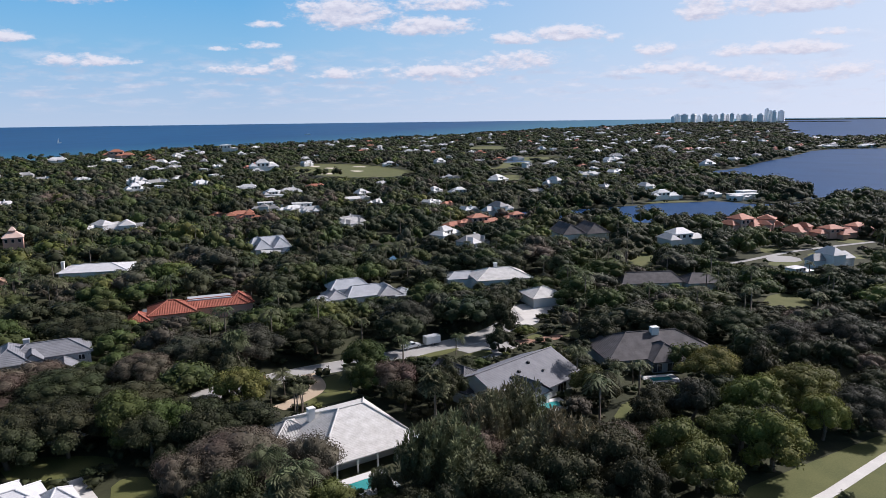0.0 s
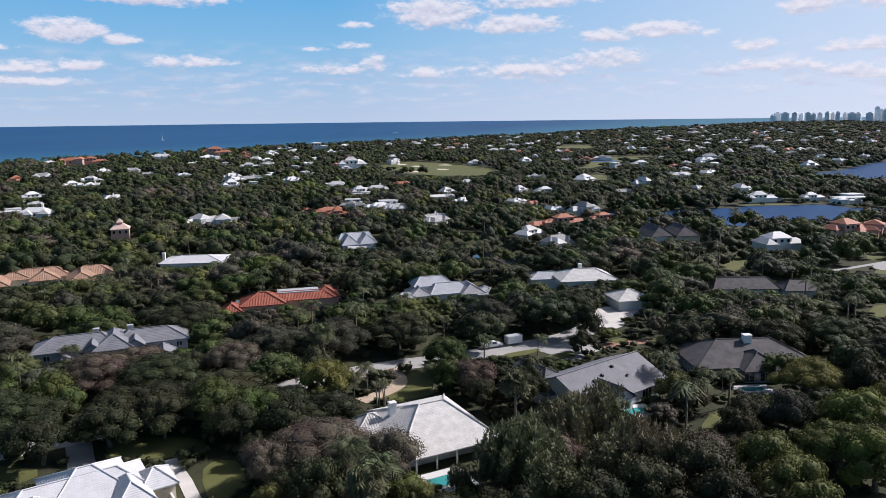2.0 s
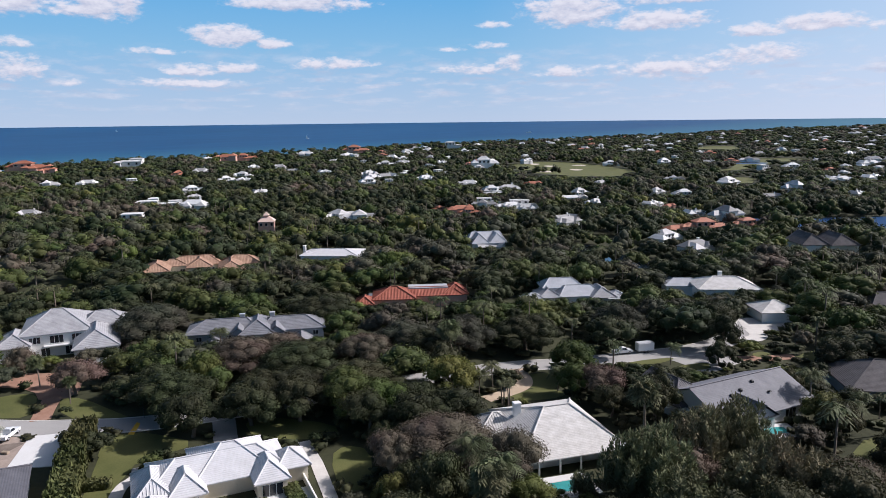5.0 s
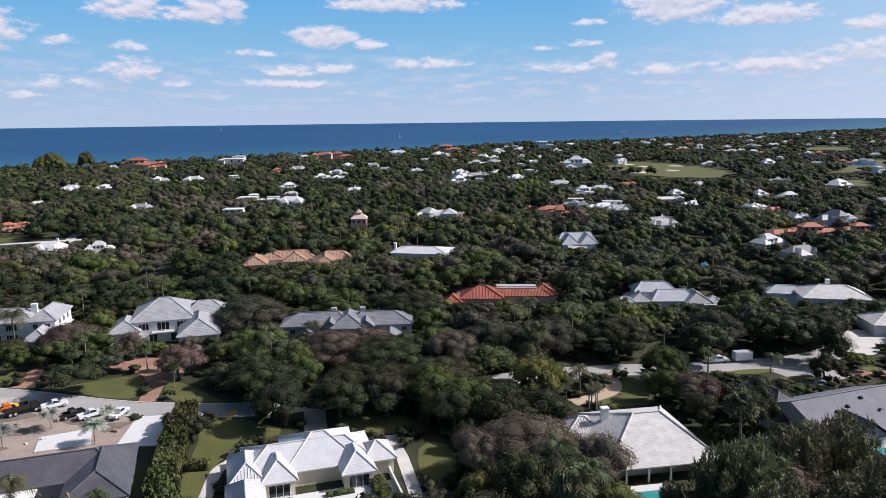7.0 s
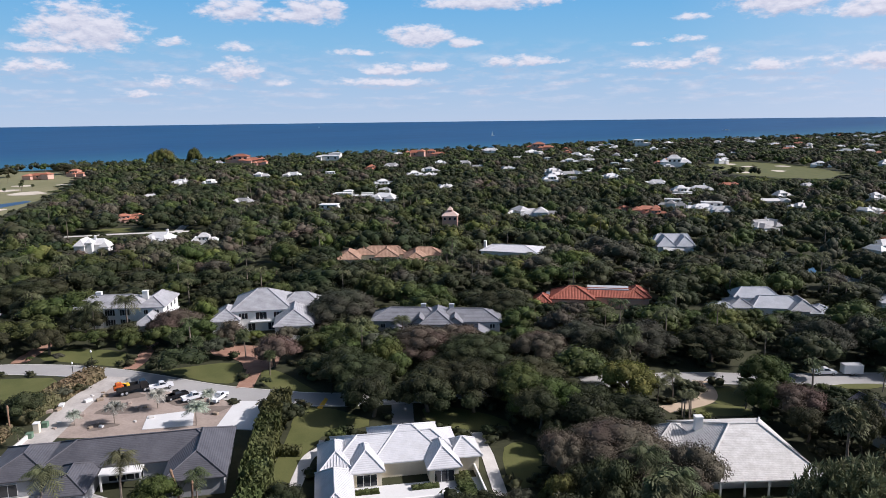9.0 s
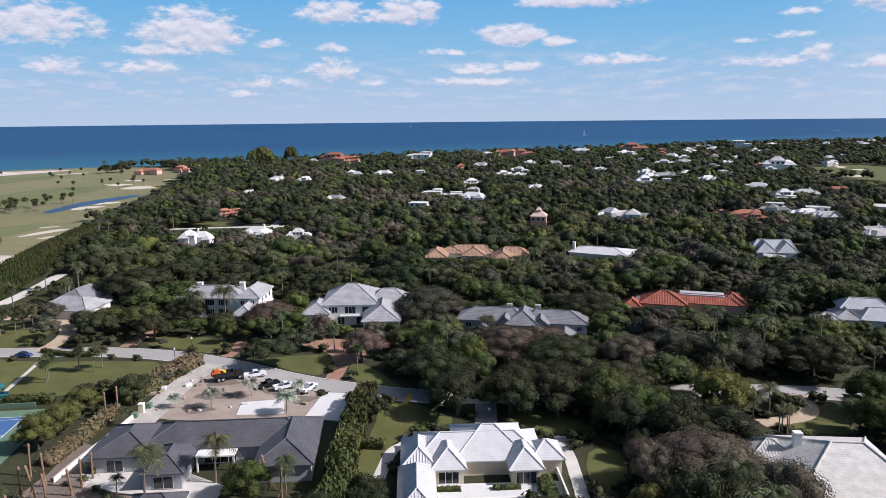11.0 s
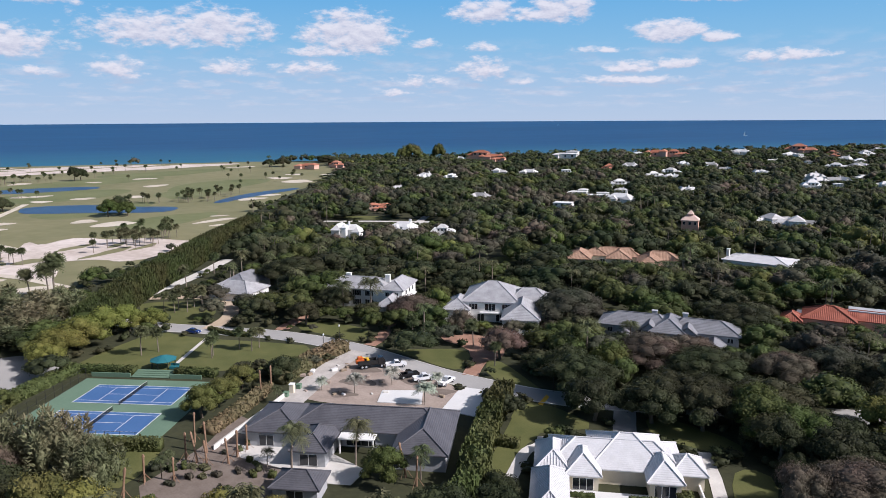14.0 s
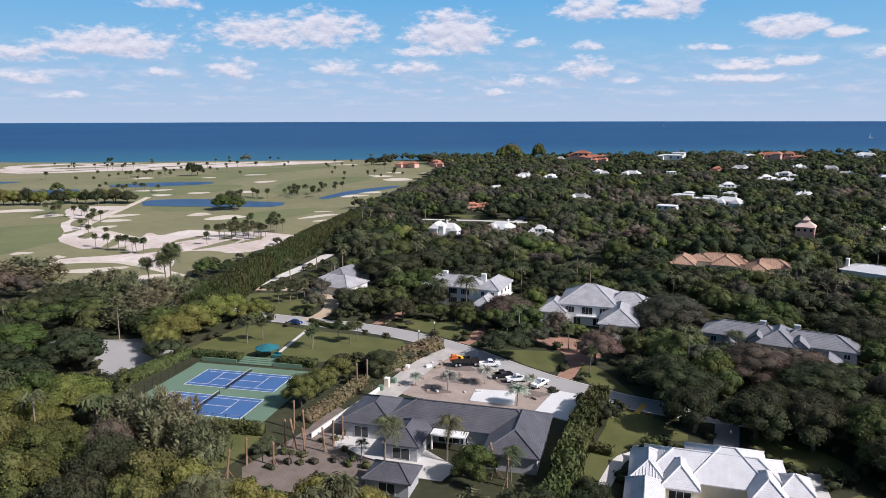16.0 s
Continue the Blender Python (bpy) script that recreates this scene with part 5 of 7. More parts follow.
WHITE_A = [(-304, 639), (-348, 734), (-264, 693), (-164, 589), (-122, 490), (-90, 596), (-13, 376), (108, 365), (161, 563), (213, 550), (120, 628), (163, 790), (126, 754), (29, 708),
           (-626, 446), (-605, 469), (-339, 189), (-328, 221), (-310, 234), (-398, 496), (-471, 638), (-444, 632), (-152, 602)]
WHITE_B = [(-262, 880), (-263, 697), (-108, 476), (-67, 530), (-28, 530), (-7, 596), (-29, 612), (-239, 1071), (-228, 1000), (-614, 476), (-628, 452), (-486, 690), (-352, 523), (-342, 425), (-430, 532),
           (110, 940), (-40, 1010), (-107, 979), (190, 980), (-560, 820), (-780, 1010), (-420, 760), (1, 480), (-200, 640)]
FLATS = [(-338, 901), (-150, 519), (-118, 500), (-376, 439), (-399, 442), (-289, 802), (-318, 771), (-295, 669), (-158, 574), (-563, 602), (-341, 363)]
GREYS = [(-196, 398), (-317, 718), (-91, 331), (-74, 439), (2, 352), (20, 470), (-431, 363), (-594, 564), (-612, 540), (-526, 830), (-212, 402), (-144, 495),
         (-71, 423), (-87, 560), (-84, 689), (-19, 747), (-326, 696), (-619, 548), (-587, 568), (-535, 354), (-477, 786), (58, 600), (80, 660), (-880, 700), (150, 860), (148, 600), (-568, 722)]
REDS = [(-142, 652), (6, 418), (-9, 411), (30, 440), (-429, 263), (-434, 275), (-142, 455), (-167, 466), (-150, 460), 
        (-526, 1169), (-580, 692), (-582, 699), (-764, 1036), (-720, 1060), (-16, 520)]
rng = random.Random(5)
for kind, spots, size in (("white", WHITE_A, 1.0), ("white", WHITE_B, 1.0), ("flat", FLATS, 1.0), ("grey", GREYS, 1.0), ("red", REDS, 0.95)):
    for x, y in spots:
        settle(kind, x, y, rng.uniform(10, 60), size * rng.uniform(0.6, 1.05), rng.choice((3.6, 4.6, 5.4, 6.0)))
for kind, x, y, turn, size, low in (("white", 106, 356, 20, 1.1, 2.0), ("red", 152, 398, 30, 1.1, 4.0), ("red", 168, 402, 60, 1.0, 4.0), ("red", 172, 376, 40, 1.0, 3.5), ("red", 190, 374, 20, 0.9, 4.0), ("red", 208, 384, 35, 0.9, 4.0),
                                    ("flat", 131, 283, 30, 0.6, 3.0), ("grey", 152, 298, 20, 1.0, 3.0), ("white", 150, 553, 15, 0.85, 1.5), ("flat", 160, 560, 40, 0.7, 2.5), ("white", 190, 566, 20, 0.75, 3.0), ("flat", 212, 552, 20, 1.0, 1.5),
                                    ("white", 300, 905, 20, 1.0, 3.5), ("white", 372, 1010, 40, 1.0, 3.5), ("grey", 440, 1110, 40, 1.0, 3.5), ("white", 560, 1270, 30, 1.1, 3.5), ("flat", 690, 1385, 20, 1.3, 3.0), ("flat", 760, 1390, 10, 1.5, 3.0)):
    settle(kind, x, y, turn, size, low)
for kind, x, y, turn, size, low in (("red", -862, 728, 30, 2.0, 1.0), ("red", -838, 735, 40, 1.5, 1.0), ("red", -790, 702, 30, 1.0, 2.0), ("flat", -782, 836, 30, 2.0, 1.0), ("red", -722, 984, 20, 1.8, 1.0), ("red", -700, 1000, 30, 1.5, 1.0), ("red", -626, 1258, 20, 2.0, 1.0), ("flat", -512, 1500, 20, 2.0, 1.0), ("white", -660, 1130, 20, 1.5, 1.5),
                                    ("red", -853, 424, 30, 1.2, 0.5), ("red", -853, 466, 30, 1.2, 0.5)):
    settle(kind, x, y, turn, size, low)
settle("pink", -232, 350, 30, 1.0, 2.5)
settle("white", -262, 905, 20, 1.7, 1.0)
# the settlement thins out towards the horizon
for band, n in ((900, 30), (1200, 46), (1600, 60), (2100, 46), (2700, 24)):
    k = 0
    while k < n:
        x, y = rng.uniform(-0.55, 0.52), rng.uniform(band, band * 1.28)
        x = x * y
        edge = np.interp(y, [p[1] for p in SHORE], [p[0] for p in SHORE]) + 50
        if x < edge or not inside([x], [y], land)[0] or inside([x], [y], LAGOON)[0] or (x > -260 and x < -40 and 850 < y < 1100):
            continue
        settle(rng.choice(("white", "white", "flat", "grey", "grey", "red")), x, y, rng.uniform(0, 90), rng.uniform(0.75, 1.15), 5.6)
        k += 1

# ---- towers on the far shore ----
def tower(x, y, w, d, height, turn):
    e = base("tower_block", x, y, lift(x, y), turn, "hazy pale apartment tower on the far shore", "tower", "towers on the far shore")
    part("body", chamfered(-w / 2, w / 2, -d / 2, d / 2, 0, height, 1.5), M_tower, e)
    part("penthouse", box(-w / 4, w / 4, -d / 4, d / 4, height, height + 5), M_tower, e)
    for k in range(int(height / 9)):
        part("balcony_band", box(-w / 2 - 0.8, w / 2 + 0.8, -d / 2 - 0.8, d / 2 + 0.8, 6 + k * 9, 8.5 + k * 9), M_tower, e)


for a, w, top in ((-15.72, 18, 60), (-16.05, 28, 71), (-16.55, 34, 71), (-17.2, 24, 71), (-17.62, 20, 64), (-18.0, 24, 71), (-18.35, 18, 67), (-18.75, 22, 68), (-19.25, 20, 72), (-19.6, 18, 67), (-19.87, 20, 72), (-20.3, 12, 67),
                  (-20.7, 34, 67), (-21.1, 26, 67), (-21.8, 30, 67), (-22.2, 18, 94), (-22.45, 14, 82), (-22.68, 16, 82), (-23.15, 32, 82)):
    d = 4120 + 50 * math.sin(a * 7)
    tower(-d * math.sin(radians(a)), d * math.cos(radians(a)), w, 24, top - lift(0, d), a + 20 * math.sin(a * 3))

# ---- trees ----
def raw_mesh(name, verts, tris, mat):
    """A mesh straight from arrays of vertices and triangles."""
    me = bpy.data.meshes.new(name)
    me.vertices.add(len(verts))
    me.vertices.foreach_set("co", np.asarray(verts, np.float32).ravel())
    n = len(tris)
    me.loops.add(3 * n)
    me.loops.foreach_set("vertex_index", np.asarray(tris, np.int32).ravel())
    me.polygons.add(n)
    me.polygons.foreach_set("loop_start", np.arange(0, 3 * n, 3, dtype=np.int32))
    me.polygons.foreach_set("use_smooth", np.ones(n, bool))
    me.materials.append(mat)
    me.update(calc_edges=True)
    return me


def sprays(rs, spots, outward, size, flat=1.1):
    """Small leafy sprays at the spots; outward: their rough facing."""
    n = len(spots)
    normal = outward * flat + rs.normal(size=(n, 3)) * 0.5
    normal /= np.linalg.norm(normal, axis=1)[:, None] + 1e-9
    a = np.cross(normal, rs.normal(size=(n, 3)))
    a /= np.linalg.norm(a, axis=1)[:, None] + 1e-9
    b = np.cross(normal, a)
    s = size * rs.uniform(0.6, 1.35, (n, 1))
    bend = normal * s * rs.uniform(-0.2, 0.2, (n, 1))
    v = np.stack([spots - a * s - b * s * 0.45, spots + a * s - b * s * 0.45 + bend, spots + b * s * 0.95 - bend], 1).reshape(-1, 3)
    return v, np.arange(3 * n).reshape(-1, 3)


def ico(level):
    bm = bmesh.new()
    bmesh.ops.create_icosphere(bm, subdivisions=level, radius=1.0)
    bm.verts.ensure_lookup_table()
    out = np.array([v.co[:] for v in bm.verts]), np.array([[v.index for v in f.verts] for f in bm.faces])
    bm.free()
    return out


ICO1, ICO2 = ico(1), ico(2)


def merge(pieces):
    vs, ts, n = [], [], 0
    for v, t in pieces:
        vs.append(v)
        ts.append(t + n)
        n += len(v)
    return np.concatenate(vs), np.concatenate(ts)


def crown(seed, lobes, spray_count, size, tall=0.75, loose=0.05, swell=1.0):
    """A crown about the origin of radius 1: broad lobes merged into an uneven dome under fine sprays. tall: its height against its width."""
    rs = np.random.RandomState(seed)
    centres, radii = [], []
    for k in range(lobes):
        w = k * 2.399963 + rs.uniform(-0.35, 0.35)
        q = math.sqrt((k + 0.5) / lobes) * 0.76 * rs.uniform(0.85, 1.08)
        centres.append((q * math.cos(w), q * math.sin(w), (0.30 - 0.85 * q * q + rs.uniform(-0.10, 0.10)) * tall))
        radii.append(rs.uniform(0.95, 1.35) * swell * (1.1 - 0.30 * q) * 1.15 / math.sqrt(lobes + 2))
    centres, radii = np.array(centres), np.array(radii)
    deep = np.array([1, 1, 0.80])
    pieces = []
    for c, r in zip(centres, radii):
        v = ICO1[0] * (r * 0.80) * (1 + rs.uniform(-0.10, 0.10, (len(ICO1[0]), 1))) * deep
        pieces.append((v + c, ICO1[1]))
    n = spray_count * 4
    which = rs.choice(lobes, n, p=radii ** 2 / (radii ** 2).sum())
    d = rs.normal(size=(n, 3))
    d[:, 2] = np.abs(d[:, 2]) - 0.30
    d /= np.linalg.norm(d, axis=1)[:, None]
    spots = centres[which] + d * radii[which][:, None] * (rs.uniform(0.84, 1.05, (n, 1)) + rs.normal(0, loose, (n, 1))) * deep
    # only the outer skin of the merged lobes carries leaves
    away = np.linalg.norm((spots[:, None, :] - centres[None]) / deep, axis=2) / radii[None]
    skin = np.where(away.min(1) > 0.80)[0][:spray_count]
    pieces.append(sprays(rs, spots[skin], d[skin] + [0, 0, 0.15], size))
    return merge(pieces)


def pine_crown(seed, count):
    """Feathery upright growth: many rising plumes of drooping needles. Height 1, radius about 0.35."""
    rs = np.random.RandomState(seed)
    pieces = []
    for k in range(11):
        w, q = k * 2.4, math.sqrt((k + 0.3) / 11) * 0.30
        top = 1.0 - q * 1.4 + rs.uniform(-0.08, 0.06)
        foot = np.array([q * math.cos(w), q * math.sin(w), 0.05])
        n = count // 11
        h = rs.uniform(0.0, 1.0, n) ** 0.8
        rad = (0.02 + 0.15 * (1 - h) ** 0.7) * rs.uniform(0.4, 1.0, n)
        an = rs.uniform(0, math.tau, n)
        out = np.stack([np.cos(an), np.sin(an), np.full(n, 0.3)], 1)
        spots = foot + np.stack([rad * np.cos(an) + q * 0.25 * h * math.cos(w), rad * np.sin(an) + q * 0.25 * h * math.sin(w), 0.12 + h * (top - 0.12)], 1)
        s = 0.034
        tip = spots + out * [s * 1.1, s * 1.1, 0] + np.stack([np.zeros(n), np.zeros(n), rs.uniform(-0.02, 0.085, n)], 1)
        side = np.cross(out, rs.normal(size=(n, 3)))
        side /= np.linalg.norm(side, axis=1)[:, None]
        v = np.stack([spots - side * s * 0.30, spots + side * s * 0.30, tip + side * s * 0.12, tip - side * s * 0.12], 1).reshape(-1, 3)
        i = np.arange(n)[:, None] * 4
        pieces.append((v, np.concatenate([i + [0, 1, 2], i + [0, 2, 3]])))
        core = ICO1[0] * [0.07, 0.07, (top - 0.2) * 0.45] + foot + [0, 0, top * 0.5]
        pieces.append((core, ICO1[1]))
    return merge(pieces)


def frond_head(seed, fronds, length, droop, leaflets=9, round_head=False):
    """A palm's head about the origin: arching fronds with leaflets on both sides of the rib."""
    rs = np.random.RandomState(seed)
    v, t = [], []
    for k in range(fronds):
        w = k * 2.399963
        rise = rs.uniform(-0.35, 1.15) if not round_head else rs.uniform(-0.9, 1.35)
        L = length * rs.uniform(0.8, 1.1)
        out, side = np.array([math.cos(w), math.sin(w), 0]), np.array([-math.sin(w), math.cos(w), 0])
        rib = []
        for s in np.linspace(0, 1, leaflets + 1):
            rib.append(out * L * s * math.cos(rise) + np.array([0, 0, L * s * math.sin(rise) - droop * L * s * s * (1.0 + 0.3 * rise)]))
        for i in range(leaflets):
            p, q = rib[i], rib[i + 1]
            s = (i + 0.6) / leaflets
            wide = L * 0.21 * math.sin(math.pi * min(1, 0.18 + 0.80 * s)) * (2.1 if round_head else 1.75)
            for sg in (-1, 1):
                hang = np.array([0, 0, -wide * rs.uniform(0.35, 0.9)])
                tip = p * 0.3 + q * 0.7 + side * sg * wide + out * wide * 0.5 + hang
                n = len(v)
                v += [p, p * 0.25 + q * 0.75, tip]
                t.append((n, n + 1, n + 2) if sg > 0 else (n + 1, n, n + 2))
    if round_head:                      # the dense heart of the head
        t = t + [tuple(int(i) + len(v) for i in f) for f in ICO1[1]]
        v = v + [p * length * 0.50 for p in ICO1[0]]
    return np.array(v), np.array(t)


def limbs(seed, height, spread, thick):
    rs = random.Random(seed)
    fork = height * 0.42
    shapes = [tube([(0, 0, -0.3), (0.1, 0, fork * 0.5), (0, 0.1, fork)], [thick, thick * 0.8, thick * 0.7])]
    for k in range(5):
        w = k * math.tau / 5 + rs.uniform(-0.4, 0.4)
        r = spread * rs.uniform(0.30, 0.52)
        shapes.append(tube([(0, 0.1, fork * 0.9), (r * 0.4 * math.cos(w), r * 0.4 * math.sin(w), fork + height * 0.16), (r * math.cos(w), r * math.sin(w), height * rs.uniform(0.58, 0.72))],
                           [thick * 0.55, thick * 0.4, thick * 0.12], 5))
    return join(shapes)


TREE_LABEL = {"oak": "spreading dark green broadleaf tree", "bright": "broad tree with fresh green leaves", "yellow": "tree with yellowish green leaves",
              "brown": "half-bare tree with grey-brown twigs", "grey": "tree with dull dusty green leaves", "dome": "dense rounded dark green tree",
              "pine": "feathery Australian pine with drooping needles", "coconut": "coconut palm with arching fronds", "sabal": "cabbage palm with a round head of fronds",
              "silver": "young silvery date palm on bare ground", "royal": "tall palm with a slender trunk"}
LEAF = {"oak": M_oak, "bright": M_bright, "yellow": M_yellow, "brown": M_brown, "grey": M_grey, "dome": M_dome, "pine": M_pine}
CROWNS = {}
for kind, lobes, count, size, tall, loose in (("oak", 15, 3600, 0.025, 0.95, 0.06), ("bright", 16, 3600, 0.025, 0.95, 0.06), ("yellow", 14, 3400, 0.026, 1.0, 0.08), ("brown", 13, 4400, 0.020, 0.90, 0.11),
                                              ("grey", 14, 3600, 0.025, 0.95, 0.08), ("dome", 18, 4000, 0.024, 1.05, 0.05)):
    CROWNS[kind] = ([crown(11 * k + lobes, lobes, count, size, tall, loose) for k in range(3)] + [crown(11 * k + lobes + 5, 9, count // 2, size * 1.35, tall, loose) for k in range(2)]
                    + [crown(17 * k + lobes, lobes * 2, int(count * 2.3), size * 0.70, tall * 0.85, loose * 0.8) for k in range(2)])
CROWNS["pine"] = [pine_crown(40 + k, 3600) for k in range(2)]
MODELS = {}


PALMS = ("coconut", "sabal", "royal", "silver")


def model(kind, variant):
    """The first tree of its kind and form; the rest are copies of it."""
    key = kind, variant
    if key in MODELS:
        return MODELS[key]
    e = base("tree" if kind not in PALMS else "palm_tree", 0, 0, -500, 0, TREE_LABEL[kind], "tree" if kind not in PALMS else "palm", kind + " trees")
    if kind in PALMS:
        rs = random.Random(variant)
        lean = rs.uniform(-0.06, 0.06)
        part("trunk", tube([(0, 0, -0.2), (lean * 0.4, 0, 0.4), (lean, lean, 0.86)], [0.024, 0.019, 0.015], 6), M_palmbark, e)
        v, t = {"coconut": lambda: frond_head(3 + variant, 22, 0.42, 0.55, 11), "sabal": lambda: frond_head(30 + variant, 90, 0.30, 0.24, 5, True), "silver": lambda: frond_head(80 + variant, 40, 0.62, 0.40, 9), "royal": lambda: frond_head(60 + variant, 14, 0.26, 0.5)}[kind]()
        part("crown", raw_mesh("crown", v + [lean, lean, 0.86], t, M_silver if kind == "silver" else M_palm), M_silver if kind == "silver" else M_palm, e)
    elif kind == "pine":
        part("trunk", tube([(0, 0, -0.02), (0, 0, 0.7)], [0.016, 0.006]), M_bark, e)
        v, t = CROWNS["pine"][variant]
        part("crown", raw_mesh("crown", v, t, M_pine), M_pine, e)
    else:
        part("trunk", limbs(variant, 1.0, 0.6, 0.05), M_bark, e)
        v, t = CROWNS[kind][variant]
        part("crown", raw_mesh("crown", v * [0.75, 0.75, 0.80] + [0, 0, 0.52], t, LEAF[kind]), LEAF[kind], e)
    MODELS[key] = e
    return e


TREE_SPOTS = []
fresh = set()


def plant(kind, x, y, height, width, turn=0.0, variant=0):
    """One tree; models are 1 high, palms and pines about 0.5 wide, other crowns 1.5 wide."""
    if width and width > 8.5 and kind not in ("pine", "dome") and math.hypot(x, y) < 420:        # broad crowns have more and finer limbs
        variant = 5 + variant % 2
    m = model(kind, variant)
    ob = m if (kind, variant) not in fresh else copy_thing(m, pose(0, 0, 0))
    fresh.add((kind, variant))
    w = height if width is None else width / (0.75 if kind not in ("pine",) else 0.36)
    ob.matrix_basis = pose(x, y, 0, 0, 0, turn) @ Matrix.Diagonal((w, w, height, 1))
    TREE_SPOTS.append((x, y, (width or height * 0.3)))


# ---- hedges ----
def hedge(line, width, height, mat, label, fine=0.30, upright=0.0, seed=1, per=9.0, name="hedge"):
    """A clipped or loose hedge along a line: an uneven solid body under leafy sprays."""
    rs = np.random.RandomState(seed)
    pieces = []
    line = smooth_line([tuple(p) for p in line], 1)
    for (x, y), (u, v) in zip(line, line[1:]):
        L = math.hypot(u - x, v - y)
        dx, dy = (u - x) / L, (v - y) / L
        n = max(2, int(L / 1.2))
        ring = []
        for k in range(n + 1):
            s = k / n * L
            w, hh = width / 2 * rs.uniform(0.85, 0.98), height * rs.uniform(0.9, 0.97)
            ring.append([(x + dx * s - dy * a, y + dy * s + dx * a, z) for a, z in ((-w, 0), (-w, hh * 0.85), (-w * 0.7, hh), (w * 0.7, hh), (w, hh * 0.85), (w, 0))])
        rv, rf = loft(ring)
        pieces.append((np.array(rv), np.array([(f[0], f[i], f[i + 1]) for f in rf for i in range(1, len(f) - 1)])))
        m = int(L * (width + 2 * height) * per)
        s, side = rs.uniform(0, L, m), rs.uniform(-height, height + width, m)
        a = np.where(side < 0, -width / 2, np.where(side > width, width / 2, side - width / 2))
        z = np.where(side < 0, height + side, np.where(side > width, height - (side - width), height))
        a, z = a + rs.normal(0, 0.10, m) * width * 0.3, np.maximum(z + rs.normal(0, 0.06, m) * height * 0.6, 0.1)
        out = np.stack([-dy * np.sign(a) * (side < 0) + -dy * np.sign(a) * (side > width), dx * np.sign(a) * ((side < 0) | (side > width)), ((side >= 0) & (side <= width)) * 1.0 + 0.25], 1)
        spots = np.stack([x + dx * s - dy * a, y + dy * s + dx * a, z], 1)
        vv, tt = sprays(rs, spots, out, fine, 0.9)
        if upright:
            vv = vv.reshape(-1, 3, 3)
            mid = vv.mean(1, keepdims=True)
            vv = (mid + (vv - mid) * [0.8, 0.8, 1 + upright]).reshape(-1, 3)
        pieces.append((vv, tt))
    v, t = merge(pieces)
    return tagged(new(name, raw_mesh(name, v, t, mat)), label, "hedge")


hedge([(-226, 38), (-268, 62), (-302, 88), (-345, 118), (-395, 160)], 8.0, 9.0, M_tallhedge, "tall clipped dark green hedge along the golf course", 0.30, 1.6, 2, 10.0)
hedge([(-170, 93), (-164.5, 80), (-157, 67.5)], 4.6, 3.0, M_dry, "loose reddish-brown hedge beside the track", 0.42, 0, 3, 6)
hedge([(-115, 104.5), (-110, 97.5), (-103.5, 89)], 4.0, 5.0, M_tallhedge, "tall loose hedge between two gardens", 0.42, 0.9, 4, 7)
hedge([(-103.5, 89.5), (-97.5, 82), (-91, 74.5)], 4.4, 4.0, M_hedge, "leafy screen of shrubs between two gardens", 0.42, 0.9, 16, 7)
hedge([(-92, 78), (-86, 70), (-82, 64)], 3.8, 5.2, M_hedge, "bushy screen planting beside the lawn", 0.42, 0.9, 17, 7)
hedge([(-102, 86.5), (-95.5, 90.8)], 1.8, 1.7, M_hedge, "low clipped hedge across a lawn", 0.28, 0, 5, 10)
hedge([(-196.5, 31), (-186.3, 41.6)], 2.2, 1.9, M_hedge, "clipped hedge on the bank above the courts", 0.28, 0, 6, 9)
hedge([(-179.2, 49.6), (-171.5, 57.5)], 2.2, 1.9, M_hedge, "clipped hedge on the bank beside the steps", 0.28, 0, 7, 9)
hedge([(-173, 5), (-184, 14), (-190, 21), (-197, 30)], 3.0, 2.6, M_hedge, "hedge along the court fence", 0.32, 0, 8, 8)
hedge([(-159, 10), (-148, 22), (-138, 34.5)], 2.2, 2.4, M_hedge, "clipped hedge at the near end of the courts", 0.3, 0, 9, 9)
hedge([(-213, 70), (-203, 73), (-198, 78)], 1.4, 1.2, M_hedge, "low hedge along the street", 0.28, 0, 10, 9)
hedge([(86, 302), (96, 290), (106, 276), (119, 266), (130, 254)], 3.0, 6.0, M_hedge, "tall dark clipped hedge round a garden", 0.5, 0, 11, 4)
hedge([(150, 374), (156, 364), (163, 354)], 3.0, 5.0, M_hedge, "tall clipped hedge beside a red-roofed house", 0.5, 0, 18, 4)
hedge([(-78.2, 83.5), (-73.6, 87.8)], 1.1, 0.8, M_hedge, "low planter hedge on the terrace", 0.18, 0, 12, 16)
hedge([(-69.5, 91.8), (-66, 95.2)], 1.1, 0.8, M_hedge, "low planter hedge beside the windows", 0.18, 0, 13, 16)
hedge([(-64.5, 100), (-57.5, 93)], 2.6, 1.5, M_hedge, "clipped garden hedge beside the path", 0.25, 0, 14, 10)
hedge([(-155, 64), (-147, 55), (-139, 44)], 3.0, 2.0, M_dry, "scrubby dry hedge along the boundary", 0.35, 0, 15, 6)

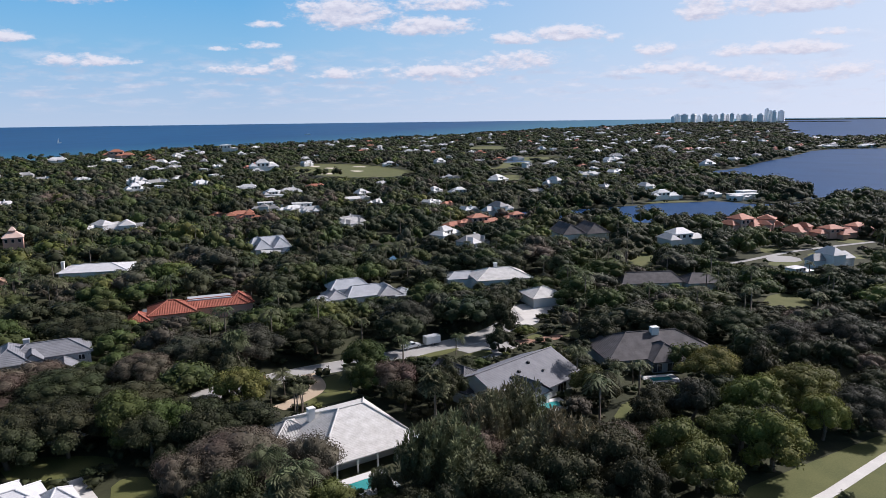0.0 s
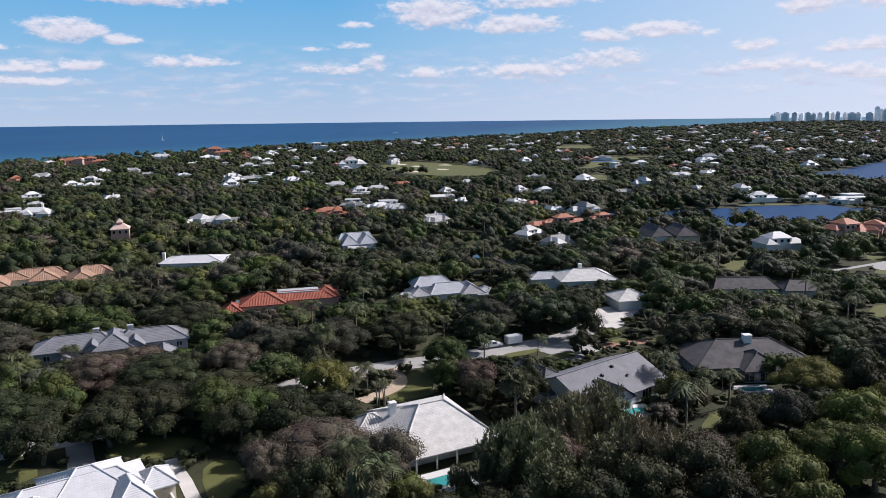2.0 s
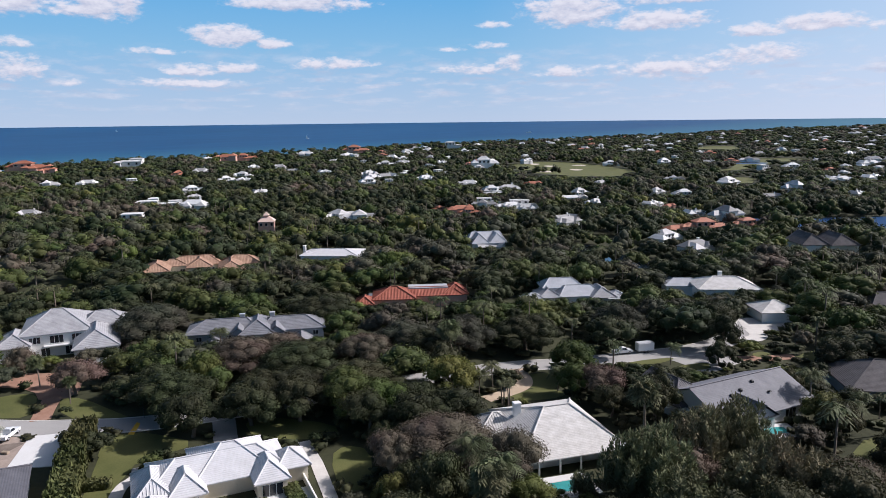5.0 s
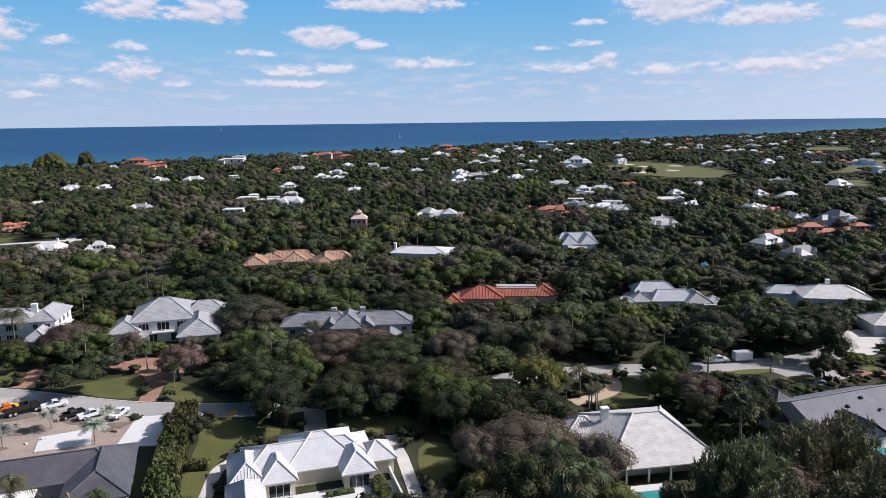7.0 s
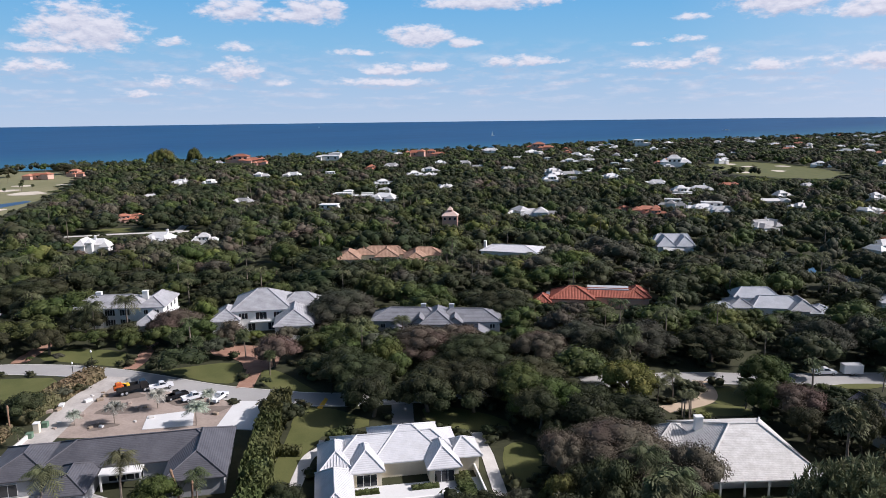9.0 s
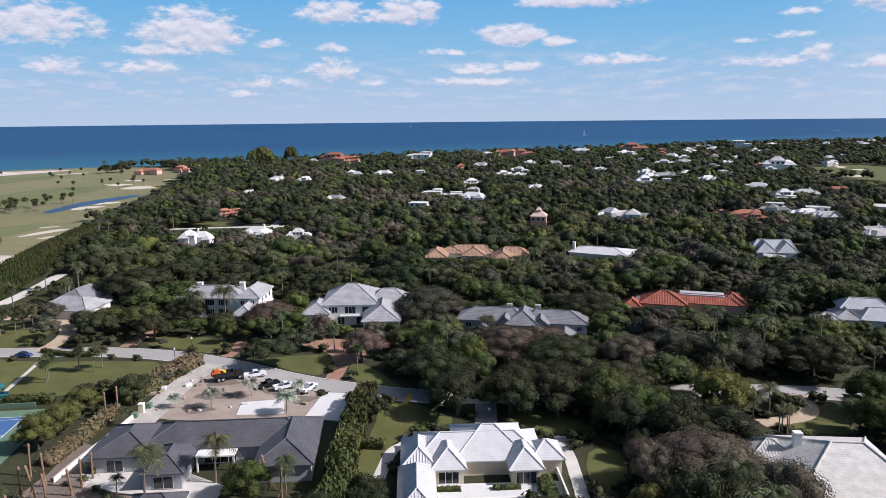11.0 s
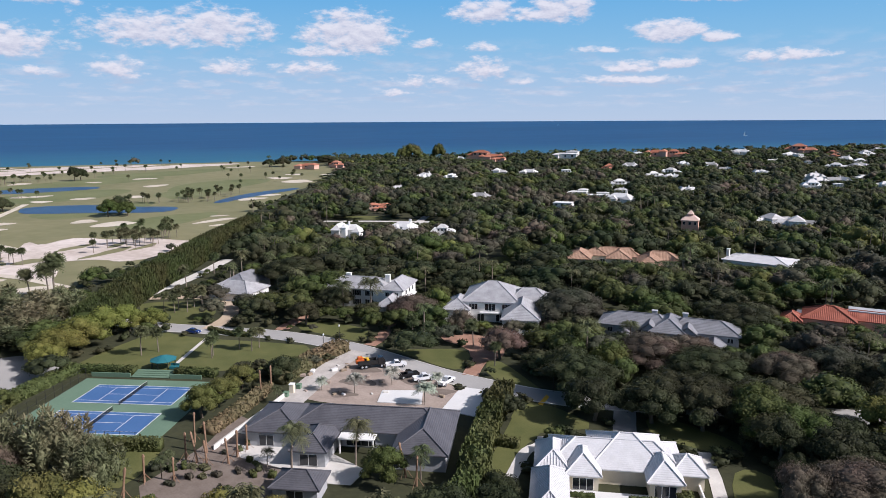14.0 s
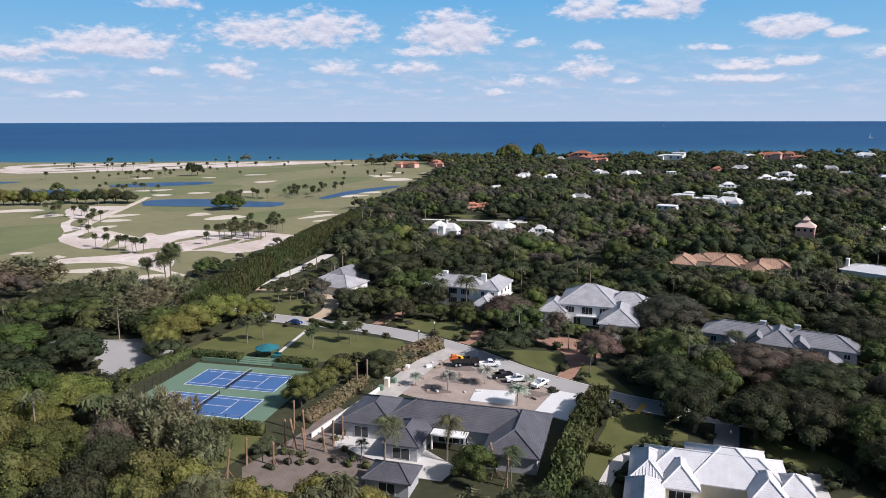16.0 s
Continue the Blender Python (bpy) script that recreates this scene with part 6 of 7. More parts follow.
# ---- palms that stand out ----
rng = random.Random(31)
for x, y, height in ((-200.6, 46.7, 8.4), (-201.2, 51.5, 7.2), (-186.1, 61.4, 6.8), (-188.2, 62.4, 7.0), (-188.8, 70.1, 6.4), (-185.2, 72.3, 6.6), (-186.8, 75.2, 6.0), (-245, 65.5, 6.5), (-240.3, 67.8, 6.5), (-243.5, 70, 7.5),
                     (-238.6, 71.4, 7), (-243.2, 75.2, 8), (-239.1, 76.6, 7.5), (-245, 79, 7), (-274.1, 82.4, 9), (-293.5, 100, 9), (-157, 114, 7.5), (-150, 124, 8), (-163, 112, 8.5), (-134, 118, 6.5), (-143, 127, 7)):
    plant("sabal", x, y, height, None, rng.uniform(0, 360), rng.randrange(3))
for x, y, height in ((-114.4, 51, 10), (-109, 61.5, 9.5), (-146.3, 62.6, 4.2), (-203.1, 112.0, 12), (-200.3, 120.9, 12.5), (-42.6, 154.5, 8), (-45, 151, 7), (-97, 68, 7),
                     (26.2, 165.4, 10), (35.7, 161.8, 7), (33, 158, 6.5), (39.9, 165.5, 6), (-3.5, 187.4, 6.5), (-28, 160, 7), (-120, 156, 9), (-118.5, 48, 4), (-129, 33, 4), (-126, 31, 4.5), (-122, 35, 3.5)):
    plant("coconut", x, y, height, None, rng.uniform(0, 360), rng.randrange(3))
for x, y, height in ((-140.2, 79.4, 4.6), (-139.5, 89.5, 4.4), (-124.3, 88.3, 5.0), (-146.5, 74, 3.2), (-131, 97, 3.6)):
    plant("silver", x, y, height, None, rng.uniform(0, 360), rng.randrange(3))
for x, y in ((-38.2, 146.5), (-37, 147.2), (-37.6, 145.4), (-36.4, 146)):
    plant("royal", x, y, 7.5, None, rng.uniform(0, 360), rng.randrange(3))
for x, y, height in ((-285, 36.9, 14), (-286.8, 38.9, 17), (-293.4, 31.8, 11)):
    plant("sabal", x, y, height, None, rng.uniform(0, 360), rng.randrange(3))
# palms dotted over the golf course, in loose groups
for x, y, height in ((-434, 18, 7), (-397, 19, 7), (-387, 24, 8), (-425, 26, 6), (-379, 28, 8), (-378, 31, 8), (-376, 34, 7), (-367, 35, 8), (-365, 38, 8), (-468, 15, 6), (-480, 22, 8), (-474, 20, 8), (-500, 28, 7), (-505, 24, 8), (-515, 20, 8), (-530, 22, 8)):
    plant("sabal", x, y, height, None, rng.uniform(0, 360), rng.randrange(3))
for cx, cy, spread, n in ((-391, 95, 17, 26), (-425, 112, 12, 8), (-592, 145, 16, 10), (-575, 185, 22, 20), (-590, 215, 18, 12), (-860, 100, 22, 16), (-545, 12, 14, 8), (-800, 60, 90, 12), (-950, 180, 110, 18), (-720, 320, 40, 10), (-1050, 60, 60, 12), (-900, 340, 70, 12), (-690, 60, 30, 8), (-1080, 260, 60, 10)):
    for k in range(n):
        x, y = rng.gauss(cx, spread * 0.6), rng.gauss(cy, spread * 0.6)
        if inside([x], [y], GOLF)[0] and not any(inside([x], [y], q)[0] for q in PONDS):
            plant("sabal", x, y, rng.uniform(6, 9), None, rng.uniform(0, 360), rng.randrange(3))
for x, y, height, r in ((-518, 108, 12, 9), (-526, 116, 13, 10), (-514, 118, 10, 7), (-852, 146, 17, 8), (-858, 154, 14, 8), (-722, 8, 9, 7)):
    plant("dome" if height < 13 else "oak", x, y, height, r, rng.uniform(0, 360), rng.randrange(3))
for k in range(26):                          # the belt of trees across the course
    s = k / 25
    x, y = -655 + 52 * s + rng.uniform(-14, 14), -78 + 136 * s + rng.uniform(-4, 4)
    plant(("oak", "bright", "yellow", "oak")[k % 4], x, y, rng.uniform(9, 13), rng.uniform(6, 9), rng.uniform(0, 360), 3 + rng.randrange(2))
for x, y, height, r in ((-885, 612, 30, 18), (-892, 600, 24, 13), (-868, 648, 30, 12), (-905, 480, 14, 16), (-900, 510, 12, 18), (-923, 420, 13, 14), (-924, 400, 12, 10)):
    plant("bright" if height > 20 else "oak", x, y, height, r, rng.uniform(0, 360), rng.randrange(3))

# palms along the coast
for k in range(64):
    s = k / 63 * 8.5
    i = int(s)
    (x, y), (u, v) = SHORE[5 + i], SHORE[6 + i]
    w = rng.uniform(10, 46)
    plant("coconut", x + (u - x) * (s - i) + w + rng.uniform(-6, 6), y + (v - y) * (s - i) - w * 0.4, rng.uniform(10, 14), None, rng.uniform(0, 360), rng.randrange(3))


# ---- newly planted bare trunks on the building plot ----
def bare_trunk(x, y, height, lean, turn):
    e = base("bare_palm", x, y, 0, turn, "bare brown palm newly set without its fronds", "palm", "bare palm trunks")
    part("trunk", tube([(0, 0, -0.2), (lean * 0.4, 0, height * 0.5), (lean, 0, height)], [0.24, 0.17, 0.22], 7), M_stem, e)
    part("cut_head", tube([(lean, 0, height - 0.1), (lean * 1.05, 0, height + 0.35)], [0.30, 0.12], 6), M_stem, e)
    for k in range(3):
        w = k * math.tau / 3
        part("stake", tube([(1.3 * math.cos(w), 1.3 * math.sin(w), 0), (lean * 0.25, 0, height * 0.36)], [0.05, 0.05], 5), M_stem, e)


for x, y, height, lean in ((-130.5, 36.8, 5.4, 0.1), (-128.2, 38.2, 5.8, 0.9), (-131.2, 41, 6.2, 0.2), (-126.4, 39.4, 4.6, -0.3), (-124.3, 42.8, 4.8, 0.3), (-125.8, 45.1, 5.2, 0.1), (-127.6, 47.8, 5.0, 0.0),
                           (-123.6, 32.5, 4.4, 0.1), (-126.7, 28.2, 5.0, 0.1), (-122.9, 23.7, 5.4, 0.5), (-99.4, 66.4, 6.4, -0.9), (-95.7, 66.1, 5.6, -0.3), (-151.3, 60.8, 6.4, 0.1), (-153.6, 64.3, 6.0, 0.2), (-137.4, 40.7, 6.0, 0.2)):
    bare_trunk(x, y, height, lean * 1.3, 25 + 71 * (x * 7 % 3))
rng = random.Random(12)
for k in range(26):
    x, y = rng.uniform(-134, -106), rng.uniform(26, 52)
    hedge([(x, y), (x + rng.uniform(0.8, 2.2), y + rng.uniform(-0.6, 1.2))], rng.uniform(0.8, 1.6), rng.uniform(0.5, 1.3), rng.choice((M_hedge, M_grey, M_palm)), "small newly planted garden shrub", 0.25, 0, 100 + k, 9, "shrub")

# ---- low white boundary wall of the plot ----
def boundary_wall(line, height):
    for (x, y), (u, v) in zip(line, line[1:]):
        L, turn = math.hypot(u - x, v - y), math.degrees(math.atan2(v - y, u - x))
        e = base("garden_wall", x, y, 0, turn, "low white rendered wall along the building plot", "wall", "boundary walls")
        part("wall", chamfered(0, L - 0.02, -0.12, 0.12, 0, height, 0.03), M_white, e)
        part("coping", box(-0.02, L, -0.17, 0.17, height, height + 0.07), M_concrete, e)


boundary_wall([(-131.5, 42.5), (-136, 48.5), (-142, 57), (-148, 65)], 1.0)

# ---- vehicles ----
def wheels(e, spots, r, w):
    for x, y in spots:
        ring = [(x + r * math.cos(i * math.tau / 12), y, r + r * math.sin(i * math.tau / 12)) for i in range(12)]
        s = -1 if y < 0 else 1
        t = part("wheel", loft([[(a, y - w * 0.5 * s, c) for a, _, c in ring], [(a, y + w * 0.5 * s, c) for a, _, c in ring]]), M_tyre, e)
        part("rim", loft([[(x + (a - x) * 0.6, y + s * w * 0.5, r + (c - r) * 0.6) for a, _, c in ring], [(x + (a - x) * 0.5, y + s * (w * 0.5 + 0.03), r + (c - r) * 0.5) for a, _, c in ring]]), M_greywall, t)


def profile(points, w, inset=0.0):
    """A body from its side outline, w wide; the top half leans in."""
    top = max(z for _, z in points)
    low = min(z for _, z in points)
    rings = []
    for s in (-1, 1):
        rings.append([(x, s * (w / 2 - inset * (z - low) / (top - low)), z) for x, z in points])
    return loft(rings)


def vehicle(x, y, turn, kind, paint, label):
    e = base("pickup_truck" if kind == "pickup" else "car" if kind == "car" else "van", x, y, 0.12, turn, label, "truck" if kind == "pickup" else "car")
    if kind == "pickup":
        part("body", profile([(-2.8, 0.5), (2.7, 0.5), (2.75, 1.0), (2.6, 1.12), (1.2, 1.18), (-0.5, 1.2), (-0.5, 0.75), (-2.7, 0.75), (-2.7, 1.15), (-2.8, 1.15)], 1.95, 0.05), paint, e)
        for s in (-0.9, 0.9):
            part("bed_side", box(-2.8, -0.5, s - 0.05, s + 0.05, 0.7, 1.2), paint, e)
        part("cab", profile([(-0.6, 1.18), (1.25, 1.18), (0.65, 1.85), (-0.45, 1.88)], 1.8, 0.2), paint, e)
        part("windscreen", profile([(1.29, 1.2), (1.32, 1.2), (0.72, 1.8), (0.69, 1.8)], 1.5, 0.15), M_glass, e)
        part("side_windows", profile([(-0.5, 1.28), (1.05, 1.28), (0.6, 1.75), (-0.42, 1.77)], 1.87, 0.19), M_glass, e)
        wheels(e, [(1.75, -0.88), (1.75, 0.88), (-1.7, -0.88), (-1.7, 0.88)], 0.40, 0.26)
    elif kind == "car":
        part("body", profile([(-2.2, 0.35), (2.2, 0.35), (2.25, 0.7), (1.9, 0.85), (1.0, 0.92), (-1.6, 0.95), (-2.2, 0.85)], 1.8, 0.06), paint, e)
        part("cabin", profile([(-1.5, 0.93), (1.0, 0.9), (0.35, 1.42), (-1.0, 1.45)], 1.6, 0.22), M_glass, e)
        part("roof_panel", profile([(-0.95, 1.44), (0.32, 1.42), (0.2, 1.48), (-0.85, 1.5)], 1.22, 0.05), paint, e)
        wheels(e, [(1.4, -0.82), (1.4, 0.82), (-1.35, -0.82), (-1.35, 0.82)], 0.34, 0.22)
    else:
        part("body", profile([(-2.6, 0.45), (2.5, 0.45), (2.55, 1.0), (1.9, 1.2), (1.2, 2.1), (-2.5, 2.15), (-2.6, 2.0)], 1.95, 0.12), paint, e)
        part("windscreen", profile([(1.93, 1.25), (1.97, 1.25), (1.3, 2.0), (1.26, 2.0)], 1.6, 0.1), M_glass, e)
        wheels(e, [(1.6, -0.88), (1.6, 0.88), (-1.6, -0.88), (-1.6, 0.88)], 0.36, 0.24)
    for s in (-0.65, 0.65):
        part("headlight", box(2.15 if kind == "car" else 2.5, 2.28 if kind == "car" else 2.62, s - 0.18, s + 0.18, 0.62, 0.78), M_trim, e)
    return e


vehicle(-149.3, 97.2, 65, "pickup", M_car, "white pickup truck parked beside the street")
vehicle(-141.0, 95.4, 78, "pickup", M_carblack, "black pickup truck on the bare plot")
vehicle(-136.8, 97.2, 72, "pickup", M_car, "white pickup truck on the bare plot")
vehicle(-131.6, 100.2, 110, "pickup", M_car, "white pickup truck near the street corner")
vehicle(-212.6, 65.0, 38, "car", M_carblue, "dark blue car parked on the street")
vehicle(-52.8, 166.6, 40, "car", M_carred, "red car on the street under trees")
vehicle(-16.2, 192.6, 34, "pickup", M_car, "white pickup truck hitched to a box trailer")

trailer = base("box_trailer", -10.6, 196.2, 0.1, 34, "white enclosed box trailer behind the pickup", "trailer")
part("body", chamfered(-2.4, 2.4, -1.1, 1.1, 0.55, 2.7, 0.08), M_car, trailer)
part("hitch", box(-3.6, -2.4, -0.06, 0.06, 0.5, 0.6), M_metal, trailer)
part("roof_rail", box(-2.35, 2.35, -1.05, 1.05, 2.7, 2.76), M_greywall, trailer)
wheels(trailer, [(-0.5, -1.0), (-0.5, 1.0), (0.5, -1.0), (0.5, 1.0)], 0.33, 0.2)

dump = base("dump_truck", -153.0, 92.0, 0.12, 68, "dump truck with an orange loader on the bare plot", "truck")
part("chassis", box(-3.4, 3.4, -0.5, 0.5, 0.7, 1.0), M_metal, dump)
part("cab", profile([(1.6, 0.9), (3.5, 0.9), (3.5, 1.7), (2.9, 2.7), (1.6, 2.7)], 2.2, 0.12), M_carblack, dump)
part("windscreen", profile([(3.52, 1.72), (3.55, 1.72), (2.98, 2.6), (2.95, 2.6)], 1.8, 0.08), M_glass, dump)
for s in (-1.15, 1.15):
    part("bed_side", box(-3.6, 1.4, s - 0.06, s + 0.06, 1.1, 2.2), M_metal, dump)
part("bed", box(-3.6, 1.4, -1.1, 1.1, 1.05, 1.3), M_metal, dump)
part("tailgate", box(-3.66, -3.58, -1.1, 1.1, 1.1, 2.0), M_metal, dump)
wheels(dump, [(2.5, -1.05), (2.5, 1.05), (-1.6, -1.05), (-1.6, 1.05), (-2.6, -1.05), (-2.6, 1.05)], 0.5, 0.32)
loader = base("skid_loader", -154.4, 89.4, 1.42, 68, "small orange and yellow loader standing in the truck bed", "loader")
part("body", chamfered(-1.2, 1.0, -0.7, 0.7, 0.0, 1.0, 0.1), M_orange, loader)
part("cage", chamfered(-0.8, 0.6, -0.6, 0.6, 1.0, 1.7, 0.12), M_orange, loader)
part("boom", tube([(-1.1, 0, 0.9), (-0.2, 0, 1.7), (1.8, 0, 1.0)], [0.16, 0.16, 0.12], 6), M_yellowp, loader)
part("bucket", chamfered(1.6, 2.3, -0.8, 0.8, 0.5, 1.1, 0.08), M_yellowp, loader)
OPEN.append([(-158, 86), (-150, 98), (-146, 96), (-154, 84)])

# ---- court furniture ----
shelter = base("shade_canopy", -185.9, 48.6, 0, 47, "teal canvas shade canopy on posts above the courts", "canopy")
ring = [[(3.4 * q * math.cos(i * math.tau / 8), 3.4 * q * math.sin(i * math.tau / 8), z) for i in range(8)] for q, z in ((1.0, 2.45), (1.02, 2.6), (0.55, 3.2), (0.05, 3.7))]
part("canopy", loft(ring), M_teal, shelter, "faceted teal canvas roof")
for i in range(8):
    w = i * math.tau / 8
    part("post", tube([(3.1 * math.cos(w), 3.1 * math.sin(w), 0), (3.1 * math.cos(w), 3.1 * math.sin(w), 2.5)], [0.07, 0.07], 6), M_metal, shelter)
bench = base("bench", -183.6, 50.6, 0, 47, "teal bench box beside the shade canopy", "bench")
part("seat", chamfered(-1.2, 1.2, -0.5, 0.5, 0.1, 0.9, 0.06), M_teal, bench)
part("back", box(-1.2, 1.2, 0.4, 0.55, 0.9, 1.5), M_teal, bench)
steps = base("steps", -181.2, 44.0, 0, COURT_TURN, "wide green steps leading down to the courts", "steps", "", "structure")
for k in range(4):
    part("step", box(-5.0, 5.0, -0.6 + 1.0 * k, 0.5 + 1.0 * k, 0.1, 0.28 + 0.17 * k), M_court, steps)
for y0, x0, x1 in ((0, -15.5, -5.2), (0, 5.2, 13.5)):
    part("retaining_wall", box(x0, x1, -0.5, -0.2, 0, 1.1), M_court, steps)
fence = base("court_fence", -171.5, 37.5, 0, COURT_TURN, "dark mesh fence on posts round the courts", "fence")
for k in range(12):
    y = -25.4 + k * 3.15
    part("post", tube([(-17.6, y, 0), (-17.6, y, 3.0)], [0.05, 0.05], 5), M_metal, fence)
for z in (0.1, 1.5, 2.95):
    part("rail", tube([(-17.6, -25.4, z), (-17.6, 9.3, z)], [0.035, 0.035], 5), M_metal, fence)
for k in range(11):
    part("post", tube([(-17.6 + 3.2 * k, -25.6, 0), (-17.6 + 3.2 * k, -25.6, 3.0)], [0.05, 0.05], 5), M_metal, fence)
part("rail", tube([(-17.6, -25.6, 2.95), (15, -25.6, 2.95)], [0.035, 0.035], 5), M_metal, fence)

# ---- street furniture ----
def street_lamp(x, y):
    e = base("street_lamp", x, y, 0, 0, "slender dark street lamp with a small lantern", "lamp post", "street lamps")
    part("pole", tube([(0, 0, 0), (0, 0, 4.2)], [0.09, 0.06], 7), M_metal, e)
    part("lantern", tube([(0, 0, 4.2), (0, 0, 4.35), (0, 0, 4.75), (0, 0, 4.9)], [0.10, 0.24, 0.20, 0.04], 8), M_trim, e)


for x, y in ((-178.6, 96.6), (-111.8, 117.0), (-173.6, 88.8)):
    street_lamp(x, y)
pole = base("power_pole", -220.6, 14.6, 0, 30, "weathered wooden power pole with a cross-arm", "power pole")
part("pole", tube([(0, 0, -0.3), (0, 0, 10.5)], [0.16, 0.11], 7), M_wood, pole)
part("cross_arm", box(-1.1, 1.1, -0.06, 0.06, 9.6, 9.75), M_wood, pole)
for x in (-1.0, 0, 1.0):
    part("insulator", tube([(x, 0, 9.75), (x, 0, 9.95)], [0.05, 0.03], 6), M_trim, pole)
for k, x in enumerate((-1.0, 0.0, 1.0)):
    pts = []
    for i in range(11):
        s = i / 10
        pts.append((-220.6 + x * 0.87 + (-40) * s, 14.6 + x * 0.5 - 60 * s, 9.9 - 4 * s * (1 - s) * 1.2))
    tagged(new("power_cable", mesh_of("power_cable", *tube(pts, [0.035] * 11, 4), M_metal)), "thin dark power cable running from the pole", "cable", "power cables")
for x, y, mat, text in ((-149.6, 67.8, M_cream, "cream portable toilet cabin by the track"), (-148.2, 65.6, M_court, "green utility box by the track"), (-151.0, 70.2, M_court, "green bin by the track")):
    e = base("site_cabin" if mat is M_cream else "utility_box", x, y, 0, 45, text, "cabin" if mat is M_cream else "box")
    hgt = 2.2 if mat is M_cream else 1.1
    part("body", chamfered(-0.6, 0.6, -0.6, 0.6, 0.05, hgt, 0.08), mat, e)
    part("lid", chamfered(-0.66, 0.66, -0.66, 0.66, hgt, hgt + 0.15, 0.06), M_trim if mat is M_cream else mat, e)
# rubble, blocks and boards on the plot
rng = random.Random(4)
for k in range(34):
    x, y = rng.uniform(-160, -120), rng.uniform(70, 98)
    if inside([x], [y], [(-156, 66), (-164, 76), (-160, 90), (-142, 93), (-126, 98), (-122, 94), (-134, 78), (-146, 68)])[0]:
        s = rng.uniform(0.3, 0.9)
        e = new("building_block", mesh_of("building_block", *moved(chamfered(-s, s, -s * 0.6, s * 0.6, 0.05, s * 0.8, 0.08), x, y, 0, rng.uniform(0, 180)), rng.choice((M_concrete, M_wood, M_dirt, M_slab))))
        tagged(e, "block of building rubble on the bare plot", "rubble", "rubble on the plot")
# ---- pools ----
def pool(x, y, a, b, turn, deck, text):
    e = base("swimming_pool", x, y, 0, turn, text, "pool", "", "structure")
    part("deck", box(-a - deck, a + deck, -b - deck, b + deck, 0.02, 0.16), M_slab, e)
    part("coping", box(-a - 0.3, a + 0.3, -b - 0.3, b + 0.3, 0.16, 0.2), M_concrete, e)
    part("water", box(-a, a, -b, b, 0.2, 0.215), M_pool, e)
    c, s = math.cos(radians(turn)), math.sin(radians(turn))
    o = [(x + c * p * (a + deck) - s * q * (b + deck), y + s * p * (a + deck) + c * q * (b + deck)) for p, q in ((-1, -1), (1, -1), (1, 1), (-1, 1))]
    OPEN.append(o)
    SEEN.append([(x + (u - x) * 0.5, y + (v - y) * 0.5) for u, v in o])


pool(-18.4, 116.2, 2.8, 1.7, 36, 2.2, "turquoise pool in a white deck behind the villa")
pool(18.5, 152.0, 2.4, 1.5, 24, 1.8, "turquoise pool half hidden behind the house")
pool(47.5, 168.6, 2.6, 1.1, 12, 1.8, "turquoise pool in a pale deck behind the house")
# ---- sails on the sea ----
def sailboat(a, d, size):
    x, y = -d * math.sin(radians(a)), d * math.cos(radians(a))
    z = max(-1.2, float(np.interp(d, [2200, 2800, 3300, 3900, 4400], [-0.8, 3.0, 9.0, 19.5, 30.5])))
    e = base("sailboat", x, y, z, 40, "small white sailboat far out at sea", "boat")
    part("hull", loft([[(-4 * size, 0, 0), (0, -1 * size, 0), (5 * size, 0, 0), (0, 1 * size, 0)], [(-4.2 * size, 0, 1.2 * size), (0, -1.4 * size, 1.2 * size), (6 * size, 0, 1.5 * size), (0, 1.4 * size, 1.2 * size)]]), M_trim, e)
    part("sail", loft([[(-3.5 * size, -0.1, 2 * size), (0.2, -0.1, 2 * size), (0, -0.1, 13 * size)], [(-3.5 * size, 0.1, 2 * size), (0.2, 0.1, 2 * size), (0, 0.1, 13 * size)]]), M_trim, e)
    part("mast", tube([(0.2, 0, 1), (0, 0, 13.5 * size)], [0.2, 0.1], 5), M_trim, e)


sailboat(30.1, 2600, 1.3)
sailboat(43.8, 4000, 0.9)
yacht = base("motor_yacht", -660, 2960, 4.5, 200, "white motor yacht trailing a wake far out at sea", "boat")
part("hull", profile([(-12, 0), (12, 0), (15, 3), (-12, 2.6)], 6, -0.8), M_trim, yacht)
part("cabin", profile([(-8, 2.6), (6, 2.8), (3, 6), (-7, 6)], 4.4, 0.4), M_trim, yacht)
part("wake", ([(-12, -2, 0.3), (-12, 2, 0.3), (-150, 6, 0.3), (-150, -6, 0.3), (-12, -2, -0.2), (-12, 2, -0.2), (-150, 6, -0.2), (-150, -6, -0.2)], [(0, 1, 2, 3), (4, 7, 6, 5), (0, 3, 7, 4), (1, 5, 6, 2), (0, 4, 5, 1), (2, 6, 7, 3)]), M_line, yacht, "white foam wake")
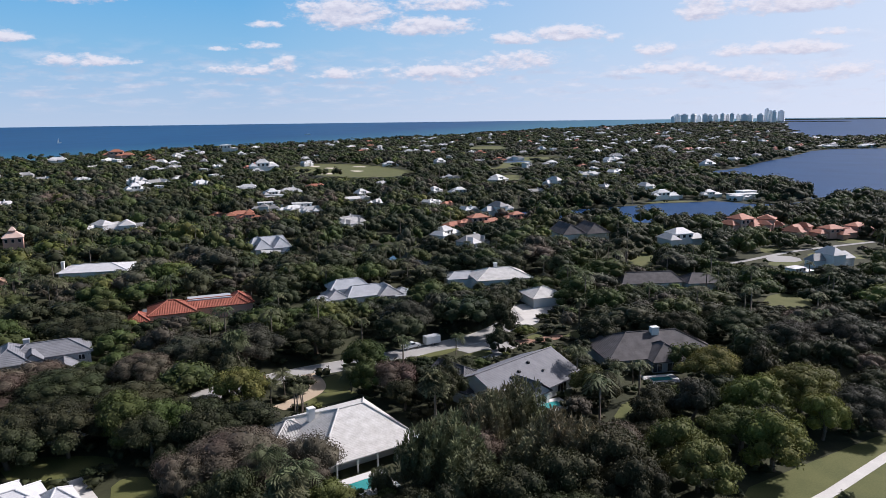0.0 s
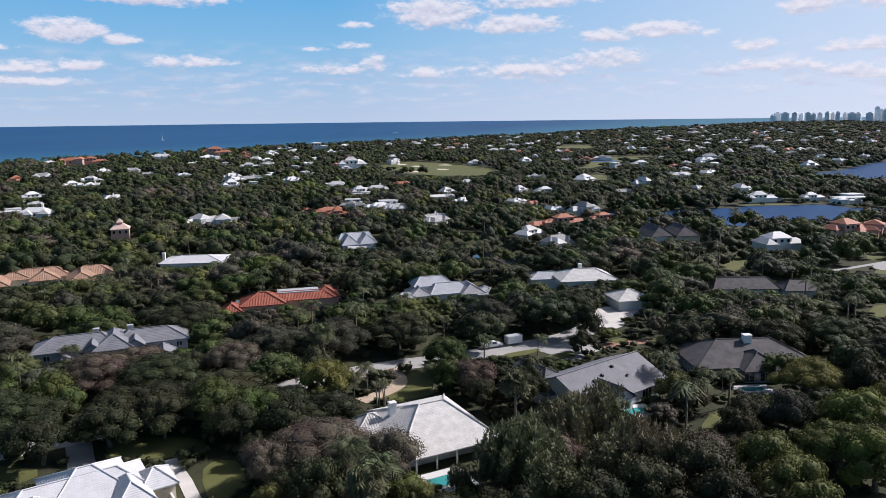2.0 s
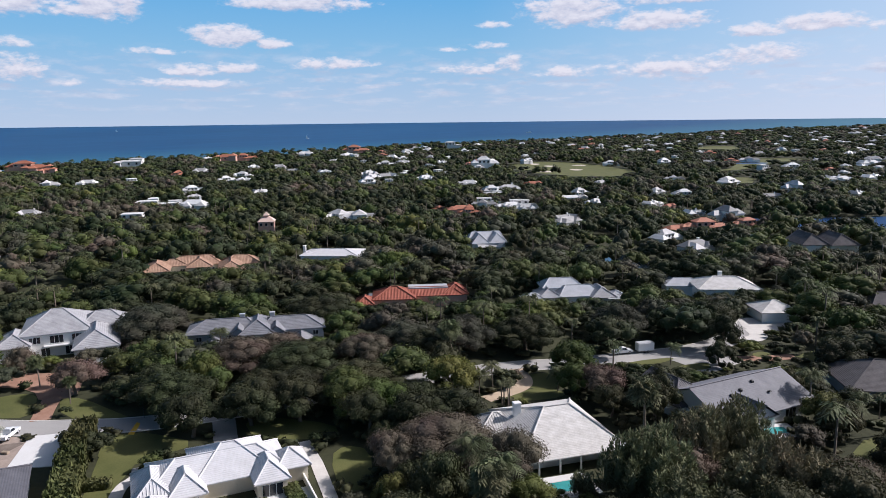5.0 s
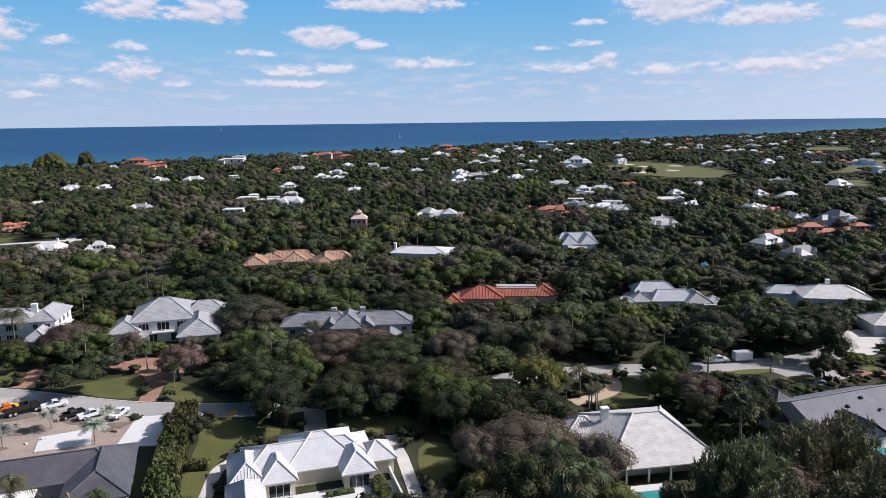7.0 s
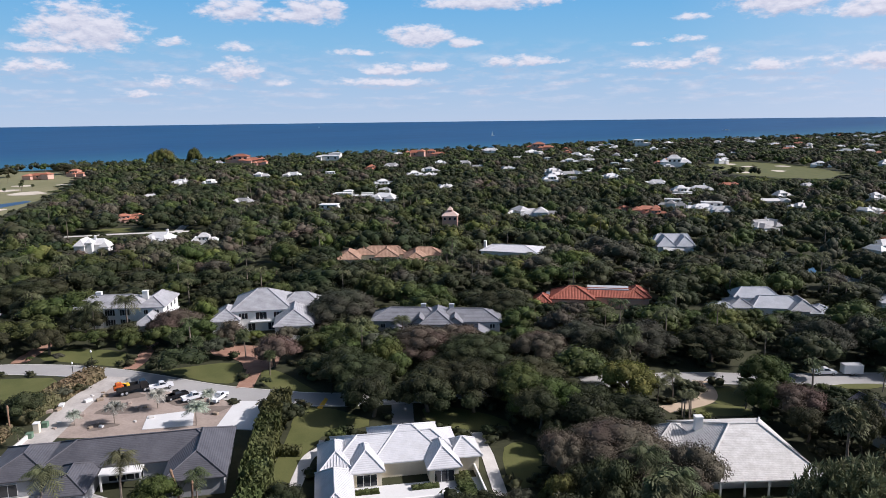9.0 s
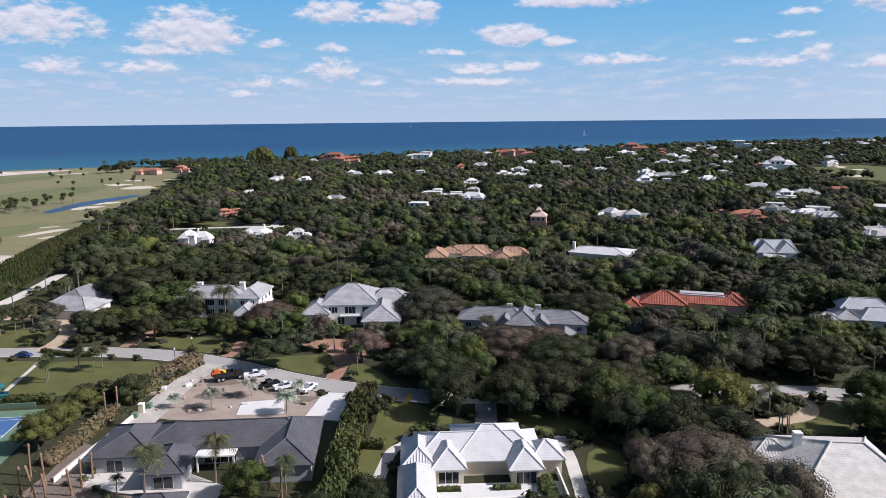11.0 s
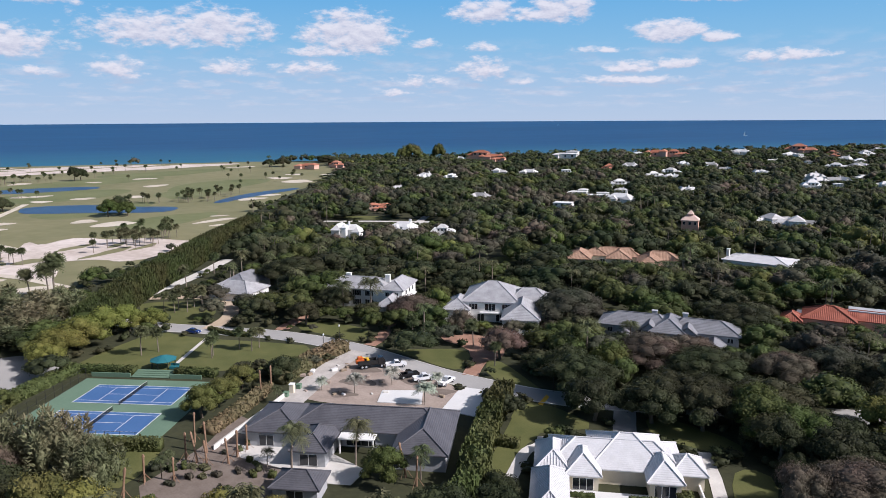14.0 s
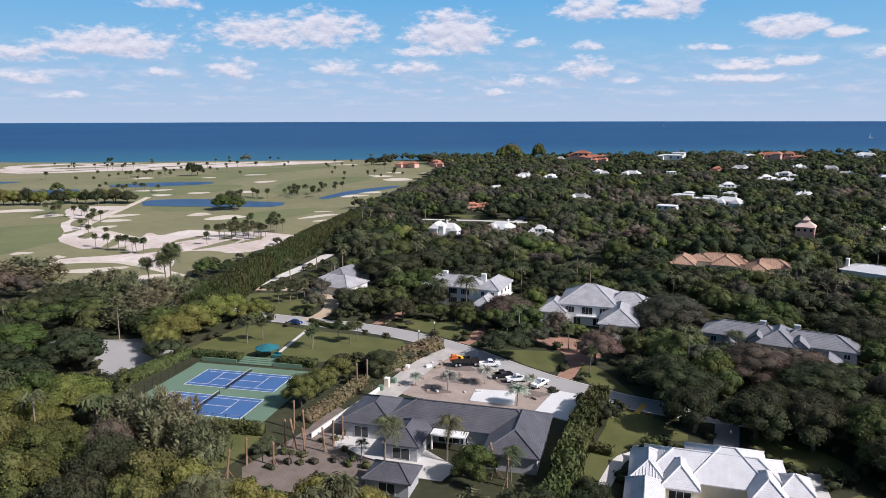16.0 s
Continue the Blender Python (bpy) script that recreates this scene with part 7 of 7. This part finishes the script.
# The trees that stand out: x, y, height, crown radius.
BROWN_A = [(-205, 3.5, 4.2, 4.6), (-41.5, 115.2, 11, 13.3), (-28, 114.5, 10, 7.2), (-48.8, 109.4, 10, 5.7), (-17.1, 158, 9, 7.4), (-101.6, 155.4, 10, 10), (-78.5, 160.8, 11, 9.6), (-137.2, 123.4, 9, 6.9), (-160.7, 127.9, 8, 5.1), (-181.5, 125, 10, 9.9), (-106.1, 147.4, 11, 12.8)]
PINE_A = [(10, 133, 15, 5.1), (4.3, 128.2, 14, 4.9), (-3, 116.9, 14, 5.6), (15.6, 120.2, 14, 4.7), (-7.8, 114.3, 13, 4.5), (20.9, 118.2, 12, 5.2), (11.9, 117.4, 11, 5.7), (0.9, 108.7, 11, 5.3), (-138.2, 16, 14, 6.5), (-144.1, 10.5, 12, 6.1), (-128.7, 20.3, 11, 5), (-312.9, -10.6, 13, 13.9), (-270.3, 15.9, 13, 11), (-253.3, 32.1, 12, 10.4), (-236.3, 21.3, 11, 10.6)]
OAK_A = [(25.1, 115, 12, 7.7), (16.6, 108.8, 11, 7.3), (26.9, 106, 11, 6.3), (8, 104.8, 10, 7), (36.4, 136.7, 9, 4.8), (75.4, 197.8, 12, 11.3), (58.7, 194.9, 12, 10), (36.4, 192.9, 10, 7.3), (9.3, 203.2, 11, 6.3), (8.7, 189.9, 7, 4.7), (-45.4, 133.7, 9, 8.4), (-41.6, 187, 12, 11.1), (5.6, 219.3, 12, 9.9), (-260.9, 1.6, 12, 13.8), (-253.4, 117, 13, 14.7), (-106.8, 121.4, 11, 11.5), (-91.9, 147.8, 11, 13), (-107.5, 188.8, 12, 13.3)]
OAK_B = [(-82.7, 134.2, 10, 8.6), (-86.8, 130, 10, 9.5), (-70.8, 138.7, 11, 12.4), (-62, 126, 10, 7), (-127.1, 4.3, 11, 8.2), (-116.7, -1.2, 11, 8.2), (-207.9, 110.6, 10, 8.6), (-200, 96, 8, 6)]
YELLOW_A = [(56, 122.5, 11, 8.1), (-204, 24, 8, 5), (-210, 27, 10, 8.6), (-218.5, 34.5, 10, 8.4), (-226, 42, 9.5, 8), (-228, 50, 8.5, 6.4), (-225, 57, 7, 5), (58.3, 163.5, 11, 9.4), (71.7, 148.3, 12, 10.3), (60.5, 144, 11, 7.9), (70.4, 135.5, 10, 5.8), (-158.9, -9.8, 12, 10), (-162.3, 0.3, 12, 10.2), (-109.6, 15.1, 11, 6.8), (-103.9, 21.5, 9, 5.2), (-102.9, 33.8, 7, 5.4), (-98, 40.6, 6, 4.3), (-102.2, 26.2, 7, 4.3)]
GREY_A = [(100.3, 185.3, 13, 12.1), (84.7, 183.3, 12, 9.9), (-71.6, 171.5, 12, 11.5), (-58, 178.9, 12, 10.9), (-18.3, 205.3, 12, 10.1), (-147.9, 161.4, 13, 13.4)]
DOME_A = [(-26.1, 170.1, 10, 7.2), (-221, -11, 9, 11.0), (-100.3, 62.3, 7, 5)]
BRIGHT_A = [(37.5, 121.1, 11, 7.1), (39.3, 114, 10, 7.4), (51.4, 128.9, 11, 8.9), (-140, -4, 12, 9.5), (-127.1, -8.1, 12, 8.2), (-116.8, 10.3, 12, 7.7), (-110.1, 7, 11, 6.8), (-148.5, 46.3, 7.5, 5.2), (-154, 52.5, 6.5, 5.4), (-160, 59, 6, 5)]
DOME_A.append((-24, 158.3, 8.5, 5.2))
PINE_A.append((-15.2, 113.2, 5.5, 2.2))
OAK_B += [(-95.5, 112, 10.5, 7.6), (-86, 121, 10.5, 8.4), (-78, 126.5, 10.5, 7.4), (-90, 128.5, 9.5, 6.6), (-55, 136, 9, 6.5), (-115, 125, 10, 7), (-66, 168, 11, 9)]
DOME_A += [(-66.5, 129.5, 10.8, 8.6), (-60.5, 131.5, 10, 7.2), (-71, 134.5, 10.5, 7)]
rng = random.Random(8)
for kind, spots in (("brown", BROWN_A), ("pine", PINE_A), ("oak", OAK_A), ("oak", OAK_B), ("yellow", YELLOW_A), ("grey", GREY_A), ("dome", DOME_A), ("bright", BRIGHT_A)):
    for x, y, height, r in spots:
        plant(kind, x, y, height, r, rng.uniform(0, 360), rng.randrange(2 if kind == "pine" else 3))

# ---- the rest of the canopy ----
def free_spots(xs, ys, margin):
    """Which spots lie on planted ground, clear of houses, lawns, paving and water."""
    ok = inside(xs, ys, land)
    for outline in OPEN:
        arr = np.array(outline)
        near = (xs > arr[:, 0].min() - 5) & (xs < arr[:, 0].max() + 5) & (ys > arr[:, 1].min() - 5) & (ys < arr[:, 1].max() + 5)
        if near.any():
            idx = np.where(near)[0]
            ok[idx] &= ~inside(xs[idx], ys[idx], outline)
    for x, y, a, b, turn, low in HOUSES:
        c, s = math.cos(radians(turn)), math.sin(radians(turn))
        dx, dy = xs - x, ys - y
        ok &= ~((np.abs(dx * c + dy * s) < a + margin) & (np.abs(-dx * s + dy * c) < b + margin))
    return ok


# Growth between the camera and houses, lawns and streets is capped along its sightlines.
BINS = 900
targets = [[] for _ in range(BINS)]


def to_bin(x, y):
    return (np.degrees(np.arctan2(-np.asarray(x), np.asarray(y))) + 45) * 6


def keep_in_view(points, low):
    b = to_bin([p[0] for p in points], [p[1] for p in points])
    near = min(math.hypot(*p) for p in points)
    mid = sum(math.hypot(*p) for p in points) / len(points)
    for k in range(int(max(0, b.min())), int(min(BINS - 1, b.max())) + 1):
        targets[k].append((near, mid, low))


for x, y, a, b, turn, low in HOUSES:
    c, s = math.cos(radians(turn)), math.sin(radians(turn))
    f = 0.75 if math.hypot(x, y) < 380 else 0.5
    keep_in_view([(x + c * p * a * f - s * q * b * f, y + s * p * a * f + c * q * b * f) for p in (-1, 1) for q in (-1, 1)], low)
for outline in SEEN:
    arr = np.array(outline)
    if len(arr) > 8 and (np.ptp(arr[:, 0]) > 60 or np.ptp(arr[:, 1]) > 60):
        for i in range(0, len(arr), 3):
            keep_in_view([tuple(arr[i]), tuple(arr[(i + 3) % len(arr)])], 0.0)
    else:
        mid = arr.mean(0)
        keep_in_view([tuple(mid + (p - mid) * 0.8) for p in arr], 0.0)


# Greatest height here that leaves the camera's line to each target clear.
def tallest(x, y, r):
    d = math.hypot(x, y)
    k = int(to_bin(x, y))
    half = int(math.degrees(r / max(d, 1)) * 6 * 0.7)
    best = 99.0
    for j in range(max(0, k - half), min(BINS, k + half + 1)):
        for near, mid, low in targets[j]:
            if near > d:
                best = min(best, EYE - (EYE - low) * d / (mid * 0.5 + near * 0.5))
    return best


rs = np.random.RandomState(21)
near_count = 0
taken = [(x, y, r) for x, y, r in TREE_SPOTS]
grid = {}
for x, y, r in taken:
    grid.setdefault((int(x // 12), int(y // 12)), []).append((x, y, r))


def crowded(x, y, r):
    for i in range(int(x // 12) - 1, int(x // 12) + 2):
        for j in range(int(y // 12) - 1, int(y // 12) + 2):
            for u, v, q in grid.get((i, j), ()):
                if math.hypot(u - x, v - y) < 0.62 * (q + r):
                    return True
    return False


MID_MESH = [crown(150 + k, 10, 680, 0.043, 0.95, 0.06) for k in range(8)]
LOW_MESH = [crown(200 + k, 7, 230, 0.064, 0.95, 0.06) for k in range(8)]
FAR_MESH = [crown(400 + k, 4, 66, 0.100, 0.9, 0.06, 0.95) for k in range(6)]
TINY_MESH = [crown(450 + k, 2, 24, 0.17, 0.9, 0.05, 0.9) for k in range(4)]
PALM_MESH = [frond_head(500 + k, 15, 0.42, 0.5, 4) for k in range(3)]
stuff = {k: [] for k in ("deep", "dark", "mid", "lime", "dull", "bare", "palm", "trunk", "shrub")}
# spots: ever wider steps with distance
spots = []
for r0, r1, step in ((70, 330, 5.6), (330, 700, 8.4), (700, 1300, 12.5), (1300, 2400, 20.0), (2400, 4300, 36.0)):
    n = int(2 * r1 / step)
    gx, gy = np.meshgrid(np.arange(-r1, r1, step), np.arange(-r1 * 0.2, r1, step))
    gx, gy = gx.ravel() + rs.uniform(-0.45, 0.45, gx.size) * step, gy.ravel() + rs.uniform(-0.45, 0.45, gy.size) * step
    d = np.hypot(gx, gy)
    w = np.degrees(np.arctan2(-gx, gy))
    keep = (d >= r0) & (d < r1) & (w > -36) & (w < 97)
    gx, gy = gx[keep], gy[keep]
    ok = free_spots(gx, gy, 1.5)
    spots += [(x, y, step) for x, y in zip(gx[ok], gy[ok])]
rs.shuffle(spots)
spots = sorted(spots, key=lambda p: round(math.hypot(p[0], p[1]) / 40))
for x, y, step in spots:
    d = math.hypot(x, y)
    grove = noise.noise(Vector((x, y, 50)) * 0.02)
    palm = rs.rand() < (0.05 if d < 240 else 0.09 if d < 420 else 0.16 if d < 900 else 0.06) + (0.25 if d < 240 else 0.5 if d < 420 else 0.75) * max(0.0, grove)
    palm = palm and not (-118 < x < -48 and 98 < y < 165)
    height = rs.uniform(6.5, 13.5) if not palm else rs.uniform(8.0, 13)
    r = rs.uniform(0.45, 0.95) * height if not palm else 2.2
    if 250 < d < 1300 and not palm and rs.rand() < 0.4:          # broad old trees
        height, r = rs.uniform(10, 14.5), rs.uniform(7.0, 11.0)
    r = max(r, step * 0.62) if d > 330 else r
    # Cut down where the crown would hide a target from the camera.
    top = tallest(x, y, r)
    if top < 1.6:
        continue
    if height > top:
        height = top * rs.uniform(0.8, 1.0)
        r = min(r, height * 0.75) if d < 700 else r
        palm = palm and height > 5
    if crowded(x, y, r * 0.9):
        continue
    grid.setdefault((int(x // 12), int(y // 12)), []).append((x, y, r * 0.9))
    clump = noise.noise(Vector((x, y, 0)) * 0.012)
    turn = rs.uniform(0, 360)
    if d < 235 and near_count < 150 and height > 3.5:
        near_count += 1
        if palm:
            plant("coconut" if rs.rand() < 0.6 else "sabal", x, y, height, None, turn, rs.randint(3))
        else:
            kind = rs.choice(["oak", "bright", "yellow", "brown", "grey"], p=[0.68, 0.11, 0.02, 0.11, 0.08])
            plant(kind, x, y, height, r, turn, rs.randint(3) if d < 165 else 3 + rs.randint(2))
        continue
    c, s = math.cos(radians(turn)), math.sin(radians(turn))
    R = np.array([[c, -s, 0], [s, c, 0], [0, 0, 1]])
    if palm:
        v, t = PALM_MESH[rs.randint(3)]
        k = height * rs.uniform(0.70, 0.95) * (1 if d < 700 else 1.25)
        stuff["palm"].append((v @ R.T * [k, k, k] + [x, y, height * 0.92 + lift(x, y)], t))
        tv, tf = tube([(x, y, lift(x, y) - 0.2), (x, y, height * 0.92 + lift(x, y))], [0.26, 0.17], 4)
        stuff["trunk"].append((np.array(tv), np.array([q[i] for f in tf[:4] for q in (f,) for i in (0, 1, 2, 0, 2, 3)]).reshape(-1, 3)))
    else:
        v, t = MID_MESH[rs.randint(8)] if d < 330 else LOW_MESH[rs.randint(8)] if d < 700 else FAR_MESH[rs.randint(6)] if d < 1300 else TINY_MESH[rs.randint(4)]
        squash = rs.uniform(0.85, 1.15)
        v = v @ R.T * [r * squash, r / squash, height * (0.62 if d < 300 else 0.75)] + [x, y, height * (0.50 if d < 300 else 0.40) + lift(x, y)]
        pick = clump * 0.8 + rs.uniform(-0.5, 0.5)
        stuff["deep" if pick < -0.30 else "dark" if pick < 0.0 else "mid" if pick < 0.32 else "lime" if pick < 0.37 else "dull" if pick < 0.53 else "bare"].append((v, t))
# undergrowth between the trunks
gx, gy = np.meshgrid(np.arange(-290, 290, 6.0), np.arange(-60, 290, 6.0))
gx, gy = gx.ravel() + rs.uniform(-2.2, 2.2, gx.size), gy.ravel() + rs.uniform(-2.2, 2.2, gy.size)
w = np.degrees(np.arctan2(-gx, gy))
keep = (np.hypot(gx, gy) > 75) & (np.hypot(gx, gy) < 290) & (w > -36) & (w < 97)
gx, gy = gx[keep], gy[keep]
ok = free_spots(gx, gy, 0.6)
for x, y in zip(gx[ok], gy[ok]):
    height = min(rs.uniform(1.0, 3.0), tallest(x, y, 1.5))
    if height > 0.5:
        v, t = TINY_MESH[rs.randint(4)]
        a, b = rs.uniform(1.8, 3.2), rs.uniform(1.8, 3.2)
        stuff["shrub"].append((v * [a, b, height * 0.9] + [x, y, height * 0.35], t))
for key, mat, label in (("shrub", M_oak, "dark shrubs between the trees"), ("deep", M_woods_deep, "deep green canopy of the wooded gardens"), ("dark", M_woods, "dark green canopy of the wooded gardens"), ("mid", M_woods_fresh, "fresh green canopy of the wooded gardens"), ("lime", M_woods_lime, "light yellow-green canopy of the wooded gardens"), ("dull", M_woods_dull, "dull grey-green canopy of the wooded gardens"), ("bare", M_woods_bare, "half-bare brown canopy of the wooded gardens"),
                        ("palm", M_palm, "palm heads among the gardens"), ("trunk", M_palmbark, "slender palm trunks among the gardens")):
    if stuff[key]:
        v, t = merge(stuff[key])
        tagged(new({"trunk": "palm_trunks", "shrub": "undergrowth"}.get(key, "woodland"), raw_mesh("woodland", v, t, mat)), label, "trees", "", "stuff")
